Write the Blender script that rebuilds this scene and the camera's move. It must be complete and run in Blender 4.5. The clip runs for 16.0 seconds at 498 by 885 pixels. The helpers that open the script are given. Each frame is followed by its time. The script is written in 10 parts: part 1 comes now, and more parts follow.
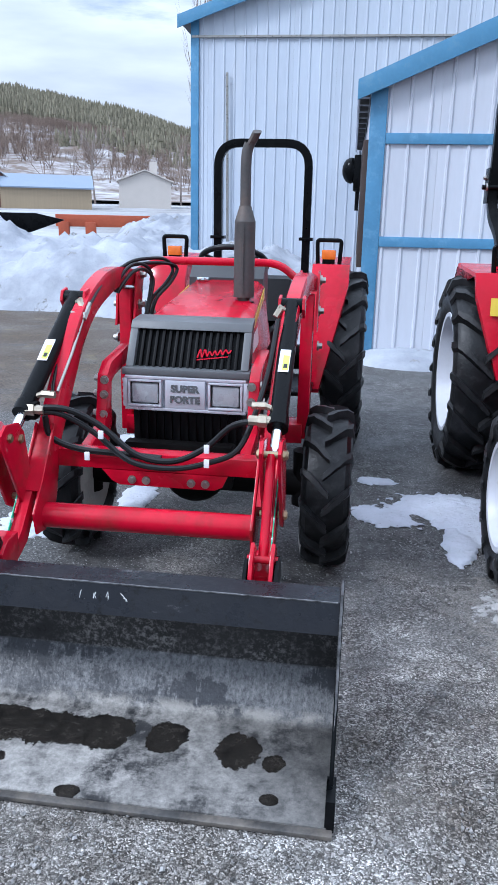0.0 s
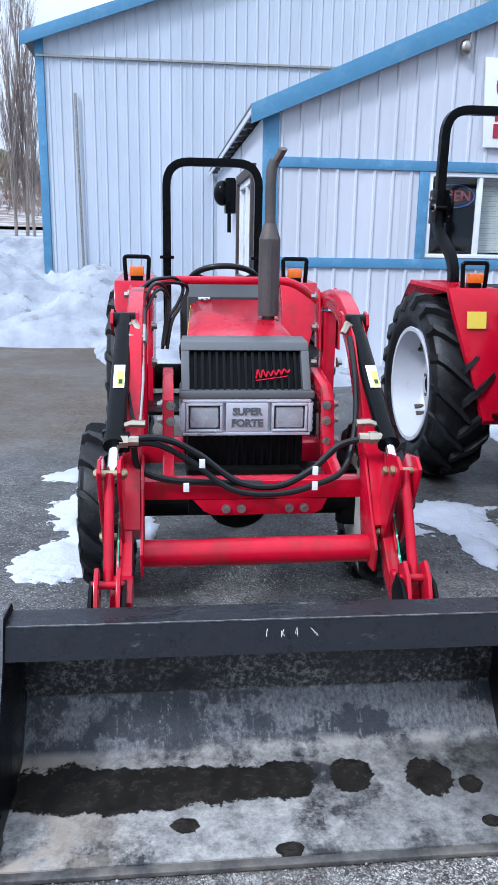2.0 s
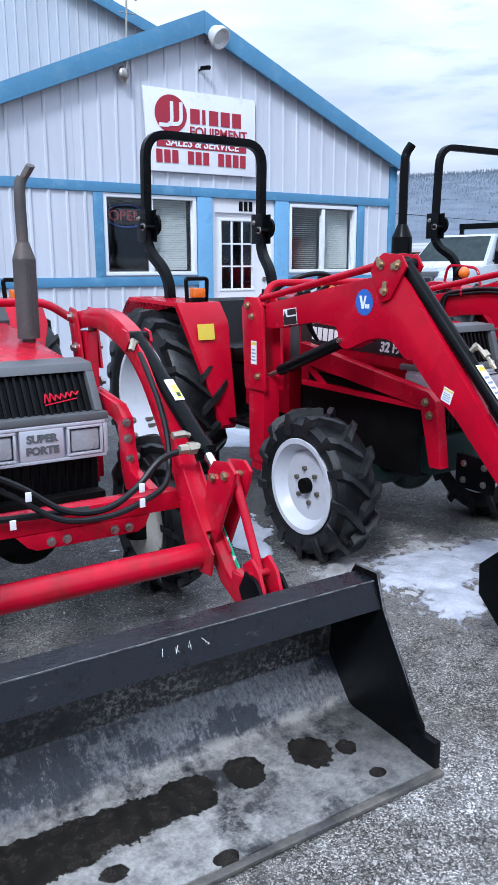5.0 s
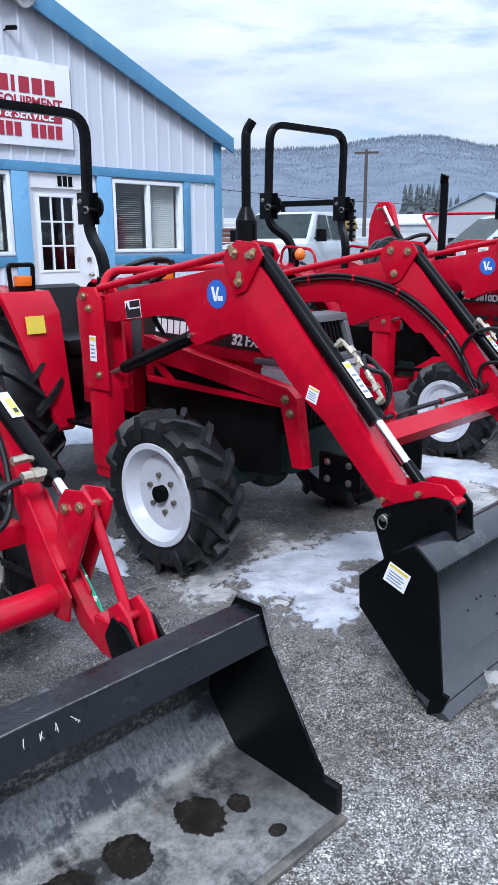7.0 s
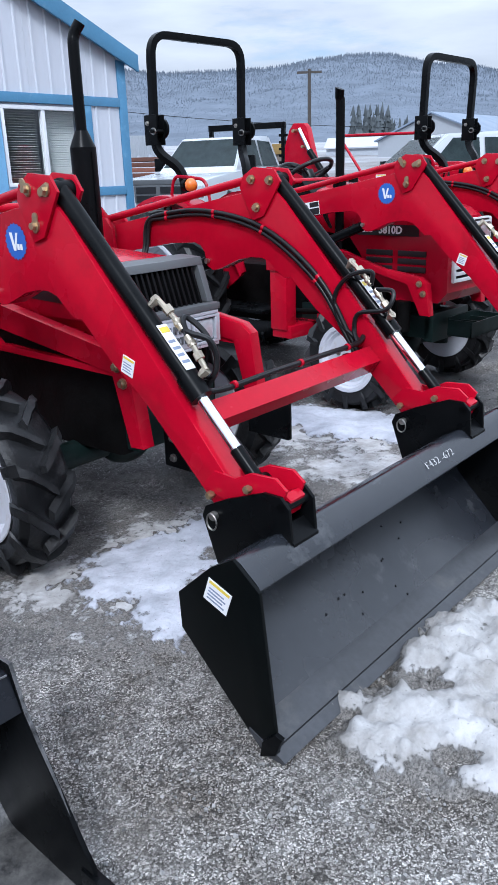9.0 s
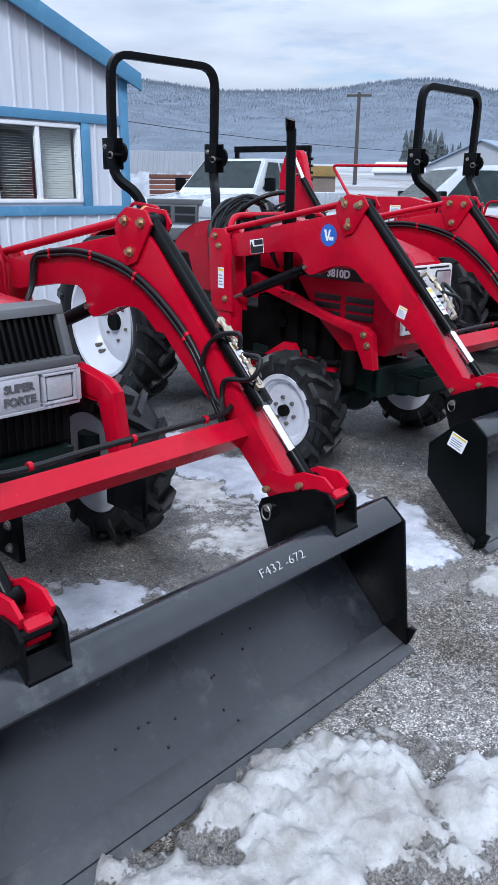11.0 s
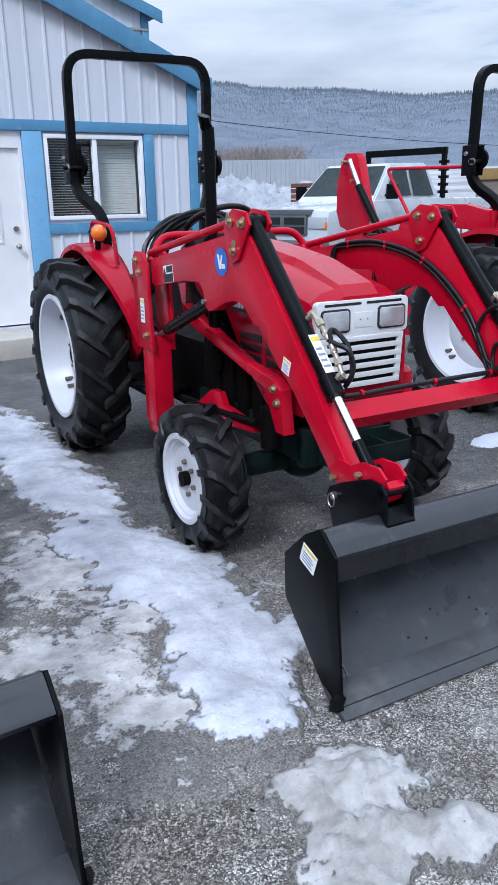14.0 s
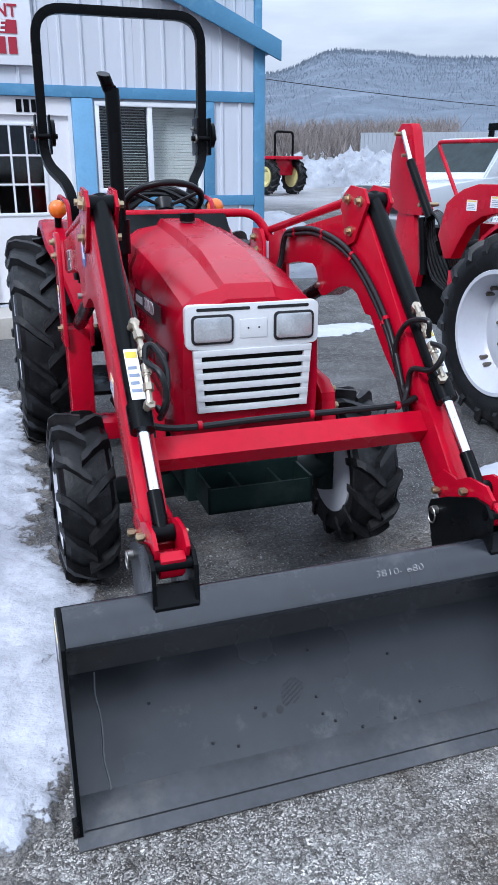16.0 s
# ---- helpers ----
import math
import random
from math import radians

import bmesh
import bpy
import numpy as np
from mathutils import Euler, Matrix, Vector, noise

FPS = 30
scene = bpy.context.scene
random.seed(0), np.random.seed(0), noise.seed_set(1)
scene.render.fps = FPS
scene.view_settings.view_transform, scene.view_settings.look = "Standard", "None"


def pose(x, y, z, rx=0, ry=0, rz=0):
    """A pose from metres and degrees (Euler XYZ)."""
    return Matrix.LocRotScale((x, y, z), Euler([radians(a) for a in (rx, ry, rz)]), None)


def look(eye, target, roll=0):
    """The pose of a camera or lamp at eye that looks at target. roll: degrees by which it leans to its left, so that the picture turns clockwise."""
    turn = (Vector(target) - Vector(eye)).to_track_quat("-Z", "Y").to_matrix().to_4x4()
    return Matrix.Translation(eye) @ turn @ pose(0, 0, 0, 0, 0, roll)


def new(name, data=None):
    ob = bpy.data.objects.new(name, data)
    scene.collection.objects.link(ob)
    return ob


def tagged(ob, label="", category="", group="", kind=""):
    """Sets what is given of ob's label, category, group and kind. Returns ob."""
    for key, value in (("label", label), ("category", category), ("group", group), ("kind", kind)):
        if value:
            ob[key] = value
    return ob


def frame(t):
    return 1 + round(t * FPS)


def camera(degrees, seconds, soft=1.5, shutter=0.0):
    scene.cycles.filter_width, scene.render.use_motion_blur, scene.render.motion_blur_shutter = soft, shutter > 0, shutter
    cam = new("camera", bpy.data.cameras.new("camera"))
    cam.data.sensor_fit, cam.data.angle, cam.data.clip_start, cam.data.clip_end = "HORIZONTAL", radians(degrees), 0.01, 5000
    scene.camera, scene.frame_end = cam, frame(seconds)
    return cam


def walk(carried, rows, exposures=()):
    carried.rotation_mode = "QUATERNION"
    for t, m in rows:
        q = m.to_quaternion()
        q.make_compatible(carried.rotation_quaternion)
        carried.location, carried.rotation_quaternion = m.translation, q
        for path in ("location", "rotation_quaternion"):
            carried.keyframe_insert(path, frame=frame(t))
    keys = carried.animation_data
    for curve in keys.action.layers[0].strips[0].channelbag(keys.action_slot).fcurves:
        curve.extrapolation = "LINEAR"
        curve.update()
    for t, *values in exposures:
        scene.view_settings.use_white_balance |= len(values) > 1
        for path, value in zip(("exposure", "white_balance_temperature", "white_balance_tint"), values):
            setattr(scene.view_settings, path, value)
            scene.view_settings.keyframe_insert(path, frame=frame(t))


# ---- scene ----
cam = camera(35.9, 16.0, soft=0.4)
PATH = [
    (0, (-0.003, -0.077, 1.541), (-0.238, 1.83, 0.986), 1.3),
    (0.5, (-0.221, -0.013, 1.518), (-0.402, 1.896, 0.948), 1.5),
    (1, (-0.433, 0.017, 1.522), (-0.488, 1.94, 0.974), 0.8),
    (1.5, (-0.736, -0.035, 1.524), (-0.595, 1.893, 1.011), 0.3),
    (2, (-1.006, 0.006, 1.495), (-0.785, 1.932, 1.004), 1.0),
    (2.5, (-1.286, 0.126, 1.485), (-1.0, 2.05, 1.022), 1.0),
    (3, (-1.497, 0.144, 1.484), (-1.081, 2.049, 1.043), 0.5),
    (3.5, (-1.654, 0.083, 1.493), (-1.059, 1.943, 1.061), -0.1),
    (4, (-1.701, 0.062, 1.492), (-0.918, 1.852, 1.063), -0.1),
    (4.5, (-1.66, 0.087, 1.491), (-0.723, 1.8, 1.058), -0.2),
    (4.7, (-1.612, 0.117, 1.482), (-0.627, 1.803, 1.048), -0.2),
    (6.8, (-1.435, 0.47, 1.542), (-0.093, 1.866, 1.041), -0.4),
    (7, (-1.428, 0.502, 1.541), (-0.048, 1.861, 1.04), -0.3),
    (7.5, (-1.302, 0.515, 1.531), (0.137, 1.805, 1.017), -0.1),
    (8, (-1.046, 0.496, 1.537), (0.366, 1.809, 1.004), 0.3),
    (8.5, (-0.867, 0.455, 1.529), (0.512, 1.786, 0.958), -0.5),
    (9, (-0.686, 0.537, 1.54), (0.726, 1.786, 0.874), -1.8),
    (9.5, (-0.51, 0.572, 1.564), (0.952, 1.762, 0.896), -1.9),
    (10, (-0.31, 0.453, 1.584), (1.152, 1.668, 0.964), -0.6),
    (10.2, (-0.222, 0.394, 1.609), (1.218, 1.638, 0.994), -0.2),
    (12.3, (0.92, 0.303, 1.627), (2.118, 1.778, 1.005), -0.8),
    (12.5, (1.086, 0.292, 1.616), (2.248, 1.798, 0.997), -1.3),
    (13, (1.348, 0.346, 1.681), (2.482, 1.871, 1.056), -1.4),
    (13.5, (1.641, 0.238, 1.658), (2.686, 1.829, 1.044), -1.7),
    (14, (1.895, 0.172, 1.647), (2.889, 1.798, 1.04), -1.0),
    (14.5, (2.223, 0.248, 1.659), (3.158, 1.908, 1.05), -0.5),
    (15, (2.522, 0.216, 1.645), (3.383, 1.909, 1.019), -0.1),
    (15.5, (2.81, 0.138, 1.655), (3.584, 1.865, 1.009), 0.1),
    (16, (3.122, 0.26, 1.652), (3.793, 2.022, 0.988), -0.0),
]
walk(cam, [(t, look(eye, target, roll)) for t, eye, target, roll in PATH], [(0, 0.0, 5280, 10), (2, 0.08, 5300, 10), (4.5, -0.01, 5270, 10), (8.5, -0.04, 5450, 10), (10, -0.12, 5450, 10), (13.5, -0.18, 5400, 10), (14.5, -0.20, 5400, 10), (16, -0.08, 5380, 10)])

# ---- world and sun ----
SUN_AZ, SUN_EL, HORIZON = 232.0, 44.0, 0.60


def make_world():
    w = bpy.data.worlds.new("sky")
    scene.world = w
    w.use_nodes = True
    nt = w.node_tree
    nt.nodes.clear()
    n, l = nt.nodes.new, nt.links.new
    out, bg = n("ShaderNodeOutputWorld"), n("ShaderNodeBackground")
    sky = n("ShaderNodeTexSky")
    sky.sky_type, sky.sun_disc = "NISHITA", False
    sky.sun_elevation, sky.sun_rotation = radians(SUN_EL), radians(SUN_AZ)
    sky.altitude, sky.air_density, sky.dust_density, sky.ozone_density = 600, 1.0, 1.5, 1.0
    co, mp = n("ShaderNodeTexCoord"), n("ShaderNodeMapping")
    mp.inputs["Scale"].default_value = (1.1, 1.1, 5.0)
    mp.inputs["Location"].default_value = (0.35, 0.1, 0.2)
    big, fine = n("ShaderNodeTexNoise"), n("ShaderNodeTexNoise")
    big.inputs["Scale"].default_value, big.inputs["Detail"].default_value, big.inputs["Roughness"].default_value = 2.1, 8, 0.58
    fine.inputs["Scale"].default_value, fine.inputs["Detail"].default_value = 5.5, 6
    ramp = n("ShaderNodeValToRGB")
    ramp.color_ramp.elements[0].position, ramp.color_ramp.elements[1].position = 0.30, 0.44
    shade = n("ShaderNodeValToRGB")
    shade.color_ramp.elements[0].position, shade.color_ramp.elements[1].position = 0.25, 0.7
    shade.color_ramp.elements[0].color = (6.3, 6.6, 7.1, 1)
    shade.color_ramp.elements[1].color = (9.2, 9.3, 9.3, 1)
    mix = n("ShaderNodeMix")
    mix.data_type = "RGBA"
    # an overcast sky is about twice as bright overhead as at the horizon
    sep, lift, grade = n("ShaderNodeSeparateXYZ"), n("ShaderNodeMapRange"), n("ShaderNodeVectorMath")
    lift.inputs["From Min"].default_value, lift.inputs["From Max"].default_value = 0.0, 1.0
    lift.inputs["To Min"].default_value, lift.inputs["To Max"].default_value = HORIZON, 2.35
    grade.operation = "SCALE"
    l(co.outputs["Generated"], sep.inputs[0]), l(sep.outputs["Z"], lift.inputs["Value"])
    l(shade.outputs["Color"], grade.inputs[0]), l(lift.outputs[0], grade.inputs["Scale"])
    l(co.outputs["Generated"], mp.inputs["Vector"])
    l(mp.outputs[0], big.inputs["Vector"]), l(mp.outputs[0], fine.inputs["Vector"])
    l(big.outputs["Fac"], ramp.inputs["Fac"]), l(fine.outputs["Fac"], shade.inputs["Fac"])
    l(ramp.outputs["Color"], mix.inputs["Factor"])
    l(sky.outputs["Color"], mix.inputs[6]), l(grade.outputs[0], mix.inputs[7])
    l(mix.outputs[2], bg.inputs["Color"]), l(bg.outputs[0], out.inputs["Surface"])
    bg.inputs["Strength"].default_value = 0.12
    sun = new("sun", bpy.data.lights.new("sun", "SUN"))
    sun.data.energy, sun.data.angle, sun.data.color = 2.7, radians(11), (1.0, 0.95, 0.88)
    a, e = radians(SUN_AZ), radians(SUN_EL)
    sun.matrix_world = look((40 * math.sin(a), 40 * math.cos(a), 30), (40 * math.sin(a) - math.sin(a) * math.cos(e), 40 * math.cos(a) - math.cos(a) * math.cos(e), 30 - math.sin(e)))


make_world()
scene.view_settings.exposure = 0.0


# ---- materials ----
def mat(name, base, rough=0.5, metal=0.0, var=0.12, scale=6.0, bump=0.0, bscale=40.0, dirt=None, dirt_amt=0.0, dirt_scale=3.0, rvar=0.1, coat=0.0, island=0.0, spec=0.5, stretch=(1, 1, 1), obvar=0.0):
    """A paint, metal, plastic or stone with grain at two scales, soft wear in `dirt` and fine relief."""
    m = bpy.data.materials.new(name)
    m.use_nodes = True
    nt = m.node_tree
    n, l = nt.nodes.new, nt.links.new
    p = nt.nodes["Principled BSDF"]
    p.inputs["Metallic"].default_value = metal
    p.inputs["Coat Weight"].default_value = coat
    p.inputs["Coat Roughness"].default_value = 0.12
    p.inputs["Specular IOR Level"].default_value = spec
    co, mp = n("ShaderNodeTexCoord"), n("ShaderNodeMapping")
    mp.inputs["Scale"].default_value = stretch
    l(co.outputs["Object"], mp.inputs["Vector"])
    a, b = n("ShaderNodeTexNoise"), n("ShaderNodeTexNoise")
    for t, s, d in ((a, scale, 5), (b, scale * 9, 3)):
        t.inputs["Scale"].default_value, t.inputs["Detail"].default_value = s, d
        l(mp.outputs[0], t.inputs["Vector"])
    add = n("ShaderNodeMath")
    add.operation = "MULTIPLY_ADD"
    add.inputs[1].default_value, add.inputs[2].default_value = 0.5, 0.0
    l(b.outputs["Fac"], add.inputs[0])
    add2 = n("ShaderNodeMath")
    l(a.outputs["Fac"], add2.inputs[0]), l(add.outputs[0], add2.inputs[1])
    rng = n("ShaderNodeMapRange")
    rng.inputs["From Min"].default_value, rng.inputs["From Max"].default_value = 0.45, 1.05
    rng.inputs["To Min"].default_value, rng.inputs["To Max"].default_value = 1 - var, 1 + var
    l(add2.outputs[0], rng.inputs["Value"])
    hsv = n("ShaderNodeHueSaturation")
    hsv.inputs["Color"].default_value = (*base, 1)
    val = rng.outputs["Result"]
    for amount, node in ((island, "ShaderNodeNewGeometry"), (obvar, "ShaderNodeObjectInfo")):
        if amount:
            g, r2, mul = n(node), n("ShaderNodeMapRange"), n("ShaderNodeMath")
            r2.inputs["To Min"].default_value, r2.inputs["To Max"].default_value = 1 - amount, 1 + amount
            l(g.outputs["Random Per Island" if node.endswith("Geometry") else "Random"], r2.inputs["Value"])
            mul.operation = "MULTIPLY"
            l(val, mul.inputs[0]), l(r2.outputs[0], mul.inputs[1])
            val = mul.outputs[0]
    l(val, hsv.inputs["Value"])
    col = hsv.outputs["Color"]
    if dirt:
        d, ramp, mix = n("ShaderNodeTexNoise"), n("ShaderNodeValToRGB"), n("ShaderNodeMix")
        d.inputs["Scale"].default_value, d.inputs["Detail"].default_value, d.inputs["Roughness"].default_value = dirt_scale, 9, 0.68
        l(mp.outputs[0], d.inputs["Vector"])
        ramp.color_ramp.elements[0].position, ramp.color_ramp.elements[1].position = 0.62 - 0.3 * dirt_amt, 0.72
        l(d.outputs["Fac"], ramp.inputs["Fac"])
        mix.data_type = "RGBA"
        mix.inputs[7].default_value = (*dirt, 1)
        l(ramp.outputs["Color"], mix.inputs["Factor"]), l(col, mix.inputs[6])
        col = mix.outputs[2]
    l(col, p.inputs["Base Color"])
    rr = n("ShaderNodeMapRange")
    rr.inputs["From Min"].default_value, rr.inputs["From Max"].default_value = 0.3, 0.7
    rr.inputs["To Min"].default_value, rr.inputs["To Max"].default_value = max(0.02, rough - rvar), min(1, rough + rvar)
    l(a.outputs["Fac"], rr.inputs["Value"]), l(rr.outputs[0], p.inputs["Roughness"])
    if bump:
        c, bp = n("ShaderNodeTexNoise"), n("ShaderNodeBump")
        c.inputs["Scale"].default_value, c.inputs["Detail"].default_value = bscale, 5
        l(mp.outputs[0], c.inputs["Vector"])
        bp.inputs["Strength"].default_value, bp.inputs["Distance"].default_value = bump, 0.01
        l(c.outputs["Fac"], bp.inputs["Height"]), l(bp.outputs[0], p.inputs["Normal"])
    return m


def glass_mat(name, tint=(0.9, 0.95, 0.95), alpha=0.25):
    m = bpy.data.materials.new(name)
    m.use_nodes = True
    p = m.node_tree.nodes["Principled BSDF"]
    p.inputs["Base Color"].default_value = (*tint, 1)
    p.inputs["Roughness"].default_value = 0.03
    p.inputs["Transmission Weight"].default_value = 1.0
    p.inputs["IOR"].default_value = 1.45
    return m


RED = mat("red_paint", (0.415, 0.0015, 0.017), 0.24, var=0.14, scale=3, bump=0.03, bscale=25, coat=0.10, spec=0.16, dirt=(0.26, 0.004, 0.014), dirt_amt=0.2, dirt_scale=2.2)
RED_OLD = mat("faded_red_paint", (0.455, 0.0025, 0.021), 0.22, var=0.22, scale=3, bump=0.05, bscale=30, coat=0.10, spec=0.24, dirt=(0.24, 0.018, 0.02), dirt_amt=0.35, dirt_scale=7)
RED_DULL = mat("dull_red_hood_paint", (0.345, 0.0015, 0.016), 0.24, var=0.14, scale=2.5, bump=0.03, bscale=20, coat=0.10, spec=0.18)
BLACK = mat("black_enamel", (0.0030, 0.0034, 0.0040), 0.30, var=0.25, scale=5, bump=0.03, dirt=(0.010, 0.010, 0.011), dirt_amt=0.10, spec=0.10)
BUCKET = mat("grey_black_bucket_paint", (0.019, 0.021, 0.026), 0.25, var=0.25, scale=2.2, bump=0.04, bscale=16, dirt=(0.07, 0.072, 0.076), dirt_amt=0.14, dirt_scale=5.0, rvar=0.13, spec=0.58)
BUCKET_SIDE = mat("black_bucket_side_paint", (0.0025, 0.0034, 0.0036), 0.4, var=0.3, scale=3, spec=0.10)
# grey flecks in the rubber: dirt, raised to paint in its highlights too
RUBBER = mat("tyre_rubber", (0.0050, 0.0052, 0.0060), 0.42, var=0.4, scale=9, bump=0.2, bscale=60, dirt=(0.034, 0.034, 0.036), dirt_amt=0.28, dirt_scale=9, spec=0.28)
HOSE = mat("black_rubber_hose", (0.007, 0.007, 0.008), 0.36, var=0.2, scale=20, spec=0.3)
WHITE_RIM = mat("white_wheel_paint", (0.54, 0.55, 0.60), 0.38, var=0.06, scale=4, dirt=(0.45, 0.43, 0.42), dirt_amt=0.08, dirt_scale=6)
# worn lug edges are greyer than the rest of the tyre
_nt = RUBBER.node_tree
_p = _nt.nodes["Principled BSDF"]
_geo, _ramp, _mix = _nt.nodes.new("ShaderNodeNewGeometry"), _nt.nodes.new("ShaderNodeValToRGB"), _nt.nodes.new("ShaderNodeMix")
_ramp.color_ramp.elements[0].position, _ramp.color_ramp.elements[1].position = 0.53, 0.62
_mix.data_type = "RGBA"
_mix.inputs[7].default_value = (0.020, 0.020, 0.021, 1)
_nt.links.new(_p.inputs["Base Color"].links[0].from_socket, _mix.inputs[6])
_nt.links.new(_geo.outputs["Pointiness"], _ramp.inputs["Fac"])
_nt.links.new(_ramp.outputs["Color"], _mix.inputs["Factor"])
_nt.links.new(_mix.outputs[2], _p.inputs["Base Color"])
CREAM_RIM = mat("worn_cream_wheel_paint", (0.55, 0.53, 0.48), 0.5, var=0.12, scale=6, dirt=(0.2, 0.17, 0.15), dirt_amt=0.4)
CHROME = mat("chrome_rod", (0.75, 0.77, 0.8), 0.12, 1.0, var=0.05, rvar=0.05)
STEEL = mat("galvanised_fitting", (0.36, 0.345, 0.32), 0.35, 0.9, var=0.2, scale=30)
FITTING = mat("plated_hose_fitting", (0.42, 0.37, 0.29), 0.34, 0.75, var=0.2, scale=30)
BRASS = mat("yellow_zinc_bolt", (0.40, 0.32, 0.20), 0.40, 0.85, var=0.2, scale=30)
NUT = mat("dull_bronze_nut", (0.16, 0.14, 0.115), 0.45, 0.6, var=0.3, scale=30)
GRILLE_K = mat("black_grille_plastic", (0.0035, 0.0035, 0.004), 0.45, var=0.2, scale=9, spec=0.12)
GREY_TRIM = mat("grey_grille_surround", (0.095, 0.10, 0.105), 0.45, var=0.1, scale=6)
SILVER = mat("silver_lamp_bezel", (0.58, 0.59, 0.64), 0.35, 0.4, var=0.1, scale=6)
LENS = mat("headlamp_lens", (0.55, 0.57, 0.6), 0.12, 0.35, var=0.15, scale=30, bump=0.3, bscale=90)
LENS_CLEAR = mat("clear_headlamp_glass", (0.62, 0.64, 0.66), 0.12, 0.6, var=0.25, scale=14, bump=0.14, bscale=40)
LENS_DULL = mat("grey_headlamp_glass", (0.34, 0.35, 0.37), 0.25, 0.1, var=0.15, scale=20, bump=0.2, bscale=90)
AMBER = mat("amber_lens", (0.75, 0.16, 0.01), 0.2, var=0.12, scale=30, coat=0.5)
WHITE_GRILLE = mat("white_plastic_grille", (0.62, 0.63, 0.64), 0.4, var=0.05, scale=8, dirt=(0.4, 0.39, 0.36), dirt_amt=0.08)
SEAT = mat("black_vinyl", (0.007, 0.007, 0.008), 0.45, var=0.2, scale=8, bump=0.1, bscale=120, spec=0.2)
GREEN_DARK = mat("dark_green_paint", (0.006, 0.013, 0.012), 0.4, var=0.25, scale=5, dirt=(0.02, 0.026, 0.025), dirt_amt=0.15, spec=0.2)
CAST = mat("dark_cast_engine", (0.0035, 0.0032, 0.0032), 0.6, var=0.4, scale=14, bump=0.3, bscale=30, spec=0.07)
GREY_DASH = mat("grey_dash_plastic", (0.04, 0.042, 0.045), 0.5, var=0.1, scale=8)
DECAL_W = mat("white_decal", (0.78, 0.78, 0.8), 0.35, var=0.03)
DECAL_Y = mat("yellow_decal", (0.72, 0.55, 0.06), 0.35, var=0.05)
DECAL_LIME = mat("yellow_green_decal", (0.62, 0.75, 0.10), 0.4, var=0.06)
DECAL_BLUE = mat("blue_decal", (0.03, 0.12, 0.45), 0.35, var=0.05)
DECAL_GREEN = mat("green_tape", (0.02, 0.45, 0.24), 0.4, var=0.08)
DECAL_K = mat("black_decal", (0.012, 0.012, 0.014), 0.35, var=0.05)
PRINT_GREY = mat("small_print_grey_blue", (0.22, 0.26, 0.36), 0.5, var=0.1)
DECAL_R = mat("dark_red_lettering", (0.34, 0.012, 0.035), 0.45, var=0.08)
CHALK = mat("white_paint_pen", (0.62, 0.62, 0.62), 0.7, var=0.1, scale=60)
PIPE = mat("weathered_muffler_steel", (0.075, 0.07, 0.068), 0.6, 0.3, var=0.25, scale=7, bump=0.1, bscale=50, dirt=(0.14, 0.10, 0.08), dirt_amt=0.3)

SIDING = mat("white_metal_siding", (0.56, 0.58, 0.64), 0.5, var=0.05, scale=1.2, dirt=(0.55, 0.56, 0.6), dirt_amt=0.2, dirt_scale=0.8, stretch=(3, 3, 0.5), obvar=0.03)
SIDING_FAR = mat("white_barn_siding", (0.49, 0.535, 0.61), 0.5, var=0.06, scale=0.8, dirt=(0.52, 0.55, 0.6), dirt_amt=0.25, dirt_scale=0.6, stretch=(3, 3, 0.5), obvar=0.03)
BLUE = mat("blue_trim_paint", (0.085, 0.23, 0.39), 0.55, var=0.12, scale=4, bump=0.08, bscale=30, dirt=(0.16, 0.33, 0.5), dirt_amt=0.3, dirt_scale=5)
LIGHT_BLUE = mat("light_blue_post_paint", (0.18, 0.38, 0.60), 0.55, var=0.1, scale=4, bump=0.08, bscale=30, dirt=(0.12, 0.3, 0.52), dirt_amt=0.2, dirt_scale=4)
BLUE_FASCIA = mat("weathered_blue_fascia", (0.082, 0.225, 0.375), 0.6, var=0.12, scale=3, bump=0.1, bscale=20, dirt=(0.14, 0.27, 0.38), dirt_amt=0.3, dirt_scale=6)
DOOR_WHITE = mat("white_door_paint", (0.75, 0.74, 0.76), 0.5, var=0.05, scale=3)
VINYL = mat("white_vinyl_frame", (0.76, 0.77, 0.8), 0.4, var=0.04)
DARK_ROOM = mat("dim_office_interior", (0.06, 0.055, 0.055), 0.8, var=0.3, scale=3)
BLIND = mat("blind_slat", (0.45, 0.45, 0.44), 0.5, var=0.08)
BROWN = mat("brown_window_frame", (0.045, 0.03, 0.025), 0.6, var=0.3, scale=8)
CONCRETE = mat("concrete_step", (0.42, 0.39, 0.35), 0.85, var=0.15, scale=4, bump=0.15, bscale=50)
SHINGLE = mat("grey_roofing", (0.10, 0.10, 0.10), 0.8, var=0.3, scale=8, bump=0.3)
GLASS = glass_mat("window_glass")


# ---- mesh helpers ----
def box(bm, x0, x1, y0, y1, z0, z1, bev=0.0):
    m = Matrix.Translation(((x0 + x1) / 2, (y0 + y1) / 2, (z0 + z1) / 2)) @ Matrix.Diagonal((x1 - x0, y1 - y0, z1 - z0, 1))
    vs = bmesh.ops.create_cube(bm, size=1, matrix=m)["verts"]
    if bev:
        es = {e for v in vs for e in v.link_edges}
        bmesh.ops.bevel(bm, geom=list(es), offset=bev, segments=2, affect="EDGES", profile=0.6)
    return bm


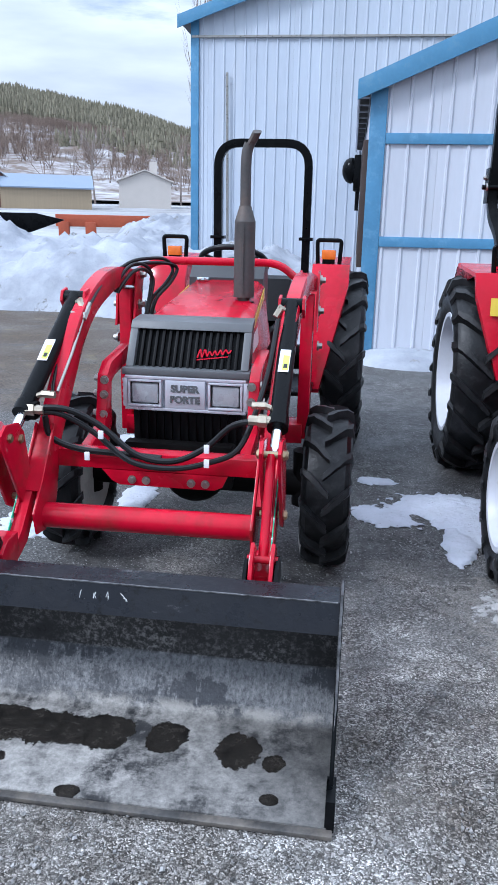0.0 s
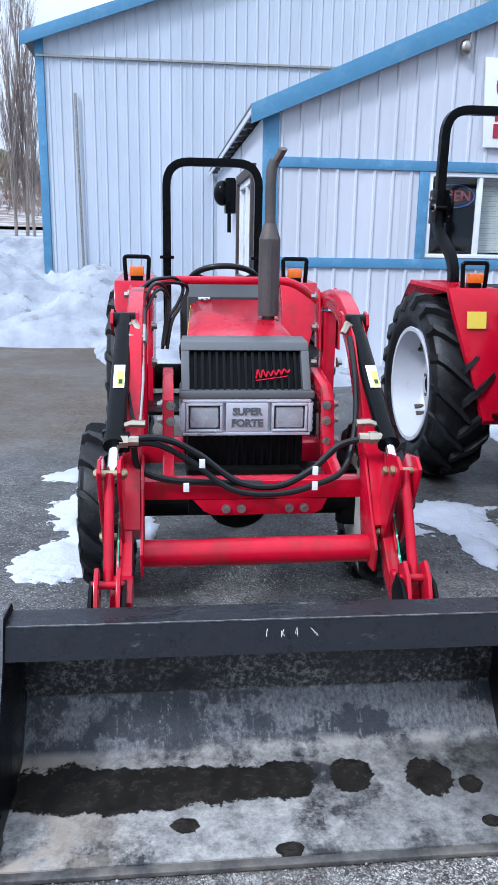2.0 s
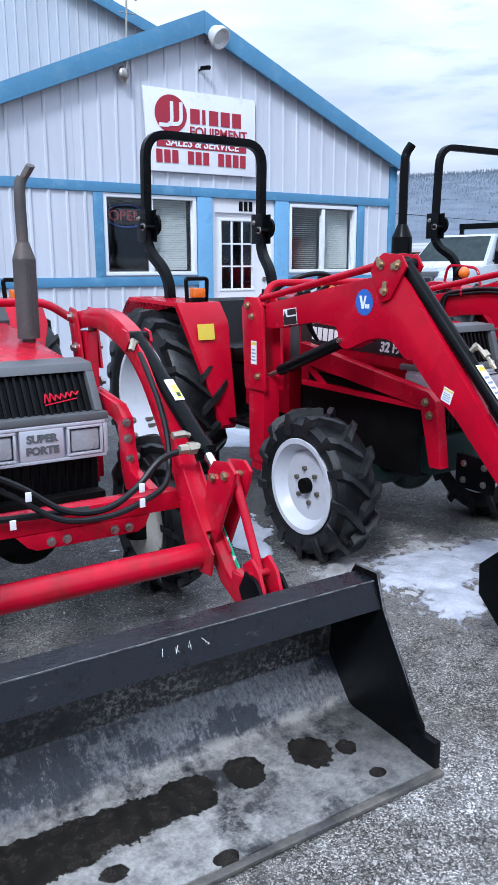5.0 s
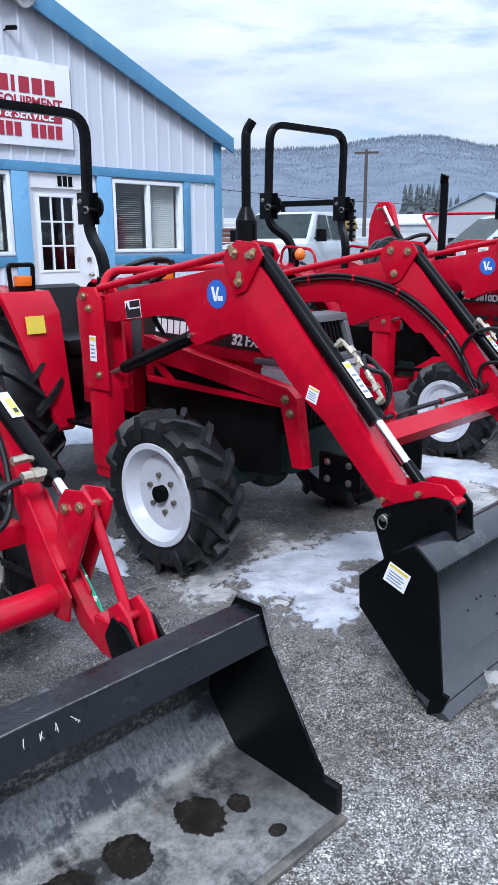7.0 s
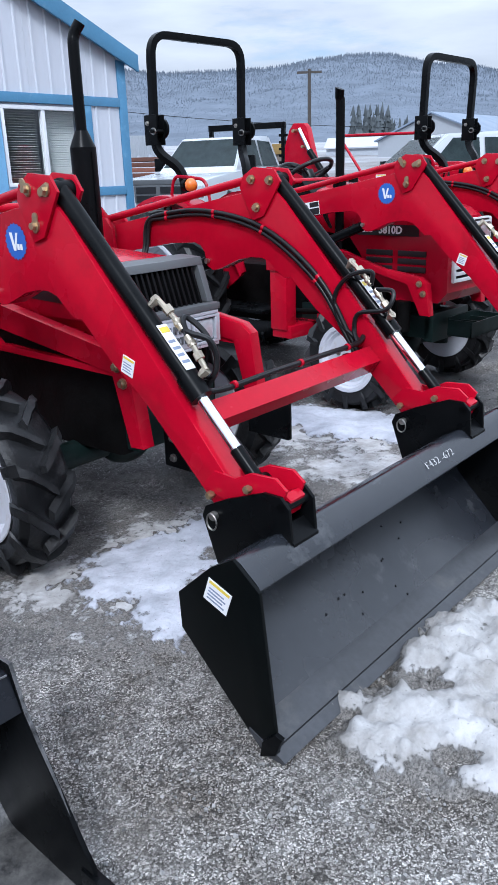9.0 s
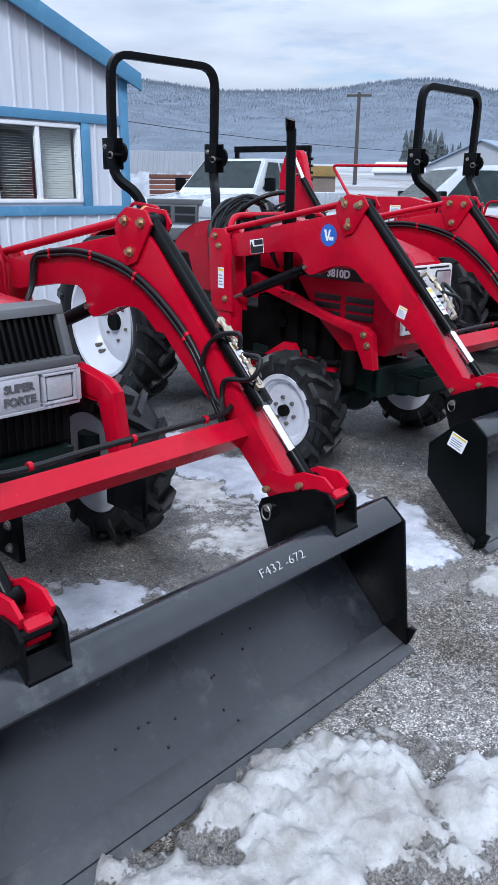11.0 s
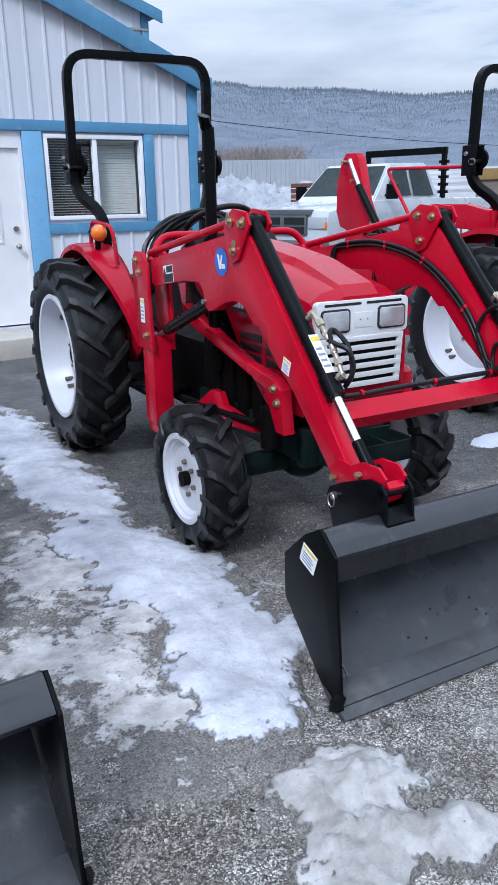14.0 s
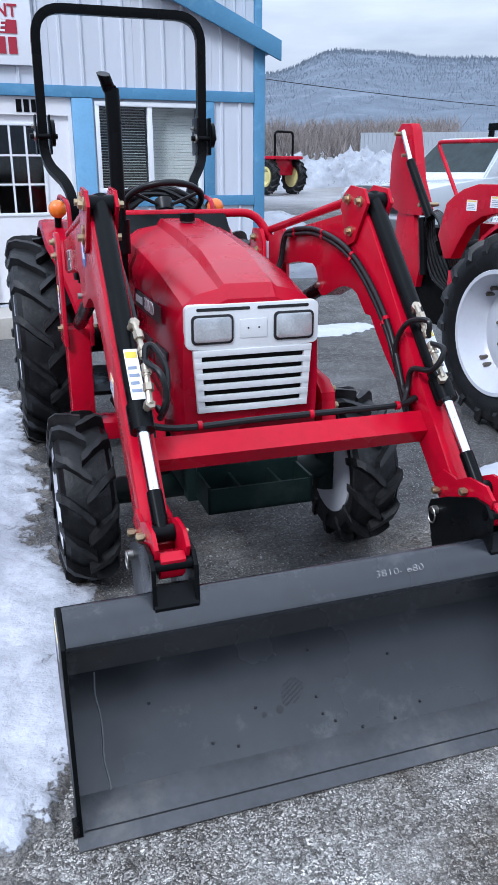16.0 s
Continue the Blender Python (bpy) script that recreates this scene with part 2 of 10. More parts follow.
def prism(bm, pts, a, b, axis="x", bev=0.0):
    """A polygon of (y, z), (x, z) or (x, y) points drawn out along the axis from a to b."""
    def at(p, c):
        return {"x": (c, p[0], p[1]), "y": (p[0], c, p[1]), "z": (p[0], p[1], c)}[axis]
    lo, hi = [bm.verts.new(at(p, a)) for p in pts], [bm.verts.new(at(p, b)) for p in pts]
    fs = [bm.faces.new(lo), bm.faces.new(hi)]
    k = len(pts)
    for i in range(k):
        fs.append(bm.faces.new((lo[i], lo[(i + 1) % k], hi[(i + 1) % k], hi[i])))
    bmesh.ops.recalc_face_normals(bm, faces=fs)
    if bev:
        es = {e for f in fs[:2] for e in f.edges}
        bmesh.ops.bevel(bm, geom=list(es), offset=bev, segments=2, affect="EDGES", profile=0.6)
    return bm


def frame_of(d):
    d = Vector(d).normalized()
    u = d.cross(Vector((0, 0, 1)))
    if u.length < 1e-3:
        u = d.cross(Vector((0, 1, 0)))
    u.normalize()
    return d, u, d.cross(u)


def rod(bm, p0, p1, r, seg=12, r1=None):
    p0, p1 = Vector(p0), Vector(p1)
    r1 = r if r1 is None else r1
    _, u, v = frame_of(p1 - p0)
    ring = [[bm.verts.new(p + (u * math.cos(t) + v * math.sin(t)) * q) for t in (2 * math.pi * i / seg for i in range(seg))] for p, q in ((p0, r), (p1, r1))]
    for i in range(seg):
        j = (i + 1) % seg
        bm.faces.new((ring[0][i], ring[1][i], ring[1][j], ring[0][j]))
    bm.faces.new(ring[0]), bm.faces.new(ring[1][::-1])
    return bm


def spline(pts, n=6):
    ps = [Vector(p) for p in pts]
    ps = [2 * ps[0] - ps[1], *ps, 2 * ps[-1] - ps[-2]]
    out = []
    for i in range(1, len(ps) - 2):
        a, b, c, d = ps[i - 1:i + 3]
        for k in range(n):
            t = k / n
            out.append(0.5 * (2 * b + (c - a) * t + (2 * a - 5 * b + 4 * c - d) * t * t + (3 * b - a - 3 * c + d) * t ** 3))
    return out + [ps[-2]]


def rounded(pts, r, n=5):
    """A polyline with its corners rounded by radius r."""
    ps = [Vector(p) for p in pts]
    out = [ps[0]]
    for a, b, c in zip(ps, ps[1:], ps[2:]):
        u, v = (a - b), (c - b)
        k = min(r, u.length * 0.49, v.length * 0.49)
        s, e = b + u.normalized() * k, b + v.normalized() * k
        for i in range(n + 1):
            t = i / n
            out.append(s * (1 - t) ** 2 + b * 2 * t * (1 - t) + e * t * t)
    return out + [ps[-1]]


def tube(bm, pts, r, seg=10, flat=1.0, square=False):
    pts = [Vector(p) for p in pts]
    rings = []
    _, u, v = frame_of(pts[1] - pts[0])
    for i, p in enumerate(pts):
        d = (pts[min(i + 1, len(pts) - 1)] - pts[max(i - 1, 0)]).normalized()
        u = (u - d * u.dot(d)).normalized()
        v = d.cross(u)
        ring = []
        for k in range(seg):
            t = 2 * math.pi * (k + 0.5) / seg
            cx, cy = math.cos(t), math.sin(t)
            if square:
                q = 1 / max(abs(cx), abs(cy)) ** 0.85
                cx, cy = cx * q, cy * q
            ring.append(bm.verts.new(p + u * cx * r + v * cy * r * flat))
        rings.append(ring)
    for a, b in zip(rings, rings[1:]):
        for k in range(seg):
            j = (k + 1) % seg
            bm.faces.new((a[k], b[k], b[j], a[j]))
    bm.faces.new(rings[0]), bm.faces.new(rings[-1][::-1])
    bmesh.ops.recalc_face_normals(bm, faces=bm.faces)
    return bm


def lathe(bm, prof, c, seg=40, closed=False):
    """Points (x, r) turned round the x axis through c."""
    c = Vector(c)
    rings = [[bm.verts.new(c + Vector((x, r * math.cos(t), r * math.sin(t)))) for t in (2 * math.pi * i / seg for i in range(seg))] for x, r in prof]
    pairs = list(zip(rings, rings[1:])) + ([(rings[-1], rings[0])] if closed else [])
    fs = []
    for a, b in pairs:
        for i in range(seg):
            j = (i + 1) % seg
            fs.append(bm.faces.new((a[i], a[j], b[j], b[i])))
    if not closed:
        fs += [bm.faces.new(rings[0]), bm.faces.new(rings[-1])]
    bmesh.ops.recalc_face_normals(bm, faces=fs)
    return bm


def ball(bm, c, r, sc=(1, 1, 1), seg=16):
    bmesh.ops.create_uvsphere(bm, u_segments=seg, v_segments=seg // 2 + 2, radius=r, matrix=Matrix.Translation(c) @ Matrix.Diagonal((*sc, 1)))
    return bm


def mesh_of(name, bm, material, smooth=38):
    me = bpy.data.meshes.new(name)
    bm.normal_update()
    bm.to_mesh(me)
    bm.free()
    for m in material if isinstance(material, (list, tuple)) else (material,):
        me.materials.append(m)
    if smooth:
        me.shade_smooth()
        me.set_sharp_from_angle(angle=radians(smooth))
    return me


def part(name, bm, material, parent, label="", smooth=38):
    ob = new(name, mesh_of(name, bm, material, smooth))
    ob.parent = parent
    return tagged(ob, label)


def pieces(name, bm, material, parent, label="", smooth=38):
    """Links each separate shape of bm as a part of its own; shapes that touch stay together."""
    bm.verts.index_update()
    seen, groups = set(), []
    for v in bm.verts:
        if v.index in seen:
            continue
        stack, isl = [v], []
        seen.add(v.index)
        while stack:
            a = stack.pop()
            isl.append(a)
            for e in a.link_edges:
                b = e.other_vert(a)
                if b.index not in seen:
                    seen.add(b.index)
                    stack.append(b)
        lo = [min(q.co[k] for q in isl) - 0.001 for k in range(3)]
        hi = [max(q.co[k] for q in isl) + 0.001 for k in range(3)]
        near = [g for g in groups if all(g[1][k] >= lo[k] and g[0][k] <= hi[k] for k in range(3))]
        for g in near:
            groups.remove(g)
            lo, hi, isl = [min(p, q) for p, q in zip(lo, g[0])], [max(p, q) for p, q in zip(hi, g[1])], isl + g[2]
        groups.append([lo, hi, isl])
    for lo, hi, isl in groups:
        nb, made = bmesh.new(), {}
        for v in isl:
            made[v] = nb.verts.new(v.co)
        for f in {f for v in isl for f in v.link_faces}:
            nb.faces.new([made[v] for v in f.verts])
        part(name, nb, material, parent, label, smooth)
    bm.free()


def thing(name, label, category, at=(0, 0, 0), turn=0.0, group="", kind=""):
    ob = new(name)
    ob.empty_display_size = 0.1
    ob.matrix_basis = pose(*at, 0, 0, turn)
    return tagged(ob, label, category, group, kind)


def lettering(name, text, size, m, material, parent, label="", depth=0.002, shear=0.0, bold=0.0, wide=1.0):
    """Raised writing in the built-in font, centred at the pose m, reading along its x with its face to +z."""
    cu = bpy.data.curves.new(name, "FONT")
    cu.body, cu.size, cu.align_x, cu.align_y, cu.extrude, cu.shear, cu.offset = text, size, "CENTER", "CENTER", depth, shear, bold
    cu.resolution_u = 3
    tmp = bpy.data.objects.new(name, cu)
    scene.collection.objects.link(tmp)
    me = bpy.data.meshes.new_from_object(tmp.evaluated_get(bpy.context.evaluated_depsgraph_get()))
    bpy.data.objects.remove(tmp), bpy.data.curves.remove(cu)
    me.transform(m @ Matrix.Diagonal((wide, 1, 1, 1)))
    me.materials.clear()
    me.materials.append(material)
    ob = new(name, me)
    ob.parent = parent
    return tagged(ob, label)


FRONT = Euler((radians(90), 0, 0)).to_matrix().to_4x4()      # faces -y, reads along +x
LEFT = Matrix(((0, 0, -1, 0), (-1, 0, 0, 0), (0, 1, 0, 0), (0, 0, 0, 1)))   # faces -x, reads along -y


def place(x, y, z, face):
    return Matrix.Translation((x, y, z)) @ face


def nz(x, y, z=0.0, s=1.0, octaves=4):
    return noise.fractal(Vector((x * s, y * s, z)), 1.0, 2.0, octaves)


def rise(x, y):
    """The yard's height: level where the tractors stand, climbing gently towards the back."""
    def ramp(v):
        return max(0.0, v) ** 2 / (abs(v) + 2.0)
    h = 0.033 * ramp(min(y, 160) - 5.2) + 0.026 * ramp(min(x, 160) - 7.5) + 0.004 * ramp(-7 - max(x, -160))
    return h


# ---- ground ----
def ground_material():
    m = bpy.data.materials.new("wet_asphalt_and_gravel")
    m.use_nodes = True
    nt = m.node_tree
    n, l = nt.nodes.new, nt.links.new
    p = nt.nodes["Principled BSDF"]
    p.inputs["Specular IOR Level"].default_value = 0.3
    geo, sep = n("ShaderNodeNewGeometry"), n("ShaderNodeSeparateXYZ")
    l(geo.outputs["Position"], sep.inputs[0])

    def tex(scale, detail=5, rough=0.6):
        t = n("ShaderNodeTexNoise")
        t.inputs["Scale"].default_value, t.inputs["Detail"].default_value, t.inputs["Roughness"].default_value = scale, detail, rough
        l(geo.outputs["Position"], t.inputs["Vector"])
        return t.outputs["Fac"]

    def ramp(fac, a, b, ca=(0, 0, 0, 1), cb=(1, 1, 1, 1)):
        r = n("ShaderNodeValToRGB")
        r.color_ramp.elements[0].position, r.color_ramp.elements[1].position = a, b
        r.color_ramp.elements[0].color, r.color_ramp.elements[1].color = ca, cb
        l(fac, r.inputs["Fac"])
        return r.outputs["Color"]

    def mix(f, a, b):
        x = n("ShaderNodeMix")
        x.data_type = "RGBA"
        for s, v in ((x.inputs["Factor"], f), (x.inputs[6], a), (x.inputs[7], b)):
            if isinstance(v, tuple):
                s.default_value = (*v, 1)
            else:
                l(v, s)
        return x.outputs[2]

    def math_(op, a, b):
        x = n("ShaderNodeMath")
        x.operation = op
        for s, v in zip(x.inputs, (a, b)):
            if isinstance(v, (int, float)):
                s.default_value = v
            else:
                l(v, s)
        return x.outputs[0]
    # crushed stone: irregular cells, warped so that no two look alike
    wn, wv, wa = n("ShaderNodeTexNoise"), n("ShaderNodeVectorMath"), n("ShaderNodeVectorMath")
    wn.inputs["Scale"].default_value, wn.inputs["Detail"].default_value = 55, 3
    l(geo.outputs["Position"], wn.inputs["Vector"])
    wv.operation, wv.inputs["Scale"].default_value = "SCALE", 0.016
    l(wn.outputs["Color"], wv.inputs[0]), l(wv.outputs[0], wa.inputs[0]), l(geo.outputs["Position"], wa.inputs[1])

    def cells(scale):
        v = n("ShaderNodeTexVoronoi")
        v.inputs["Scale"].default_value = scale
        l(wa.outputs[0], v.inputs["Vector"])
        return v
    vor, vor2, vor3 = cells(205), cells(135), cells(200)

    def cell(v, i):
        c = n("ShaderNodeSeparateColor")
        l(v.outputs["Color"], c.inputs[0])
        return c.outputs[i]

    def mult(a, b):
        x = n("ShaderNodeMix")
        x.data_type, x.blend_type = "RGBA", "MULTIPLY"
        x.inputs["Factor"].default_value = 1
        l(a, x.inputs[6]), l(b, x.inputs[7])
        return x.outputs[2]

    def stones(v, dark, light):
        c = ramp(math_("POWER", cell(v, 0), 2.2), 0.0, 1.0, dark, light)
        # cell rims are darkened in the colour for shade in the gaps between stones
        return mult(c, ramp(v.outputs["Distance"], 0.42, 0.85, (1.0, 1.0, 1.0, 1), (0.42, 0.41, 0.40, 1)))
    stone = stones(vor, (0.105, 0.100, 0.095, 1), (0.84, 0.83, 0.815, 1))
    coarse = stones(vor2, (0.095, 0.090, 0.085, 1), (0.78, 0.77, 0.755, 1))
    fines = mix(ramp(tex(110, 4, 0.8), 0.34, 0.68), (0.13, 0.126, 0.122), (0.47, 0.46, 0.445))
    gravel = mix(ramp(tex(7, 5, 0.7), 0.50, 0.60), stone, coarse)
    gravel = mix(math_("MULTIPLY", ramp(tex(1.6, 7, 0.7), 0.50, 0.66), 0.6), gravel, fines)
    gravel = mult(gravel, ramp(tex(13, 6, 0.8), 0.36, 0.64, (0.60, 0.59, 0.575, 1), (1.36, 1.36, 1.35, 1)))
    gravel = mult(gravel, ramp(tex(1.1, 6, 0.7), 0.36, 0.62, (0.42, 0.375, 0.33, 1), (1.24, 1.23, 1.22, 1)))
    speck = ramp(math_("POWER", cell(vor3, 1), 1.5), 0.0, 1.0, (0.028, 0.028, 0.029, 1), (0.21, 0.209, 0.21, 1))
    asphalt = mix(ramp(tex(2.2, 7), 0.40, 0.66), speck, mix(ramp(tex(75, 5, 0.85), 0.38, 0.66), (0.026, 0.026, 0.027), (0.150, 0.149, 0.149)))
    asphalt = mult(asphalt, ramp(tex(2.6, 8, 0.72), 0.34, 0.66, (0.62, 0.605, 0.585, 1), (1.22, 1.21, 1.20, 1)))
    asphalt = mult(asphalt, ramp(tex(19, 6, 0.8), 0.36, 0.64, (0.62, 0.61, 0.60, 1), (1.38, 1.375, 1.37, 1)))
    bright = ramp(cell(vor3, 2), 0.955, 0.970)
    asphalt = mix(bright, asphalt, (0.36, 0.358, 0.355))
    # gravel lies in front of the buckets, bare wet asphalt farther back
    f = math_("ADD", math_("MULTIPLY", math_("SUBTRACT", sep.outputs["Y"], 2.75), -0.6), math_("MULTIPLY", math_("SUBTRACT", tex(0.9, 6), 0.5), 3.0))
    side = math_("MULTIPLY", math_("SUBTRACT", -1.0, sep.outputs["X"]), -1.5)
    f = math_("ADD", f, math_("MINIMUM", side, 0.35))
    fac = ramp(f, 0.0, 0.55)
    base = mix(fac, asphalt, gravel)
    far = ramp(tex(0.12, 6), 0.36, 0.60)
    # trodden earth and dead grass in bands between the asphalt and the snow beside the barn
    mp = n("ShaderNodeMapping")
    mp.inputs["Scale"].default_value = (0.7, 2.6, 1.0)
    l(geo.outputs["Position"], mp.inputs["Vector"])
    band = n("ShaderNodeTexNoise")
    band.inputs["Scale"].default_value, band.inputs["Detail"].default_value, band.inputs["Roughness"].default_value = 1.0, 8, 0.72
    l(mp.outputs[0], band.inputs["Vector"])
    earth = mix(ramp(tex(38, 5, 0.8), 0.36, 0.70), (0.04, 0.033, 0.027), (0.165, 0.13, 0.10))
    earth = mix(ramp(tex(3.0, 6, 0.7), 0.58, 0.70), earth, (0.17, 0.135, 0.075))
    near = ramp(math_("MULTIPLY", math_("SUBTRACT", sep.outputs["Y"], 5.35), 1.3), 0.0, 1.0)
    near = math_("MULTIPLY", near, ramp(math_("SUBTRACT", -0.6, sep.outputs["X"]), 0.0, 0.6))
    base = mix(math_("MULTIPLY", near, ramp(band.outputs["Fac"], 0.33, 0.47)), base, earth)
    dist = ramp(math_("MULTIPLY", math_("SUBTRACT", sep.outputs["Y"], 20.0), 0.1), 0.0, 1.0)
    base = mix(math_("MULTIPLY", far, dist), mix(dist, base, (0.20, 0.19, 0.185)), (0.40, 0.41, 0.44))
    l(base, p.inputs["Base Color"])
    wet = ramp(tex(0.8, 6), 0.38, 0.62, (0.46, 0.46, 0.46, 1), (0.9, 0.9, 0.9, 1))
    l(mix(fac, wet, (0.8, 0.8, 0.8)), p.inputs["Roughness"])
    hb = math_("ADD", math_("MULTIPLY", cell(vor, 1), 0.55), math_("ADD", math_("MULTIPLY", vor.outputs["Distance"], -0.45), math_("MULTIPLY", tex(60, 4), 0.8)))
    hb2 = math_("ADD", math_("MULTIPLY", cell(vor3, 0), 0.16), math_("MULTIPLY", tex(40, 4), 0.25))
    hm = n("ShaderNodeMix")
    l(fac, hm.inputs[0]), l(hb2, hm.inputs[2]), l(hb, hm.inputs[3])
    bp = n("ShaderNodeBump")
    bp.inputs["Strength"].default_value, bp.inputs["Distance"].default_value = 0.8, 0.012
    l(hm.outputs[0], bp.inputs["Height"]), l(bp.outputs[0], p.inputs["Normal"])
    return m


GROUND = ground_material()


def make_ground():
    def axis(lo, hi, step, far):
        mid = list(np.arange(lo, hi + 1e-6, step))
        out, s = [], step
        v = hi
        while v < far:
            s *= 1.35
            v += s
            out.append(v)
        back, s, v = [], step, lo
        while v > -far:
            s *= 1.35
            v -= s
            back.append(v)
        return back[::-1] + mid + out
    xs, ys = axis(-4, 9, 0.25, 2600), axis(-1.5, 12, 0.25, 2600)
    verts = [(x, y, rise(x, y) + (0.006 * nz(x, y, 3.0, 0.9) if abs(x) < 30 and abs(y) < 40 else 0.0) - 0.004) for y in ys for x in xs]
    w = len(xs)
    faces = [(j * w + i, j * w + i + 1, (j + 1) * w + i + 1, (j + 1) * w + i) for j in range(len(ys) - 1) for i in range(w - 1)]
    me = bpy.data.meshes.new("ground")
    me.from_pydata(verts, [], faces)
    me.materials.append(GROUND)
    me.shade_smooth()
    tagged(new("ground", me), "wet dark asphalt yard strewn with grey gravel", "ground", kind="structure")


make_ground()


def snow_material(name, base, shade, grit, edge, holes, coarse, covered=True):
    """Old snow that thins to grit: `edge` sets how soon its rim melts through, `holes` how much grit shows inside."""
    m = bpy.data.materials.new(name)
    m.use_nodes = True
    nt = m.node_tree
    n, l = nt.nodes.new, nt.links.new
    p = nt.nodes["Principled BSDF"]
    p.inputs["Roughness"].default_value, p.inputs["Specular IOR Level"].default_value = 0.7, 0.3
    co = n("ShaderNodeTexCoord")

    def tex(scale, detail, rough):
        t = n("ShaderNodeTexNoise")
        t.inputs["Scale"].default_value, t.inputs["Detail"].default_value, t.inputs["Roughness"].default_value = scale, detail, rough
        l(co.outputs["Object"], t.inputs["Vector"])
        return t.outputs["Fac"]

    def span(v, a, b, c=0.0, d=1.0):
        r = n("ShaderNodeMapRange")
        for k, q in zip(("From Min", "From Max", "To Min", "To Max"), (a, b, c, d)):
            r.inputs[k].default_value = q
        l(v, r.inputs["Value"])
        return r.outputs[0]

    def mix(f, a, b):
        x = n("ShaderNodeMix")
        x.data_type = "RGBA"
        for q, v in ((x.inputs["Factor"], f), (x.inputs[6], a), (x.inputs[7], b)):
            if isinstance(v, tuple):
                q.default_value = (*v, 1)
            else:
                l(v, q)
        return x.outputs[2]

    def op(kind, a, b):
        x = n("ShaderNodeMath")
        x.operation = kind
        for q, v in zip(x.inputs, (a, b)):
            if isinstance(v, (int, float)):
                q.default_value = v
            else:
                l(v, q)
        return x.outputs[0]
    snow = mix(span(tex(coarse * 0.6, 6, 0.65), 0.35, 0.68), shade, base)
    specks = span(tex(95, 3, 0.6), 0.66, 0.72)
    snow = mix(op("MULTIPLY", specks, 0.75), snow, grit)
    soil = mix(span(tex(130, 4, 0.85), 0.38, 0.66), tuple(c * 0.38 for c in grit), tuple(min(0.5, c * 2.6) for c in grit))
    if covered:
        at = n("ShaderNodeAttribute")
        at.attribute_name = "cover"
        f = op("ADD", op("MULTIPLY", at.outputs["Fac"], edge), op("ADD", op("MULTIPLY", op("SUBTRACT", tex(coarse, 9, 0.74), 0.5), 4.0), op("MULTIPLY", op("SUBTRACT", tex(coarse * 5, 6, 0.75), 0.5), 3.2)))
        f = span(op("SUBTRACT", f, holes), 0.0, 0.5)
    else:
        f = span(tex(coarse, 9, 0.72), holes, holes + 0.05)
    l(mix(f, soil, snow), p.inputs["Base Color"])
    h = op("ADD", op("MULTIPLY", tex(26, 5, 0.6), 1.0), op("MULTIPLY", f, 0.35))
    bp = n("ShaderNodeBump")
    bp.inputs["Strength"].default_value, bp.inputs["Distance"].default_value = 0.9, 0.012
    l(h, bp.inputs["Height"]), l(bp.outputs[0], p.inputs["Normal"])
    return m


GRIT = (0.118, 0.110, 0.102)
SNOW = snow_material("clean_snow", (0.53, 0.55, 0.62), (0.44, 0.46, 0.51), GRIT, 30.0, -0.35, 9.0)
SNOW_THIN = snow_material("thin_melting_snow", (0.54, 0.56, 0.62), (0.46, 0.475, 0.53), GRIT, 34.0, -0.35, 11.0)
SNOW_STRIP = snow_material("trodden_icy_snow", (0.58, 0.59, 0.65), (0.36, 0.37, 0.41), GRIT, 4.6, 0.62, 9.0)
SNOW_DIRTY = snow_material("gritty_melting_snow", (0.57, 0.565, 0.565), (0.30, 0.285, 0.27), GRIT, 2.3, 0.72, 17.0)
SNOW_CRUST = snow_material("crusted_old_snow", (0.50, 0.495, 0.50), (0.25, 0.237, 0.222), GRIT, 5.0, 0.55, 9.0)
SNOW_BANK = snow_material("ploughed_snow", (0.41, 0.43, 0.475), (0.25, 0.265, 0.30), (0.17, 0.165, 0.16), 1.0, 0.36, 2.6, False)


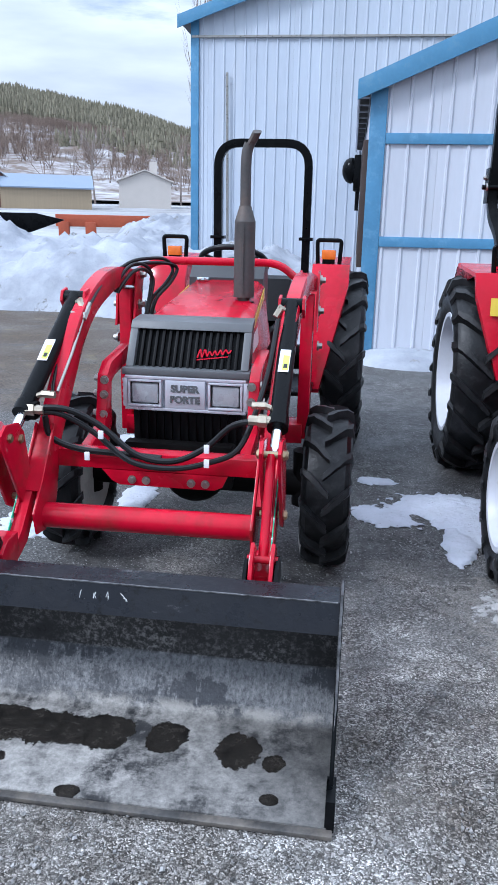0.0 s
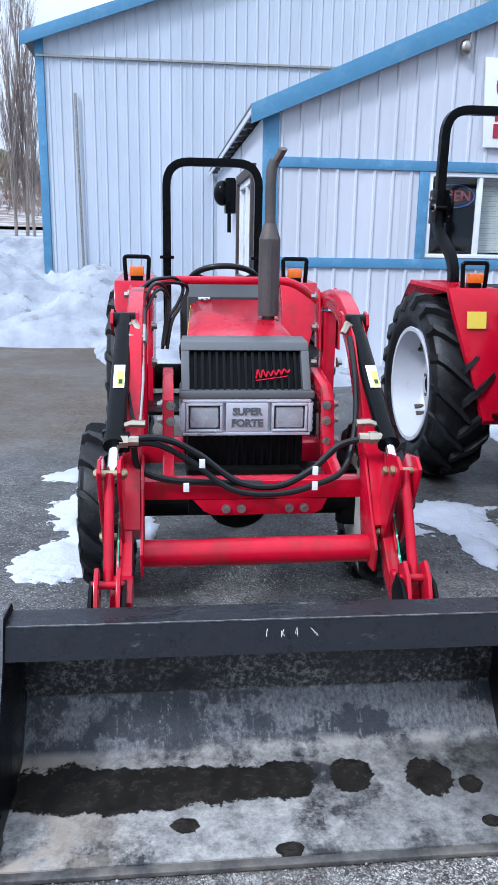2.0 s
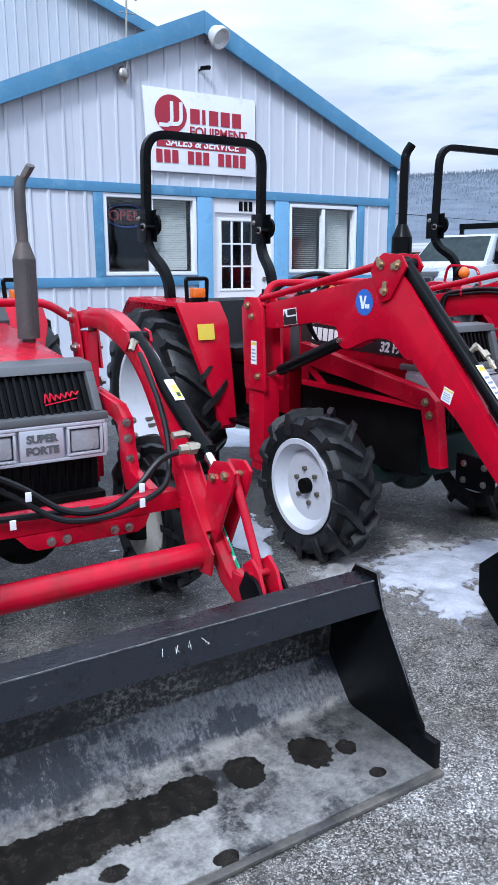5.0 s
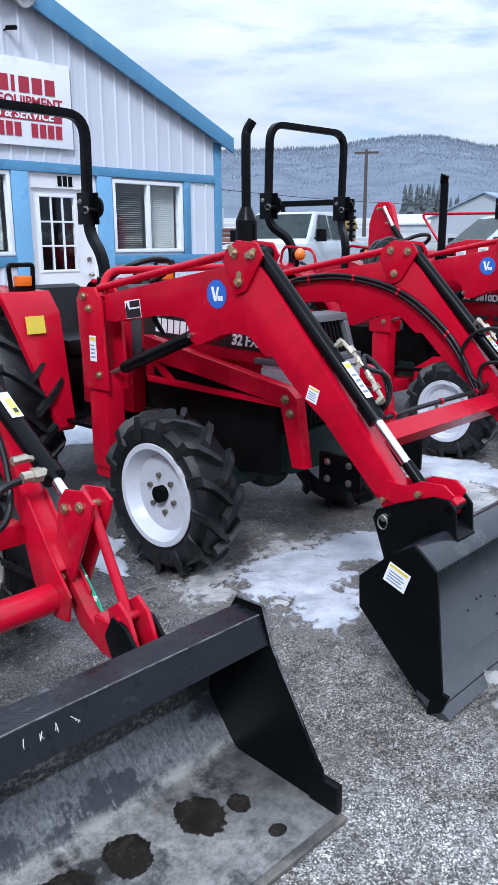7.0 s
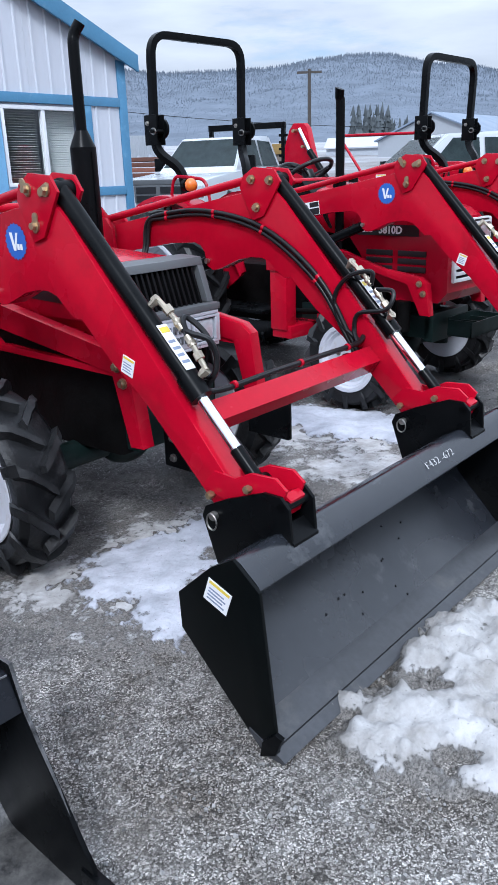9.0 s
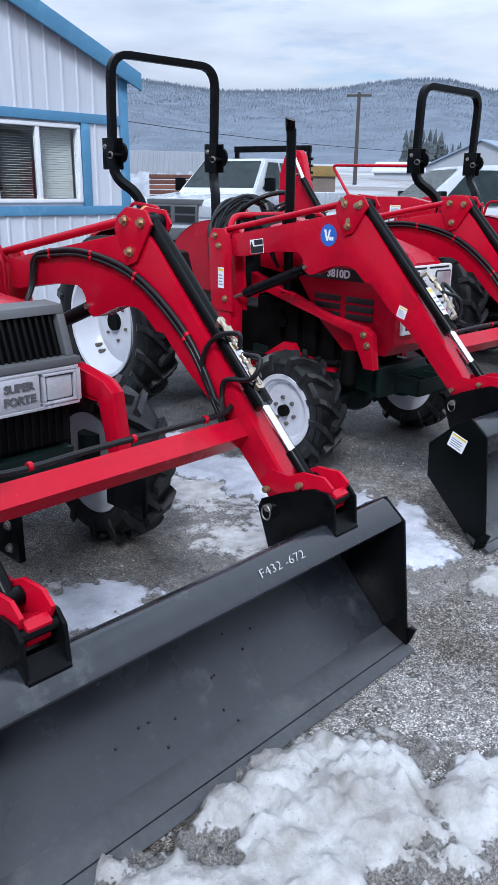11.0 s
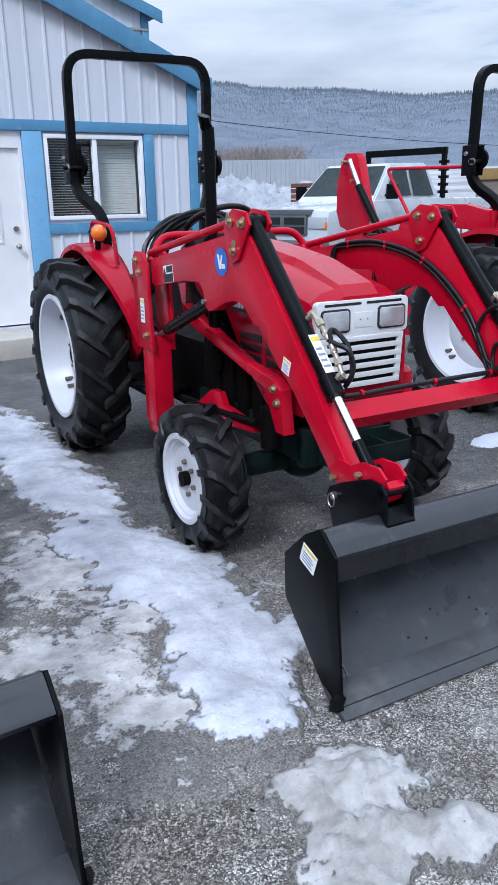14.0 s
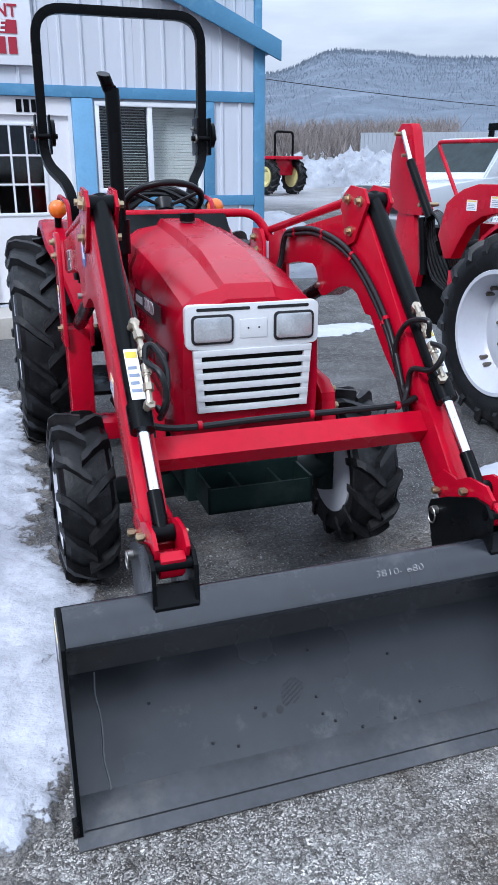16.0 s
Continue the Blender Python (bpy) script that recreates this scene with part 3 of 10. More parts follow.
def snow_patch(blobs, thick, label, material, step=0.035, rough=0.5, ragged=1.0, seed=0.0, lump=0.0):
    """A sheet of snow: the union of soft ellipses (x, y, rx, ry, turn) with a ragged, melted rim."""
    x0, x1 = min(b[0] - b[2] - b[3] for b in blobs), max(b[0] + b[2] + b[3] for b in blobs)
    y0, y1 = min(b[1] - b[2] - b[3] for b in blobs), max(b[1] + b[2] + b[3] for b in blobs)
    nx, ny = int((x1 - x0) / step) + 2, int((y1 - y0) / step) + 2
    idx, verts = {}, []

    def height(x, y):
        f = -9.0
        for bx, by, rx, ry, a in blobs:
            ca, sa = math.cos(radians(a)), math.sin(radians(a))
            dx, dy = (x - bx) * ca + (y - by) * sa, -(x - bx) * sa + (y - by) * ca
            f = max(f, 1 - math.sqrt((dx / rx) ** 2 + (dy / ry) ** 2))
        f += ragged * (0.20 * nz(x, y, seed, 2.2, 3) + 0.22 * nz(x, y, seed + 7, 8.0, 5) + 0.13 * nz(x, y, seed + 9, 24.0, 4))
        return f
    hs = [[height(x0 + i * step, y0 + j * step) for i in range(nx)] for j in range(ny)]

    def vert(i, j):
        if (i, j) not in idx:
            x, y, f = x0 + i * step, y0 + j * step, hs[j][i]
            t = min(1.0, max(0.0, f / rough))
            z = thick * (t ** 0.6) * (1 + 0.35 * nz(x, y, seed + 3, 5.0, 3)) + lump * max(0.0, f) * (abs(nz(x, y, seed + 5, 3.0, 4)) + 1.1 * abs(nz(x, y, seed + 8, 11.0, 5)) * (lump > 0.04))
            if f < 0:
                # draw the rim in to where the snow ends
                gx = (hs[j][min(i + 1, nx - 1)] - hs[j][max(i - 1, 0)]) / (2 * step)
                gy = (hs[min(j + 1, ny - 1)][i] - hs[max(j - 1, 0)][i]) / (2 * step)
                g = gx * gx + gy * gy + 1e-6
                k = min(-f / g, 1.1 * step / math.sqrt(g))
                x, y = x + gx * k, y + gy * k
            idx[(i, j)] = len(verts)
            verts.append((x, y, rise(x, y) + z - 0.004))
        return idx[(i, j)]
    faces = []
    for j in range(ny - 1):
        for i in range(nx - 1):
            if max(hs[j][i], hs[j][i + 1], hs[j + 1][i], hs[j + 1][i + 1]) > 0:
                faces.append((vert(i, j), vert(i + 1, j), vert(i + 1, j + 1), vert(i, j + 1)))
    me = bpy.data.meshes.new("snow_patch")
    me.from_pydata(verts, [], faces)
    me.materials.append(material)
    cover = me.attributes.new("cover", "FLOAT", "POINT")
    cover.data.foreach_set("value", [max(0.0, min(1.0, hs[j][i])) for i, j in idx])
    me.shade_smooth()
    return tagged(new("snow_patch", me), label, "snow", kind="stuff")


snow_patch([(0.52, 4.12, 0.36, 0.24, 0), (0.26, 3.93, 0.22, 0.18, 0), (0.69, 3.86, 0.15, 0.32, 8), (0.62, 3.48, 0.07, 0.16, 0), (0.23, 4.52, 0.13, 0.07, 10)], 0.02, "thin melting snow patch on wet asphalt", SNOW, step=0.014, seed=1, ragged=2.0)
snow_patch([(-1.46, 4.38, 0.21, 0.36, 0), (-1.40, 3.95, 0.10, 0.34, 0), (-1.50, 3.57, 0.22, 0.24, 0)], 0.022, "thin white snow patch beside a tractor wheel", SNOW_THIN, step=0.012, seed=2, ragged=1.8)
snow_patch([(-1.53, 5.08, 0.28, 0.17, 25)], 0.02, "small white snow patch on dark asphalt", SNOW, step=0.018, seed=3)
snow_patch([(-1.55, 2.77, 0.22, 0.12, 0), (-1.66, 2.60, 0.10, 0.20, 0), (-1.62, 2.44, 0.16, 0.075, 0), (-1.48, 2.45, 0.12, 0.045, 0)], 0.014, "holed patch of melting snow by a bucket", SNOW_THIN, step=0.010, ragged=2.0, seed=4)
snow_patch([(-1.55, 2.20, 0.21, 0.11, 0), (-1.72, 2.32, 0.13, 0.05, -20), (-1.60, 2.13, 0.08, 0.07, 0)], 0.014, "ragged white snow left on the asphalt", SNOW_THIN, step=0.010, ragged=2.2, seed=14)
snow_patch([(-1.14, 3.98, 0.10, 0.26, 0)], 0.02, "thin snow remnant under a tractor", SNOW, step=0.02, seed=5)
snow_patch([(1.15, 2.70, 0.42, 0.36, 30), (0.98, 2.44, 0.22, 0.24, 0), (1.6, 2.72, 0.34, 0.22, 0)], 0.03, "grey half-melted slush between wheel and bucket", SNOW_STRIP, step=0.016, seed=6, ragged=1.6)
snow_patch([(0.82, 2.95, 0.34, 0.26, 20), (0.95, 2.62, 0.42, 0.40, 0), (1.35, 2.95, 0.5, 0.28, 0)], 0.010, "thin dirty slush round a patch of snow", SNOW_DIRTY, step=0.016, seed=16, ragged=1.6)
snow_patch([(2.0, 6.0, 0.3, 0.42, 0), (0.62, 3.62, 0.08, 0.22, 0)], 0.025, "snow left beneath a tractor", SNOW, step=0.03, seed=7)
snow_patch([(1.25, 1.33, 0.41, 0.23, 8), (1.58, 1.30, 0.36, 0.24, 0), (1.06, 1.12, 0.27, 0.20, 0), (0.97, 1.42, 0.20, 0.20, 0), (1.40, 1.53, 0.34, 0.12, 0), (1.75, 1.08, 0.34, 0.20, 0)], 0.045, "dirty crusted snow on gravel by a bucket", SNOW_CRUST, step=0.014, seed=8, ragged=1.6, lump=0.055)
snow_patch([(3.22, 5.0, 0.30, 1.8, -2), (3.18, 3.2, 0.34, 1.05, 5), (3.14, 2.35, 0.32, 0.50, -15), (3.05, 2.06, 0.26, 0.20, 0)], 0.035, "long icy strip of snow between two tractors", SNOW_STRIP, step=0.018, seed=9, ragged=1.3, lump=0.02)
snow_patch([(2.72, 2.5, 0.44, 0.75, 0), (2.76, 2.20, 0.46, 0.22, 0), (2.78, 3.4, 0.36, 0.85, 0), (2.5, 2.75, 0.3, 0.4, 0), (2.95, 2.9, 0.22, 0.7, 0)], 0.018, "gritty trodden slush beside clean snow", SNOW_DIRTY, step=0.016, seed=10, ragged=1.5)
snow_patch([(3.12, 1.56, 0.24, 0.20, 0), (3.02, 1.40, 0.24, 0.16, 0), (3.2, 1.30, 0.14, 0.11, 0), (2.86, 1.27, 0.16, 0.11, 15)], 0.04, "lumpy dirty snow on gravel", SNOW_CRUST, step=0.014, seed=11, ragged=1.5, lump=0.045)
snow_patch([(6.9, 7.6, 0.6, 0.25, 10), (5.4, 6.9, 0.7, 0.3, 0), (6.05, 3.65, 0.25, 0.12, 0)], 0.03, "patch of snow on the yard behind tractors", SNOW, step=0.04, seed=12)


def gravel_stones():
    rng = random.Random(5)
    verts, faces = [], []
    cube = [(-1, -1, -1), (1, -1, -1), (1, 1, -1), (-1, 1, -1), (-1, -1, 1), (1, -1, 1), (1, 1, 1), (-1, 1, 1)]
    quads = [(0, 3, 2, 1), (4, 5, 6, 7), (0, 1, 5, 4), (1, 2, 6, 5), (2, 3, 7, 6), (3, 0, 4, 7)]
    n = 0
    while n < 30000:
        x, y = rng.uniform(-2.4, 6.2), 0.35 + rng.random() ** 1.3 * 3.4
        keep = 1.15 - 0.42 * (y - 0.6) + 0.9 * nz(x, y, 2.0, 0.9, 3) + min(0.3, 1.3 * (x + 1.0))
        if rng.random() > keep:
            continue
        n += 1
        s = 0.0016 + 0.0040 * rng.random() ** 6
        r = Euler([rng.uniform(0, 6.3) for _ in range(3)]).to_matrix()
        o, k = Vector((x, y, rise(x, y) + s * 0.35)), len(verts)
        for c in cube:
            verts.append(o + r @ Vector([q * s * rng.uniform(0.55, 1.1) for q in c]))
        faces += [tuple(k + i for i in q) for q in quads]
    me = bpy.data.meshes.new("gravel")
    me.from_pydata(verts, [], faces)
    me.materials.append(mat("loose_grey_stone", (0.23, 0.224, 0.217), 0.9, var=0.2, scale=80, island=0.75))
    tagged(new("gravel", me), "loose grey crushed gravel scattered on asphalt", "gravel", kind="stuff")


gravel_stones()


# ---- buildings ----
def window_slider(parent, x0, x1, z0, z1, y, blinds):
    """A two-pane sliding window set in a wall that faces -y."""
    bm = bmesh.new()
    f = 0.045
    box(bm, x0, x1, y - 0.03, y + 0.06, z0, z0 + f, 0.004), box(bm, x0, x1, y - 0.03, y + 0.06, z1 - f, z1, 0.004)
    box(bm, x0, x0 + f, y - 0.03, y + 0.06, z0 + f, z1 - f, 0.004), box(bm, x1 - f, x1, y - 0.03, y + 0.06, z0 + f, z1 - f, 0.004)
    xm = (x0 + x1) / 2
    box(bm, xm - 0.025, xm + 0.025, y - 0.02, y + 0.05, z0 + f, z1 - f, 0.004)
    w = part("window_frame", bm, VINYL, parent)
    for a, b, d in ((x0 + f, xm - 0.025, 0.02), (xm + 0.025, x1 - f, 0.035)):
        bm = bmesh.new()
        box(bm, a, b, y + d - 0.003, y + d + 0.003, z0 + f, z1 - f)
        g = part("pane", bm, GLASS, w)
        g.visible_shadow = False
    for a, b, closed in blinds:
        k = int((z1 - z0 - 2 * f) / 0.028)
        bm = bmesh.new()
        for i in range(k):
            z = z1 - f - 0.014 - 0.028 * i
            t = radians(86 if closed else 18)
            dy, dz = 0.0145 * math.cos(t), 0.013 * math.sin(t)
            vs = [bm.verts.new(p) for p in ((a, y + 0.12 - dy, z - dz), (b, y + 0.12 - dy, z - dz), (b, y + 0.12 + dy, z + dz), (a, y + 0.12 + dy, z + dz))]
            bm.faces.new(vs)
        part("blind", bm, BLIND, w, "closed pale venetian blind" if closed else "half-open venetian blind", smooth=0)


def siding(name, parent, material, x0, x1, y, pitch, phase, top, bottom, thick=0.02, rib=0.018):
    """Ribbed steel sheets on a wall that faces -y, four ribs to a sheet; top and bottom give the heights along x."""
    a = x0
    while a < x1 - 1e-6:
        k = math.floor((a - phase) / pitch + 0.5 + 1e-4)
        b = min(phase + pitch * (4 * (k // 4) + 3.5), x1)
        bm = bmesh.new()
        prism(bm, [(a + 0.001, bottom(a)), (b - 0.001, bottom(b)), (b - 0.001, top(b)), (a + 0.001, top(a))], y - thick, y + 0.0, "y")
        for n in range(math.ceil((a + 0.025 - phase) / pitch), math.floor((b - 0.025 - phase) / pitch) + 1):
            x = phase + pitch * n
            pts = [(x - 0.023, y - thick + 0.001), (x - 0.010, y - thick - rib), (x + 0.010, y - thick - rib), (x + 0.023, y - thick + 0.001)]
            lo = [bm.verts.new((px, py, bottom(x) + 0.002)) for px, py in pts]
            hi = [bm.verts.new((px, py, top(x) - 0.002)) for px, py in pts]
            for i in range(3):
                bm.faces.new((lo[i], lo[i + 1], hi[i + 1], hi[i]))
            bm.faces.new(hi)
        part(name, bm, material, parent, smooth=0)
        a = b


def office():
    Y, XL, XR, XC = 9.01, 0.13, 6.62, 3.375
    zt = lambda x: 4.38 - 0.434 * abs(x - XC) - 0.06
    wall = tagged(new("wall_office_front"), "white ribbed metal gable wall with blue trim", "wall", kind="structure")
    YB = Y + 0.14
    # wall core with true openings
    holes = [(2.05, 3.29, 1.42, 2.37), (3.52, 4.48, 0.29, 2.37), (4.72, 5.90, 1.44, 2.35)]
    bm = bmesh.new()
    xs = [XL, 2.05, 3.29, 3.52, 4.48, 4.72, 5.90, XR]
    for a, b in zip(xs, xs[1:]):
        h = next((h for h in holes if h[0] == a and h[1] == b), None)
        for z0, z1 in ([(0.0, 2.37)] if not h else [(0.0, h[2]), (h[3], 2.37)]):
            if z1 > z0 + 0.005:
                box(bm, a, b, Y + 0.001, YB, z0, z1)
    prism(bm, [(XL, 2.371), (XR, 2.371), (XR, zt(XR)), (XC, zt(XC)), (XL, zt(XL))], Y + 0.001, YB, "y")
    part("wall_core", bm, SIDING, wall, smooth=0)
    siding("siding_sheet", wall, SIDING, XL + 0.17, XR - 0.12, Y, 0.2143, 0.1195, zt, lambda x: 2.485)
    for a, b in ((XL + 0.17, 1.93), (6.03, XR - 0.12)):
        siding("siding_sheet", wall, SIDING, a, b, Y, 0.2143, 0.1195, lambda x: 2.375, lambda x: 1.40)
    for a, b in ((XL + 0.17, 3.30), (4.70, XR - 0.12)):
        siding("siding_sheet", wall, SIDING, a, b, Y, 0.2143, 0.1195, lambda x: 1.29, lambda x: 0.02)

    def board(name, x0, x1, z0, z1, m, d=0.045, label=""):
        b = bmesh.new()
        box(b, x0, x1, Y - d, Y - 0.002, z0, z1, 0.004)
        part(name, b, m, wall, label)
    board("corner_board", XL - 0.01, XL + 0.168, 0.05, zt(XL) + 0.02, BLUE)
    board("corner_board", XR - 0.118, XR + 0.01, 0.05, zt(XR) + 0.02, BLUE)
    board("trim_board", XL + 0.17, 3.2, 2.375, 2.485, BLUE, 0.05)
    board("trim_board", 3.202, XR - 0.122, 2.375, 2.485, BLUE, 0.05)
    board("trim_board", XL + 0.17, 3.30, 1.29, 1.40, BLUE, 0.05)
    board("trim_board", 4.70, XR - 0.122, 1.29, 1.40, BLUE, 0.05)
    board("post_board", 1.93, 2.045, 1.402, 2.373, BLUE)
    board("post_board", 3.30, 3.515, 0.1, 2.373, LIGHT_BLUE)
    board("post_board", 4.485, 4.70, 0.1, 2.373, LIGHT_BLUE)
    board("post_board", 5.91, 6.03, 1.402, 2.373, BLUE)
    # roof with fascia
    roof = tagged(new("roof_office"), "grey low gable roof with blue fascia boards", "roof", kind="structure")
    for s in (-1, 1):
        o = XC + s * 3.40
        b = bmesh.new()
        prism(b, [(XC, 4.44), (o, 4.44 - 0.434 * 3.40), (o, 4.44 - 0.434 * 3.40 + 0.04), (XC, 4.48)], Y - 0.12, 16.4, "y")
        part("roof_sheet", b, SHINGLE, roof)
        b = bmesh.new()
        prism(b, [(XC, 4.475), (o, 4.475 - 0.434 * 3.40), (o, 4.475 - 0.434 * 3.40 - 0.20), (XC, 4.475 - 0.25)], Y - 0.16, Y - 0.122, "y", 0.004)
        part("fascia_board", b, BLUE_FASCIA, roof)
        b = bmesh.new()
        box(b, min(o, o - s * 0.02), max(o, o - s * 0.02), Y - 0.12, 16.4, 2.90, 2.962)
        part("eave_board", b, SIDING, roof)
        b = bmesh.new()
        prism(b, [(o - s * 0.022, 2.957 + 0.434 * 0.022), (o - s * 0.16, 2.957 + 0.434 * 0.16), (o - s * 0.16, 2.945 + 0.434 * 0.16), (o - s * 0.022, 2.945 + 0.434 * 0.022)], Y - 0.11, 16.4, "y")
        part("soffit", b, SIDING, roof)
        for k in range(12):
            b = bmesh.new()
            box(b, min(o - s * 0.03, o - s * 0.14), max(o - s * 0.03, o - s * 0.14), Y + 0.3 + 0.6 * k, Y + 0.36 + 0.6 * k, 2.90, 2.955)
            part("rafter_tail", b, SHINGLE, roof)
    # side walls
    side = tagged(new("wall_office_side"), "plain white metal side wall under the eave", "wall", kind="structure")
    b = bmesh.new()
    wy = [(9.012, 9.75), (11.45, 16.4)]
    for a, c in wy:
        box(b, XL + 0.001, XL + 0.14, a + 0.14, c, 0.0, 2.9)
    box(b, XL + 0.001, XL + 0.14, 9.75, 11.45, 0.0, 1.12), box(b, XL + 0.001, XL + 0.14, 9.75, 11.45, 2.36, 2.9)
    part("wall_core", b, SIDING, side, smooth=0)
    b = bmesh.new()
    box(b, XR - 0.14, XR - 0.001, 9.15, 16.4, 0.0, 2.9)
    part("wall_core", b, SIDING, side, smooth=0)
    win = tagged(new("window_side"), "side window in a dark brown timber frame", "window", kind="structure")
    b = bmesh.new()
    for a, c, d, e in ((9.75, 11.45, 2.36, 2.48), (9.75, 11.45, 1.02, 1.12), (9.65, 9.75, 1.02, 2.48), (11.45, 11.55, 1.02, 2.48)):
        box(b, XL - 0.06, XL + 0.002, a, c, d, e, 0.004)
    f = part("window_frame", b, BROWN, win)
    b = bmesh.new()
    for a, c, d, e in ((9.75, 11.45, 2.28, 2.36), (9.75, 11.45, 1.12, 1.2), (9.75, 9.83, 1.2, 2.28), (11.37, 11.45, 1.2, 2.28), (10.56, 10.64, 1.2, 2.28)):
        box(b, XL - 0.02, XL + 0.06, a, c, d, e, 0.004)
    part("sash", b, VINYL, win, "white inner sash")
    b = bmesh.new()
    box(b, XL + 0.03, XL + 0.036, 9.83, 11.37, 1.2, 2.28)
    part("pane", b, GLASS, win).visible_shadow = False
    b = bmesh.new()
    box(b, XL - 0.16, XL - 0.01, 12.2, 12.5, 2.0, 2.52, 0.03)
    ball(b, (XL - 0.2, 12.35, 2.3), 0.15, (0.9, 1, 1.25))
    rod(b, (XL - 0.09, 12.35, 1.72), (XL - 0.09, 12.35, 2.05), 0.03, 10)
    part("meter_box", b, BLACK, thing("meter_box", "dark electric meter box on the side wall", "meter box"))
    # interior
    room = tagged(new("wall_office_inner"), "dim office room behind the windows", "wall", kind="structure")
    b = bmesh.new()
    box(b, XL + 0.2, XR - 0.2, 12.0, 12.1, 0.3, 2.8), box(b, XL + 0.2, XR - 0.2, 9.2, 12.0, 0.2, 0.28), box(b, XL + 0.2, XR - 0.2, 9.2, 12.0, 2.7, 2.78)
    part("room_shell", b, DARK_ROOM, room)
    w1 = tagged(new("window_1"), "white sliding window with a neon sign inside", "window", kind="structure")
    window_slider(w1, 2.05, 3.29, 1.42, 2.37, Y, [(2.69, 3.22, True)])
    w2 = tagged(new("window_2"), "white sliding window with venetian blinds", "window", kind="structure")
    window_slider(w2, 4.72, 5.90, 1.44, 2.35, Y, [(4.77, 5.28, False), (5.34, 5.85, True)])
    sgn = thing("neon_sign", "unlit open sign hung behind the window", "sign")
    red_tube = mat("dim_red_neon_tube", (0.35, 0.05, 0.06), 0.3)
    blue_tube = mat("dim_blue_neon_tube", (0.06, 0.10, 0.4), 0.3)
    lettering("letters", "OPEN", 0.17, place(2.38, Y + 0.085, 2.12, FRONT), red_tube, sgn)
    b = bmesh.new()
    tube(b, [(2.38 + 0.26 * math.cos(t), Y + 0.085, 2.12 + 0.13 * math.sin(t)) for t in np.linspace(0, 2 * math.pi, 33)], 0.006, 6)
    part("ring", b, blue_tube, sgn)
    # office clutter seen through the glass
    b = bmesh.new()
    box(b, 2.2, 3.1, 9.6, 10.1, 0.3, 1.5, 0.03)
    part("cabinet_body", b, mat("grey_cabinet", (0.1, 0.1, 0.11), 0.6), thing("filing_cabinet", "dark cabinet standing behind the window", "cabinet"))
    # door
    d = tagged(new("door_1"), "white entry door with nine small panes", "door", kind="structure")
    b = bmesh.new()
    x0, x1, z0, z1, yy = 3.57, 4.44, 0.31, 2.20, Y + 0.05
    gx0, gx1, gz0, gz1 = 3.68, 4.16, 1.24, 2.10
    box(b, x0, gx0, yy - 0.02, yy + 0.02, z0, z1), box(b, gx1, x1, yy - 0.02, yy + 0.02, z0, z1)
    box(b, gx0, gx1, yy - 0.02, yy + 0.02, z0, gz0), box(b, gx0, gx1, yy - 0.02, yy + 0.02, gz1, z1)
    part("door_slab", b, DOOR_WHITE, d)
    b = bmesh.new()
    for i in (1, 2):
        x = gx0 + (gx1 - gx0) * i / 3
        box(b, x - 0.01, x + 0.01, yy - 0.026, yy - 0.005, gz0, gz1)
        z = gz0 + (gz1 - gz0) * i / 3
        box(b, gx0, gx1, yy - 0.024, yy - 0.006, z - 0.01, z + 0.01)
    for a, c, e, g in ((gx0 - 0.03, gx1 + 0.03, gz0 - 0.03, gz0), (gx0 - 0.03, gx1 + 0.03, gz1, gz1 + 0.03), (gx0 - 0.03, gx0, gz0, gz1), (gx1, gx1 + 0.03, gz0, gz1)):
        box(b, a, c, yy - 0.032, yy - 0.018, e, g, 0.004)
    part("glazing_bars", b, VINYL, d)
    b = bmesh.new()
    box(b, gx0, gx1, yy - 0.003, yy + 0.003, gz0, gz1)
    part("pane", b, GLASS, d).visible_shadow = False
    b = bmesh.new()
    rod(b, (4.34, yy - 0.02, 1.17), (4.34, yy - 0.07, 1.17), 0.018), ball(b, (4.34, yy - 0.085, 1.17), 0.032)
    rod(b, (4.34, yy - 0.02, 1.36), (4.34, yy - 0.045, 1.36), 0.03)
    part("door_handle", b, STEEL, d, "brushed knob and deadbolt")
    b = bmesh.new()
    box(b, 3.52, 4.48, Y - 0.005, Y + 0.09, 2.20, 2.372), box(b, 3.52, 3.57, Y - 0.005, Y + 0.09, 0.3, 2.2), box(b, 4.44, 4.48, Y - 0.005, Y + 0.09, 0.3, 2.2)
    part("door_frame", b, DOOR_WHITE, d)
    b = bmesh.new()
    for i in range(3):
        box(b, 3.93 + i * 0.075, 3.985 + i * 0.075, Y - 0.012, Y - 0.004, 2.225, 2.345)
    pieces("number_bar", b, BLACK, d)
    b = bmesh.new()
    box(b, 3.3, 4.75, 8.3, 9.0, 0.0, 0.27, 0.02)
    part("slab", b, CONCRETE, thing("door_step", "pale concrete step in front of the door", "step"))
    # sign
    s = thing("business_sign", "white dealer sign board with dark red lettering", "sign")
    b = bmesh.new()
    prism(b, [(2.58, 3.58), (2.635, 2.645), (4.145, 2.65), (4.14, 3.575)], Y - 0.075, Y - 0.045, "y", 0.004)
    part("board", b, mat("white_sign_board", (0.78, 0.79, 0.83), 0.4, var=0.04, scale=2, dirt=(0.6, 0.6, 0.64), dirt_amt=0.15), s)
    yf = Y - 0.079
    b = bmesh.new()
    bmesh.ops.create_circle(b, cap_ends=True, segments=40, radius=0.215, matrix=place(2.94, yf, 3.30, FRONT))
    part("emblem_disc", b, DECAL_R, s, smooth=0)
    b = bmesh.new()
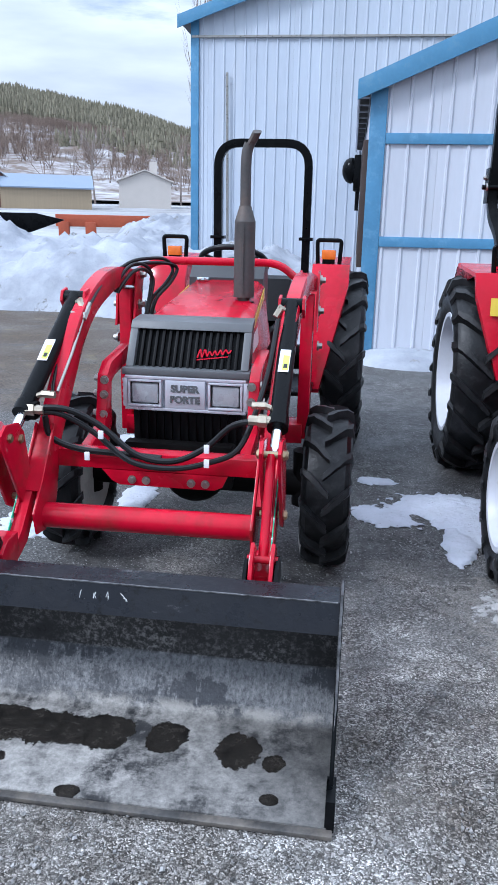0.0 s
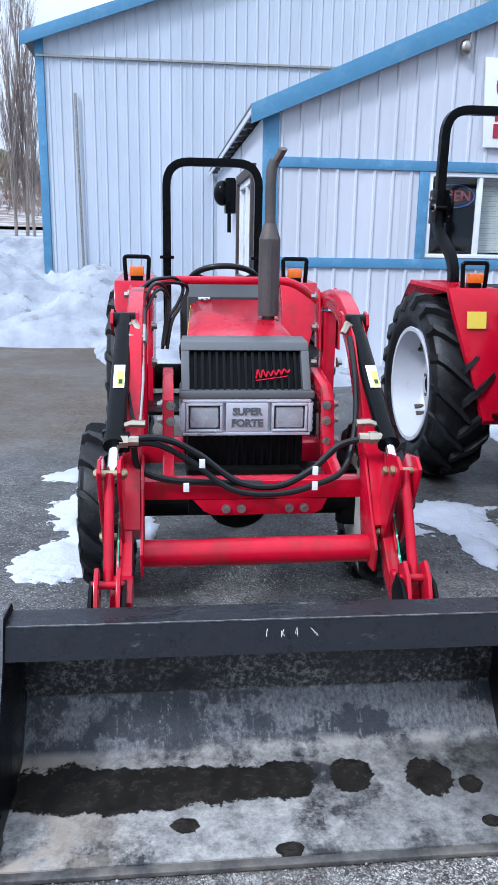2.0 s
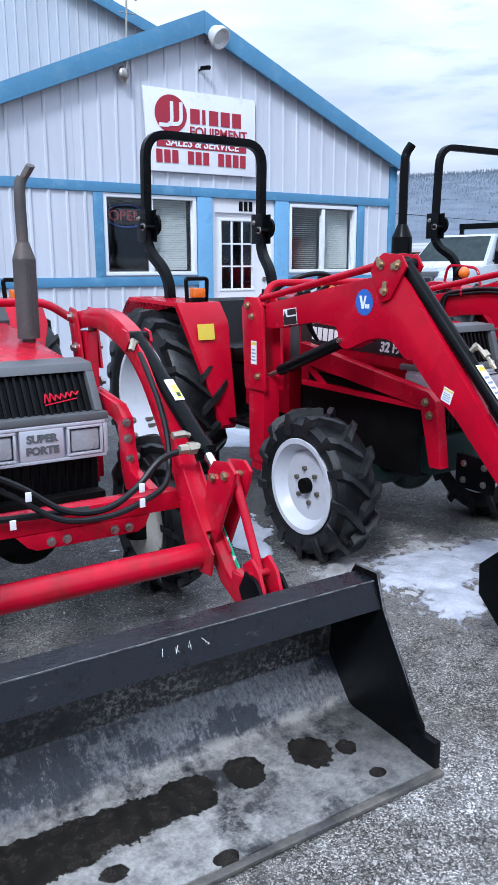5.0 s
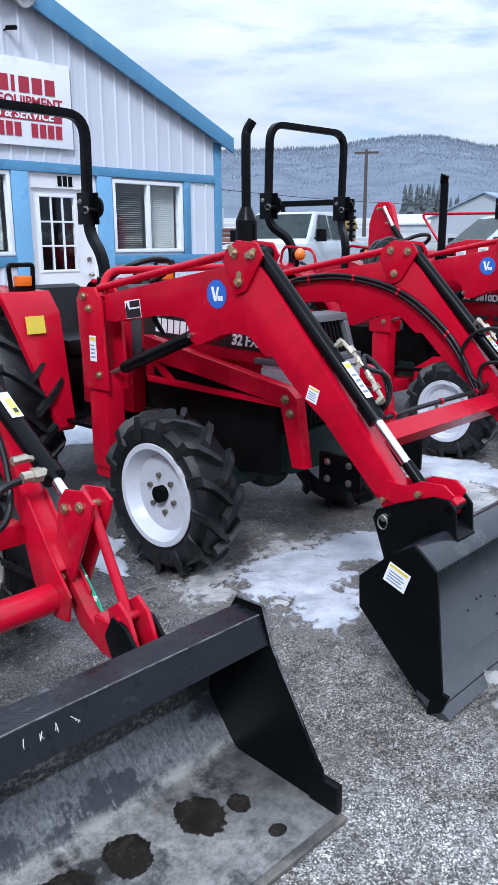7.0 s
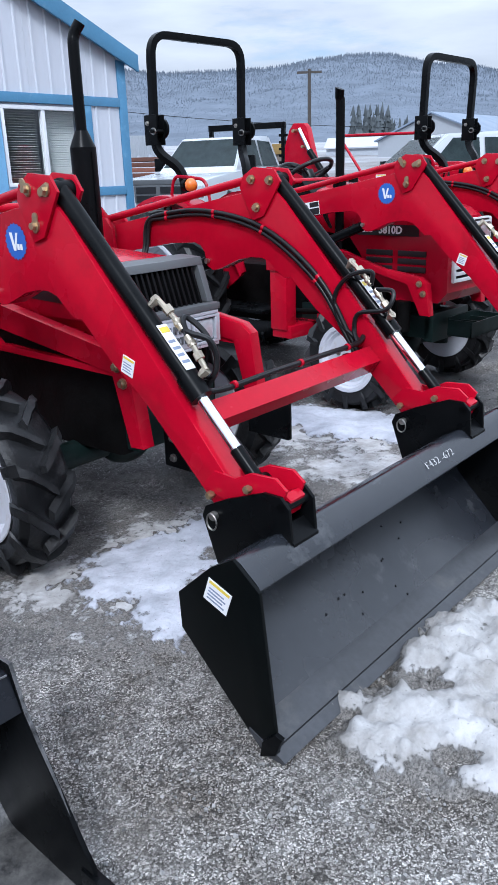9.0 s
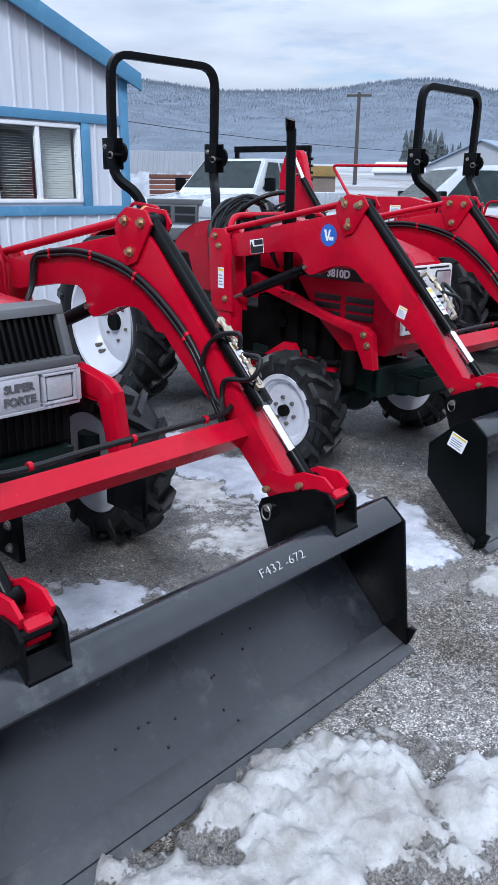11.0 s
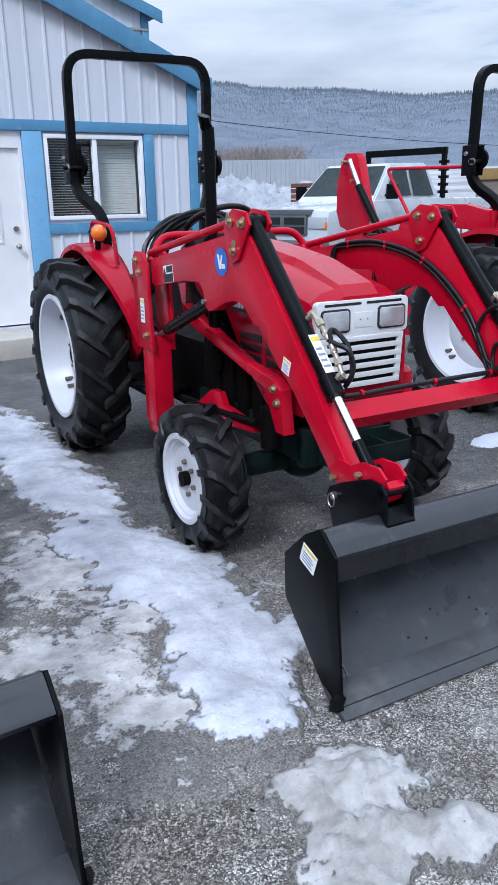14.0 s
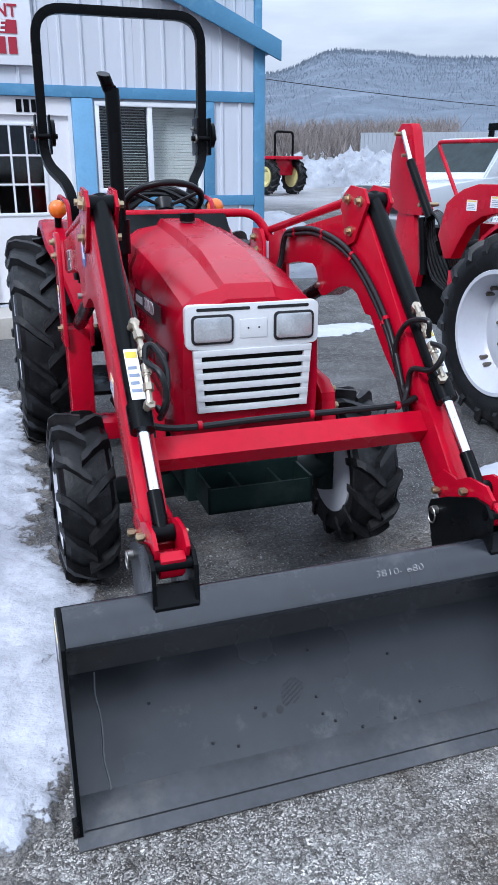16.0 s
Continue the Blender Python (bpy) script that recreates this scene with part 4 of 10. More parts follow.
    for k in (0, 1):
        ox = 2.90 + k * 0.125
        tube(b, rounded([(ox + 0.05, yf - 0.003, 3.44), (ox + 0.05, yf - 0.003, 3.17 + 0.02 * k), (ox - 0.12, yf - 0.003, 3.17 + 0.02 * k)], 0.09), 0.024, 8, 0.06)
    part("emblem_hooks", b, DECAL_W, s)
    b = bmesh.new()
    for i in range(5):
        a = 3.20 + i * 0.166 - (0.0 if i < 2 else 0.07)
        wdt = 0.13 if i != 1 else 0.045
        prism(b, [(a, 3.215), (a + wdt, 3.215), (a + wdt, 3.385), (a, 3.385)], yf - 0.003, yf, "y")
    pieces("name_bar", b, DECAL_R, s, smooth=0)
    lettering("letters_equipment", "EQUIPMENT", 0.155, place(3.60, yf - 0.002, 3.12, FRONT), DECAL_R, s, wide=0.98, bold=0.003)
    b = bmesh.new()
    prism(b, [(2.74, 2.925), (4.00, 2.925), (4.00, 3.045), (2.74, 3.045)], yf - 0.003, yf, "y")
    part("red_band", b, DECAL_R, s, smooth=0)
    lettering("letters_service", "SALES & SERVICE", 0.142, place(3.37, yf - 0.005, 2.985, FRONT), DECAL_W, s, shear=0.2, bold=0.003, wide=0.98)
    b = bmesh.new()
    for i in range(12):
        if i in (3, 7):
            continue
        a = 2.73 + i * 0.107
        box(b, a, a + 0.082, yf - 0.004, yf, 2.745, 2.895)
    pieces("number_bar", b, DECAL_R, s, smooth=0)
    # lamps and bracket on the gable
    f = thing("flood_lamp", "white barn light on a short arm at the gable", "lamp")
    b = bmesh.new()
    rod(b, (3.46, Y - 0.03, 4.16), (3.50, Y - 0.16, 4.20), 0.02)
    part("arm", b, STEEL, f)
    b = bmesh.new()
    lathe(b, [(-0.10, 0.04), (-0.08, 0.09), (0.0, 0.125), (0.07, 0.13), (0.075, 0.115), (0.03, 0.08)], (0, 0, 0), 28)
    b.transform(Matrix.Translation((3.52, Y - 0.22, 4.20)) @ Euler((0, radians(35), radians(-70))).to_matrix().to_4x4())
    part("shade", b, mat("white_lamp_housing", (0.6, 0.6, 0.6), 0.4), f)
    f2 = thing("security_camera", "small dark camera fixed under the gable", "camera")
    b = bmesh.new()
    rod(b, (3.36, Y - 0.02, 3.84), (3.40, Y - 0.10, 3.86), 0.01), rod(b, (3.38, Y - 0.06, 3.86), (3.42, Y - 0.18, 3.85), 0.026)
    part("camera_body", b, BLACK, f2)
    f3 = thing("roof_aerial", "thin tv aerial mast at the roof edge", "aerial")
    b = bmesh.new()
    rod(b, (2.36, Y - 0.12, 3.55), (2.42, Y - 0.12, 5.0), 0.012, 8)
    for i in range(5):
        rod(b, (2.30, Y - 0.12, 4.3 + i * 0.15), (2.52, Y - 0.12, 4.3 + i * 0.15), 0.006, 6)
    part("mast", b, STEEL, f3)
    b = bmesh.new()
    ball(b, (2.33, Y - 0.1, 3.66), 0.07, (1, 0.8, 1.2))
    part("bracket", b, STEEL, f3)


office()


def barn():
    Y, XL, XR = 16.5, -3.36, 9.55
    XC = (XL + XR) / 2
    ze = 5.35
    zt = lambda x: ze + 0.345 * (XR - XL) / 2 - 0.345 * abs(x - XC)
    wall = tagged(new("wall_barn_front"), "tall white ribbed metal barn wall", "wall", kind="structure")
    b = bmesh.new()
    prism(b, [(XL, 0.0), (XR, 0.0), (XR, zt(XR)), (XC, zt(XC)), (XL, zt(XL))], Y + 0.001, Y + 0.2, "y")
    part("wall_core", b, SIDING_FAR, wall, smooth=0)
    rest = tagged(new("wall_barn_side"), "white side and back walls of the barn", "wall", kind="structure")
    for x0, x1, y0, y1 in ((XL, XL + 0.2, Y + 0.2, 34), (XR - 0.2, XR, Y + 0.2, 34), (XL, XR, 34, 34.2)):
        b = bmesh.new()
        box(b, x0, x1, y0, y1, 0, ze)
        part("wall_core", b, SIDING_FAR, rest, smooth=0)
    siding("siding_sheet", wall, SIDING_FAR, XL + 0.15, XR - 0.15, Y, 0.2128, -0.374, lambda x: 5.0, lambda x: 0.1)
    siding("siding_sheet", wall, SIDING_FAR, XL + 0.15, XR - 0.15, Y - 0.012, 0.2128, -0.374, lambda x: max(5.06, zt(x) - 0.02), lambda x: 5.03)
    b = bmesh.new()
    box(b, XL, XR, Y - 0.075, Y - 0.035, 4.985, 5.025)
    part("flashing_strip", b, STEEL, wall)
    for a in (XL - 0.02, XR - 0.14):
        b = bmesh.new()
        box(b, a, a + 0.16, Y - 0.06, Y - 0.002, 0.1, ze, 0.004)
        part("corner_board", b, BLUE, wall)
    b = bmesh.new()
    rod(b, (XL + 0.78, Y - 0.09, 0.6), (XL + 0.72, Y - 0.09, 4.35), 0.026)
    part("vent_pipe", b, STEEL, wall)
    b = bmesh.new()
    box(b, 2.45, 2.85, Y - 0.07, Y - 0.02, 6.35, 6.85, 0.01)
    part("vent_plate", b, SIDING_FAR, wall)
    roof = tagged(new("roof_barn"), "low gable barn roof with blue fascia", "roof", kind="structure")
    for s in (-1, 1):
        o = XC + s * ((XR - XL) / 2 + 0.25)
        zo = zt(XC) - 0.345 * abs(o - XC)
        b = bmesh.new()
        prism(b, [(XC, zt(XC) + 0.01), (o, zo + 0.01), (o, zo + 0.08), (XC, zt(XC) + 0.08)], Y - 0.22, 34.3, "y")
        part("roof_sheet", b, SHINGLE, roof)
        b = bmesh.new()
        prism(b, [(XC, zt(XC) + 0.09), (o, zo + 0.09), (o, zo - 0.14), (XC, zt(XC) - 0.14)], Y - 0.26, Y - 0.222, "y", 0.004)
        part("fascia_board", b, BLUE_FASCIA, roof)


barn()


# ---- tractors ----
def tyre_mesh(R, W, rim, lugs, lug_h, lug_w, flip=1, only=""):
    """A tyre turned round x with its chevron lugs; only = carcass, or one lug of the -x or +x row."""
    bm = bmesh.new()
    Rc = R - lug_h
    h = R - rim
    half = [(0.36, rim), (0.49, rim + 0.30 * h), (0.50, rim + 0.55 * h), (0.46, Rc - 0.03), (0.38, Rc - 0.008), (0.2, Rc)]
    prof = [(-a * W, r) for a, r in half] + [(a * W, r) for a, r in half[::-1]]
    if only in ("", "carcass"):
        lathe(bm, prof, (0, 0, 0), 56, closed=True)
    for s in {"": (-1, 1), "carcass": (), "-": (-1,), "+": (1,)}[only]:
        for k in range(1 if only else lugs):
            p0 = 0.0 if only else 2 * math.pi * (k + (0.5 if s > 0 else 0.0)) / lugs
            st = []
            for x, r, top in ((-0.06, Rc, 1.0), (0.16, Rc, 1.0), (0.34, Rc - 0.004, 1.0), (0.47, Rc - 0.022, 0.95), (0.515, Rc - 0.075, 0.25)):
                ph = p0 + flip * (0.98 * x * W) / R
                lw = lug_w * (1.0 if x > 0.05 else 0.8)
                ring = []
                for q, rr, xx in ((-lw, r - 0.012, x * W), (-lw * 0.62, r + lug_h * top, x * W * (1.02 if top > 0.5 else 1.06)), (lw * 0.62, r + lug_h * top, x * W * (1.02 if top > 0.5 else 1.06)), (lw, r - 0.012, x * W)):
                    a = ph + q / R
                    ring.append(bm.verts.new((s * xx, rr * math.sin(a), rr * math.cos(a))))
                st.append(ring)
            for a, b in zip(st, st[1:]):
                for i in range(4):
                    j = (i + 1) % 4
                    f = (a[i], b[i], b[j], a[j])
                    bm.faces.new(f if s > 0 else f[::-1])
            bm.faces.new(st[0][::-1] if s < 0 else st[0]), bm.faces.new(st[-1] if s < 0 else st[-1][::-1])
    return bm


def wheel(parent, c, R, W, rim, side, rim_mat, lugs, lug_h, lug_w, deep, steer=0.0, dish=0.14):
    """A lugged tyre on a dished disc wheel; side: the way its face looks along x."""
    m = pose(*c, 0, 0, steer)
    bm = tyre_mesh(R, W, rim, lugs, lug_h, lug_w, only="carcass")
    bm.transform(m)
    t = part("wheel", bm, RUBBER, parent, "black lugged farm tyre wheel", smooth=30)
    for only, shift in (("-", 0.0), ("+", 0.5)):
        kinds = []
        for v in range(3):
            # scuffed and torn edges differ from lug to lug
            bm = tyre_mesh(R, W, rim, lugs, lug_h, lug_w, only=only)
            bmesh.ops.subdivide_edges(bm, edges=[e for e in bm.edges if e.calc_length() > 0.03], cuts=1)
            for q in bm.verts:
                k = nz(q.co.x, q.co.y, 3.0 + 5 * v + R, 30, 2)
                q.co *= 1 + 0.011 * k
                q.co.y += 0.010 * nz(q.co.y, q.co.x, 9.0 + 5 * v + R, 38, 2)
            kinds.append(mesh_of("tyre_lug", bm, RUBBER, 30))
        for k in range(lugs):
            lug = new("tyre_lug", kinds[(k * 7 + k // 3) % 3])
            lug.parent = t
            lug.matrix_basis = m @ Matrix.Rotation(-2 * math.pi * (k + shift) / lugs, 4, "X")
    o = lambda k: side * k * W
    bm = bmesh.new()
    d = -0.12 if deep else dish
    prof = [(o(-0.42), rim + 0.006), (o(0.42), rim + 0.006), (o(0.44), rim + 0.016), (o(0.455), rim + 0.012), (o(0.45), rim - 0.012), (o(0.38), rim - 0.022), (o(d + 0.1), rim - (0.05 if deep else 0.03)),
            (o(d), rim * (0.80 if deep else 0.78)), (o(d + (0.10 if deep else 0.03)), rim * 0.60), (o(d + (0.12 if deep else 0.02)), rim * 0.5), (o(d + (0.12 if deep else 0.02)), 0.03)]
    lathe(bm, prof, (0, 0, 0), 48)
    bm.transform(m)
    part("rim", bm, rim_mat, t, "white painted steel rim" if rim_mat is WHITE_RIM else "dirty cream steel rim")
    f = d + (0.12 if deep else 0.02)
    bm = bmesh.new()
    rod(bm, (o(f), 0, 0), (o(f) + side * 0.035, 0, 0), rim * 0.17, 20)
    bm.transform(m)
    part("hub", bm, CAST, t)
    bm = bmesh.new()
    for i in range(6):
        a = 2 * math.pi * (i + 0.3) / 6
        q = rim * (0.36 if deep else 0.38)
        rod(bm, (o(f) - side * 0.002, q * math.cos(a), q * math.sin(a)), (o(f) + side * 0.018, q * math.cos(a), q * math.sin(a)), 0.012, 6)
    if deep:
        for i in range(4):
            a = 2 * math.pi * (i + 0.5) / 4
            for e in (-0.09, 0.09):
                q = rim * 0.86
                rod(bm, (o(d + 0.03), q * math.cos(a + e), q * math.sin(a + e)), (o(d + 0.2), q * math.cos(a + e), q * math.sin(a + e)), 0.016, 8)
    bm.transform(m)
    pieces("wheel_nut", bm, NUT if rim_mat is WHITE_RIM else CAST, t)
    return t


def bolt(bm, p, axis, r=0.016, h=0.018):
    p = Vector(p)
    rod(bm, p, p + Vector(axis) * h * 0.35, r * 1.5, 14)
    rod(bm, p + Vector(axis) * h * 0.35, p + Vector(axis) * h, r, 6)


def plate_decal(name, parent, m, w, h, material, label="", t=0.0015):
    bm = bmesh.new()
    box(bm, -w / 2, w / 2, -h / 2, h / 2, 0, t)
    bm.transform(m)
    return part(name, bm, material, parent, label, smooth=0)


def warning_label(parent, m, w, h):
    """A white safety sticker with a yellow head and grey lines of unreadable print."""
    d = plate_decal("warning_label", parent, m, w, h, DECAL_W, "white safety sticker with small print")
    plate_decal("label_head", d, m @ Matrix.Translation((0, h * 0.38, 0.001)), w * 0.86, h * 0.12, DECAL_Y)
    bm = bmesh.new()
    for i in range(4):
        box(bm, -w * 0.38, w * (0.36 - 0.1 * (i % 2)), -h * 0.36 + i * h * 0.15, -h * 0.30 + i * h * 0.15, 0, 0.0025)
    bm.transform(m)
    pieces("print_bar", bm, PRINT_GREY, d, smooth=0)


def badge(parent, m, r):
    """A blue round badge with a scalloped rim and white letters."""
    bm = bmesh.new()
    vs = [bm.verts.new((r * (1 + 0.05 * math.cos(20 * t)) * math.cos(t), r * (1 + 0.05 * math.cos(20 * t)) * math.sin(t), 0.002)) for t in np.linspace(0, 2 * math.pi, 81)[:-1]]
    bm.faces.new(vs)
    bm.transform(m)
    b = part("badge", bm, DECAL_BLUE, parent, "round blue badge with scalloped rim", smooth=0)
    bm = bmesh.new()
    a = m @ Matrix.Translation((0, 0, 0.0035))
    prism(bm, [(-r * 0.55, r * 0.5), (-r * 0.28, r * 0.5), (-r * 0.12, -r * 0.2), (r * 0.08, r * 0.5), (r * 0.28, r * 0.5), (-r * 0.02, -r * 0.5), (-r * 0.24, -r * 0.5)], -0.0005, 0.0005, "z")
    for i in range(2):
        box(bm, r * (0.12 + 0.28 * i), r * (0.34 + 0.28 * i), -r * 0.45, -r * 0.12, -0.0005, 0.0005)
    bm.transform(a)
    part("badge_marks", bm, DECAL_W, b, smooth=0)


def word_bars(name, parent, m, n, w, h, material, skew=0.15, label=""):
    """A maker's name as plain slanted bars."""
    bm = bmesh.new()
    for i in range(n):
        a = -w / 2 + i * w / n
        b = a + w / n * 0.78
        prism(bm, [(a, -h / 2), (b, -h / 2), (b + skew * h, h / 2), (a + skew * h, h / 2)], 0, 0.002, "z")
    bm.transform(m)
    pieces(name, bm, material, parent, label, smooth=0)


def fender_lamp(parent, x, y, z):
    """A square amber marker lamp inside a black hoop guard."""
    bm = bmesh.new()
    box(bm, x - 0.045, x + 0.045, y - 0.04, y + 0.02, z + 0.025, z + 0.085, 0.008)
    la = part("marker_lamp", bm, AMBER, parent, "square amber marker lamp")
    bm = bmesh.new()
    box(bm, x - 0.04, x + 0.04, y - 0.03, y + 0.03, z - 0.002, z + 0.024, 0.003)
    tube(bm, rounded([(x - 0.07, y, z - 0.01), (x - 0.078, y, z + 0.145), (x + 0.078, y, z + 0.145), (x + 0.07, y, z - 0.01)], 0.02), 0.011, 8, 1.2, True)
    part("lamp_guard", bm, BLACK, la, "black hoop guard")


def boxy_fender(parent, s, inner, outer, yr, R, paint, lamp=True):
    """A flat-sided fender: upright inner sheet, top deck and slanted front apron."""
    z = 1.28
    prof = [(yr - 0.62, 0.50), (yr - 0.52, 1.16), (yr - 0.42, z), (yr + 0.30, z + 0.02), (yr + 0.50, z - 0.16)]
    bm = bmesh.new()
    inn = [(y + 0.03, q - 0.03) for y, q in prof]
    prism(bm, prof + inn[::-1], s * inner, s * outer, "x", 0.006)
    for v in bm.verts:
        if v.co.z < 0.7:
            v.co.x = s * inner + (v.co.x - s * inner) * 0.35
    prism(bm, [(yr - 0.60, 0.5), (yr - 0.50, 1.15), (yr - 0.42, z - 0.02), (yr + 0.30, z), (yr + 0.48, z - 0.16), (yr + 0.35, 0.5)], s * inner, s * (inner + 0.025), "x")
    f = part("fender", bm, paint, parent, "flat red sheet-metal fender")
    if lamp:
        fender_lamp(f, s * (inner + outer) / 2 - s * 0.02, yr - 0.36, z + 0.004)
    return f


def rops(parent, y, half, ztop, zhinge, zbase, r, foldable, base_half, base_y, ox=0.0):
    made = set(bpy.data.objects)
    bm = bmesh.new()
    pts = rounded([(-half, y, zhinge), (-half, y - 0.02, ztop), (half, y - 0.02, ztop), (half, y, zhinge)], 0.16, 7)
    tube(bm, pts, r, 12, 1.0, True)
    top = part("rollbar", bm, BLACK, parent, "black square-tube rollover bar")
    for s in (-1, 1):
        bm = bmesh.new()
        if foldable:
            tube(bm, rounded([(s * half, y, zhinge + 0.05), (s * half, y + 0.0, zhinge - 0.17), (s * base_half, base_y, zbase + 0.14), (s * base_half, base_y, zbase - 0.35)], 0.14, 6), r * 1.05, 12, 1.0, True)
        else:
            tube(bm, [(s * half, y, zhinge + 0.03), (s * half, y, zbase)], r, 12, 1.0, True)
            box(bm, s * half - 0.05, s * half + 0.05, y - 0.05, y + 0.05, zhinge - 0.01, zhinge + 0.012, 0.003)
        part("rollbar_post", bm, BLACK, top)
        if foldable:
            bm = bmesh.new()
            box(bm, s * half - 0.045, s * half - 0.036, y - 0.075, y + 0.065, zhinge - 0.12, zhinge + 0.1, 0.004)
            box(bm, s * half + 0.036, s * half + 0.045, y - 0.075, y + 0.065, zhinge - 0.12, zhinge + 0.1, 0.004)
            rod(bm, (s * half - 0.08, y - 0.055, zhinge - 0.02), (s * half + 0.08, y - 0.055, zhinge - 0.02), 0.016, 10)
            rod(bm, (s * half + 0.046, y - 0.03, zhinge), (s * half + 0.066, y - 0.03, zhinge), 0.075, 20)
            h = part("hinge", bm, BLACK, top, "black hinge plate with knob")
            bm = bmesh.new()
            bolt(bm, (s * half - 0.046, y + 0.02, zhinge + 0.04), (-1, 0, 0), 0.012), bolt(bm, (s * half - 0.046, y - 0.05, zhinge - 0.02), (-1, 0, 0), 0.018, 0.03)
            pieces("hinge_pin", bm, STEEL, h)
    for o in set(bpy.data.objects) - made:
        o.data.transform(Matrix.Translation((ox, 0, 0)))
    return top


def seat(parent, y, z):
    bm = bmesh.new()
    box(bm, -0.24, 0.24, y - 0.22, y + 0.22, z, z + 0.11, 0.04)
    st = part("seat", bm, SEAT, parent, "black vinyl seat cushion")
    bm = bmesh.new()
    prism(bm, [(y + 0.16, z + 0.08), (y + 0.28, z + 0.08), (y + 0.36, z + 0.34), (y + 0.34, z + 0.42), (y + 0.28, z + 0.40)], -0.23, 0.23, "x", 0.03)
    part("backrest", bm, SEAT, st)


def steering(parent, x, y, z, tilt=28):
    bm = bmesh.new()
    m = pose(x, y, z, -tilt)
    tube(bm, [m @ Vector((0.19 * math.cos(t), 0.19 * math.sin(t), 0)) for t in np.linspace(0, 2 * math.pi, 41)], 0.016, 10)
    for k in range(3):
        a = math.pi / 2 + k * 2 * math.pi / 3
        tube(bm, [m @ Vector((0, 0, -0.03)), m @ Vector((0.18 * math.cos(a), 0.18 * math.sin(a), 0))], 0.009, 6)
    rod(bm, m @ Vector((0, 0, -0.05)), m @ Vector((0, 0, 0.01)), 0.045, 16)
    w = part("steering_wheel", bm, HOSE, parent, "black steering wheel")
    bm = bmesh.new()
    rod(bm, m @ Vector((0, 0, -0.05)), m @ Vector((0, -0.02, -0.35)), 0.03, 12)
    part("steering_column", bm, GREY_DASH, w)


def chassis(parent, wb, front_half, rear_half, rr, fr, guard=GREEN_DARK):
    """Engine block, gearbox, axles and frame rails."""
    bm = bmesh.new()
    box(bm, -0.2, 0.2, -0.18, 0.75, 0.42, 0.95, 0.03)
    for i in range(4):
        box(bm, -0.24, -0.2, 0.0 + i * 0.16, 0.11 + i * 0.16, 0.55, 0.86, 0.01)
    part("engine", bm, CAST, parent, "dark cast engine block")
    bm = bmesh.new()
    box(bm, -0.17, 0.17, 0.7, wb + 0.25, 0.40, 0.85, 0.03)
    rod(bm, (-rear_half + 0.02, wb, rr), (rear_half - 0.02, wb, rr), 0.09, 16)
    part("gearbox", bm, CAST, parent)
    bm = bmesh.new()
    rod(bm, (-front_half + 0.03, 0, fr), (front_half - 0.03, 0, fr), 0.06, 14), ball(bm, (0, 0, fr), 0.12, (1.2, 1, 1))
    for s in (-1, 1):
        rod(bm, (s * (front_half - 0.1), 0, fr - 0.1), (s * (front_half - 0.1), 0, fr + 0.16), 0.06, 12)
    part("front_axle", bm, guard, parent, "dark green front axle")
    bm = bmesh.new()
    for s in (-1, 1):
        box(bm, s * 0.2 - 0.03, s * 0.2 + 0.03, -0.35, 0.75, fr + 0.09, fr + 0.24, 0.006)
    box(bm, -0.23, 0.23, -0.37, -0.3, fr + 0.07, fr + 0.26, 0.006)
    part("frame_rail", bm, guard, parent)
    bm = bmesh.new()
    for s in (-1, 1):
        box(bm, s * 0.32 - 0.14, s * 0.32 + 0.14, wb - 0.95, wb - 0.35, 0.52, 0.545, 0.006)
    pieces("footplate", bm, BLACK, parent)


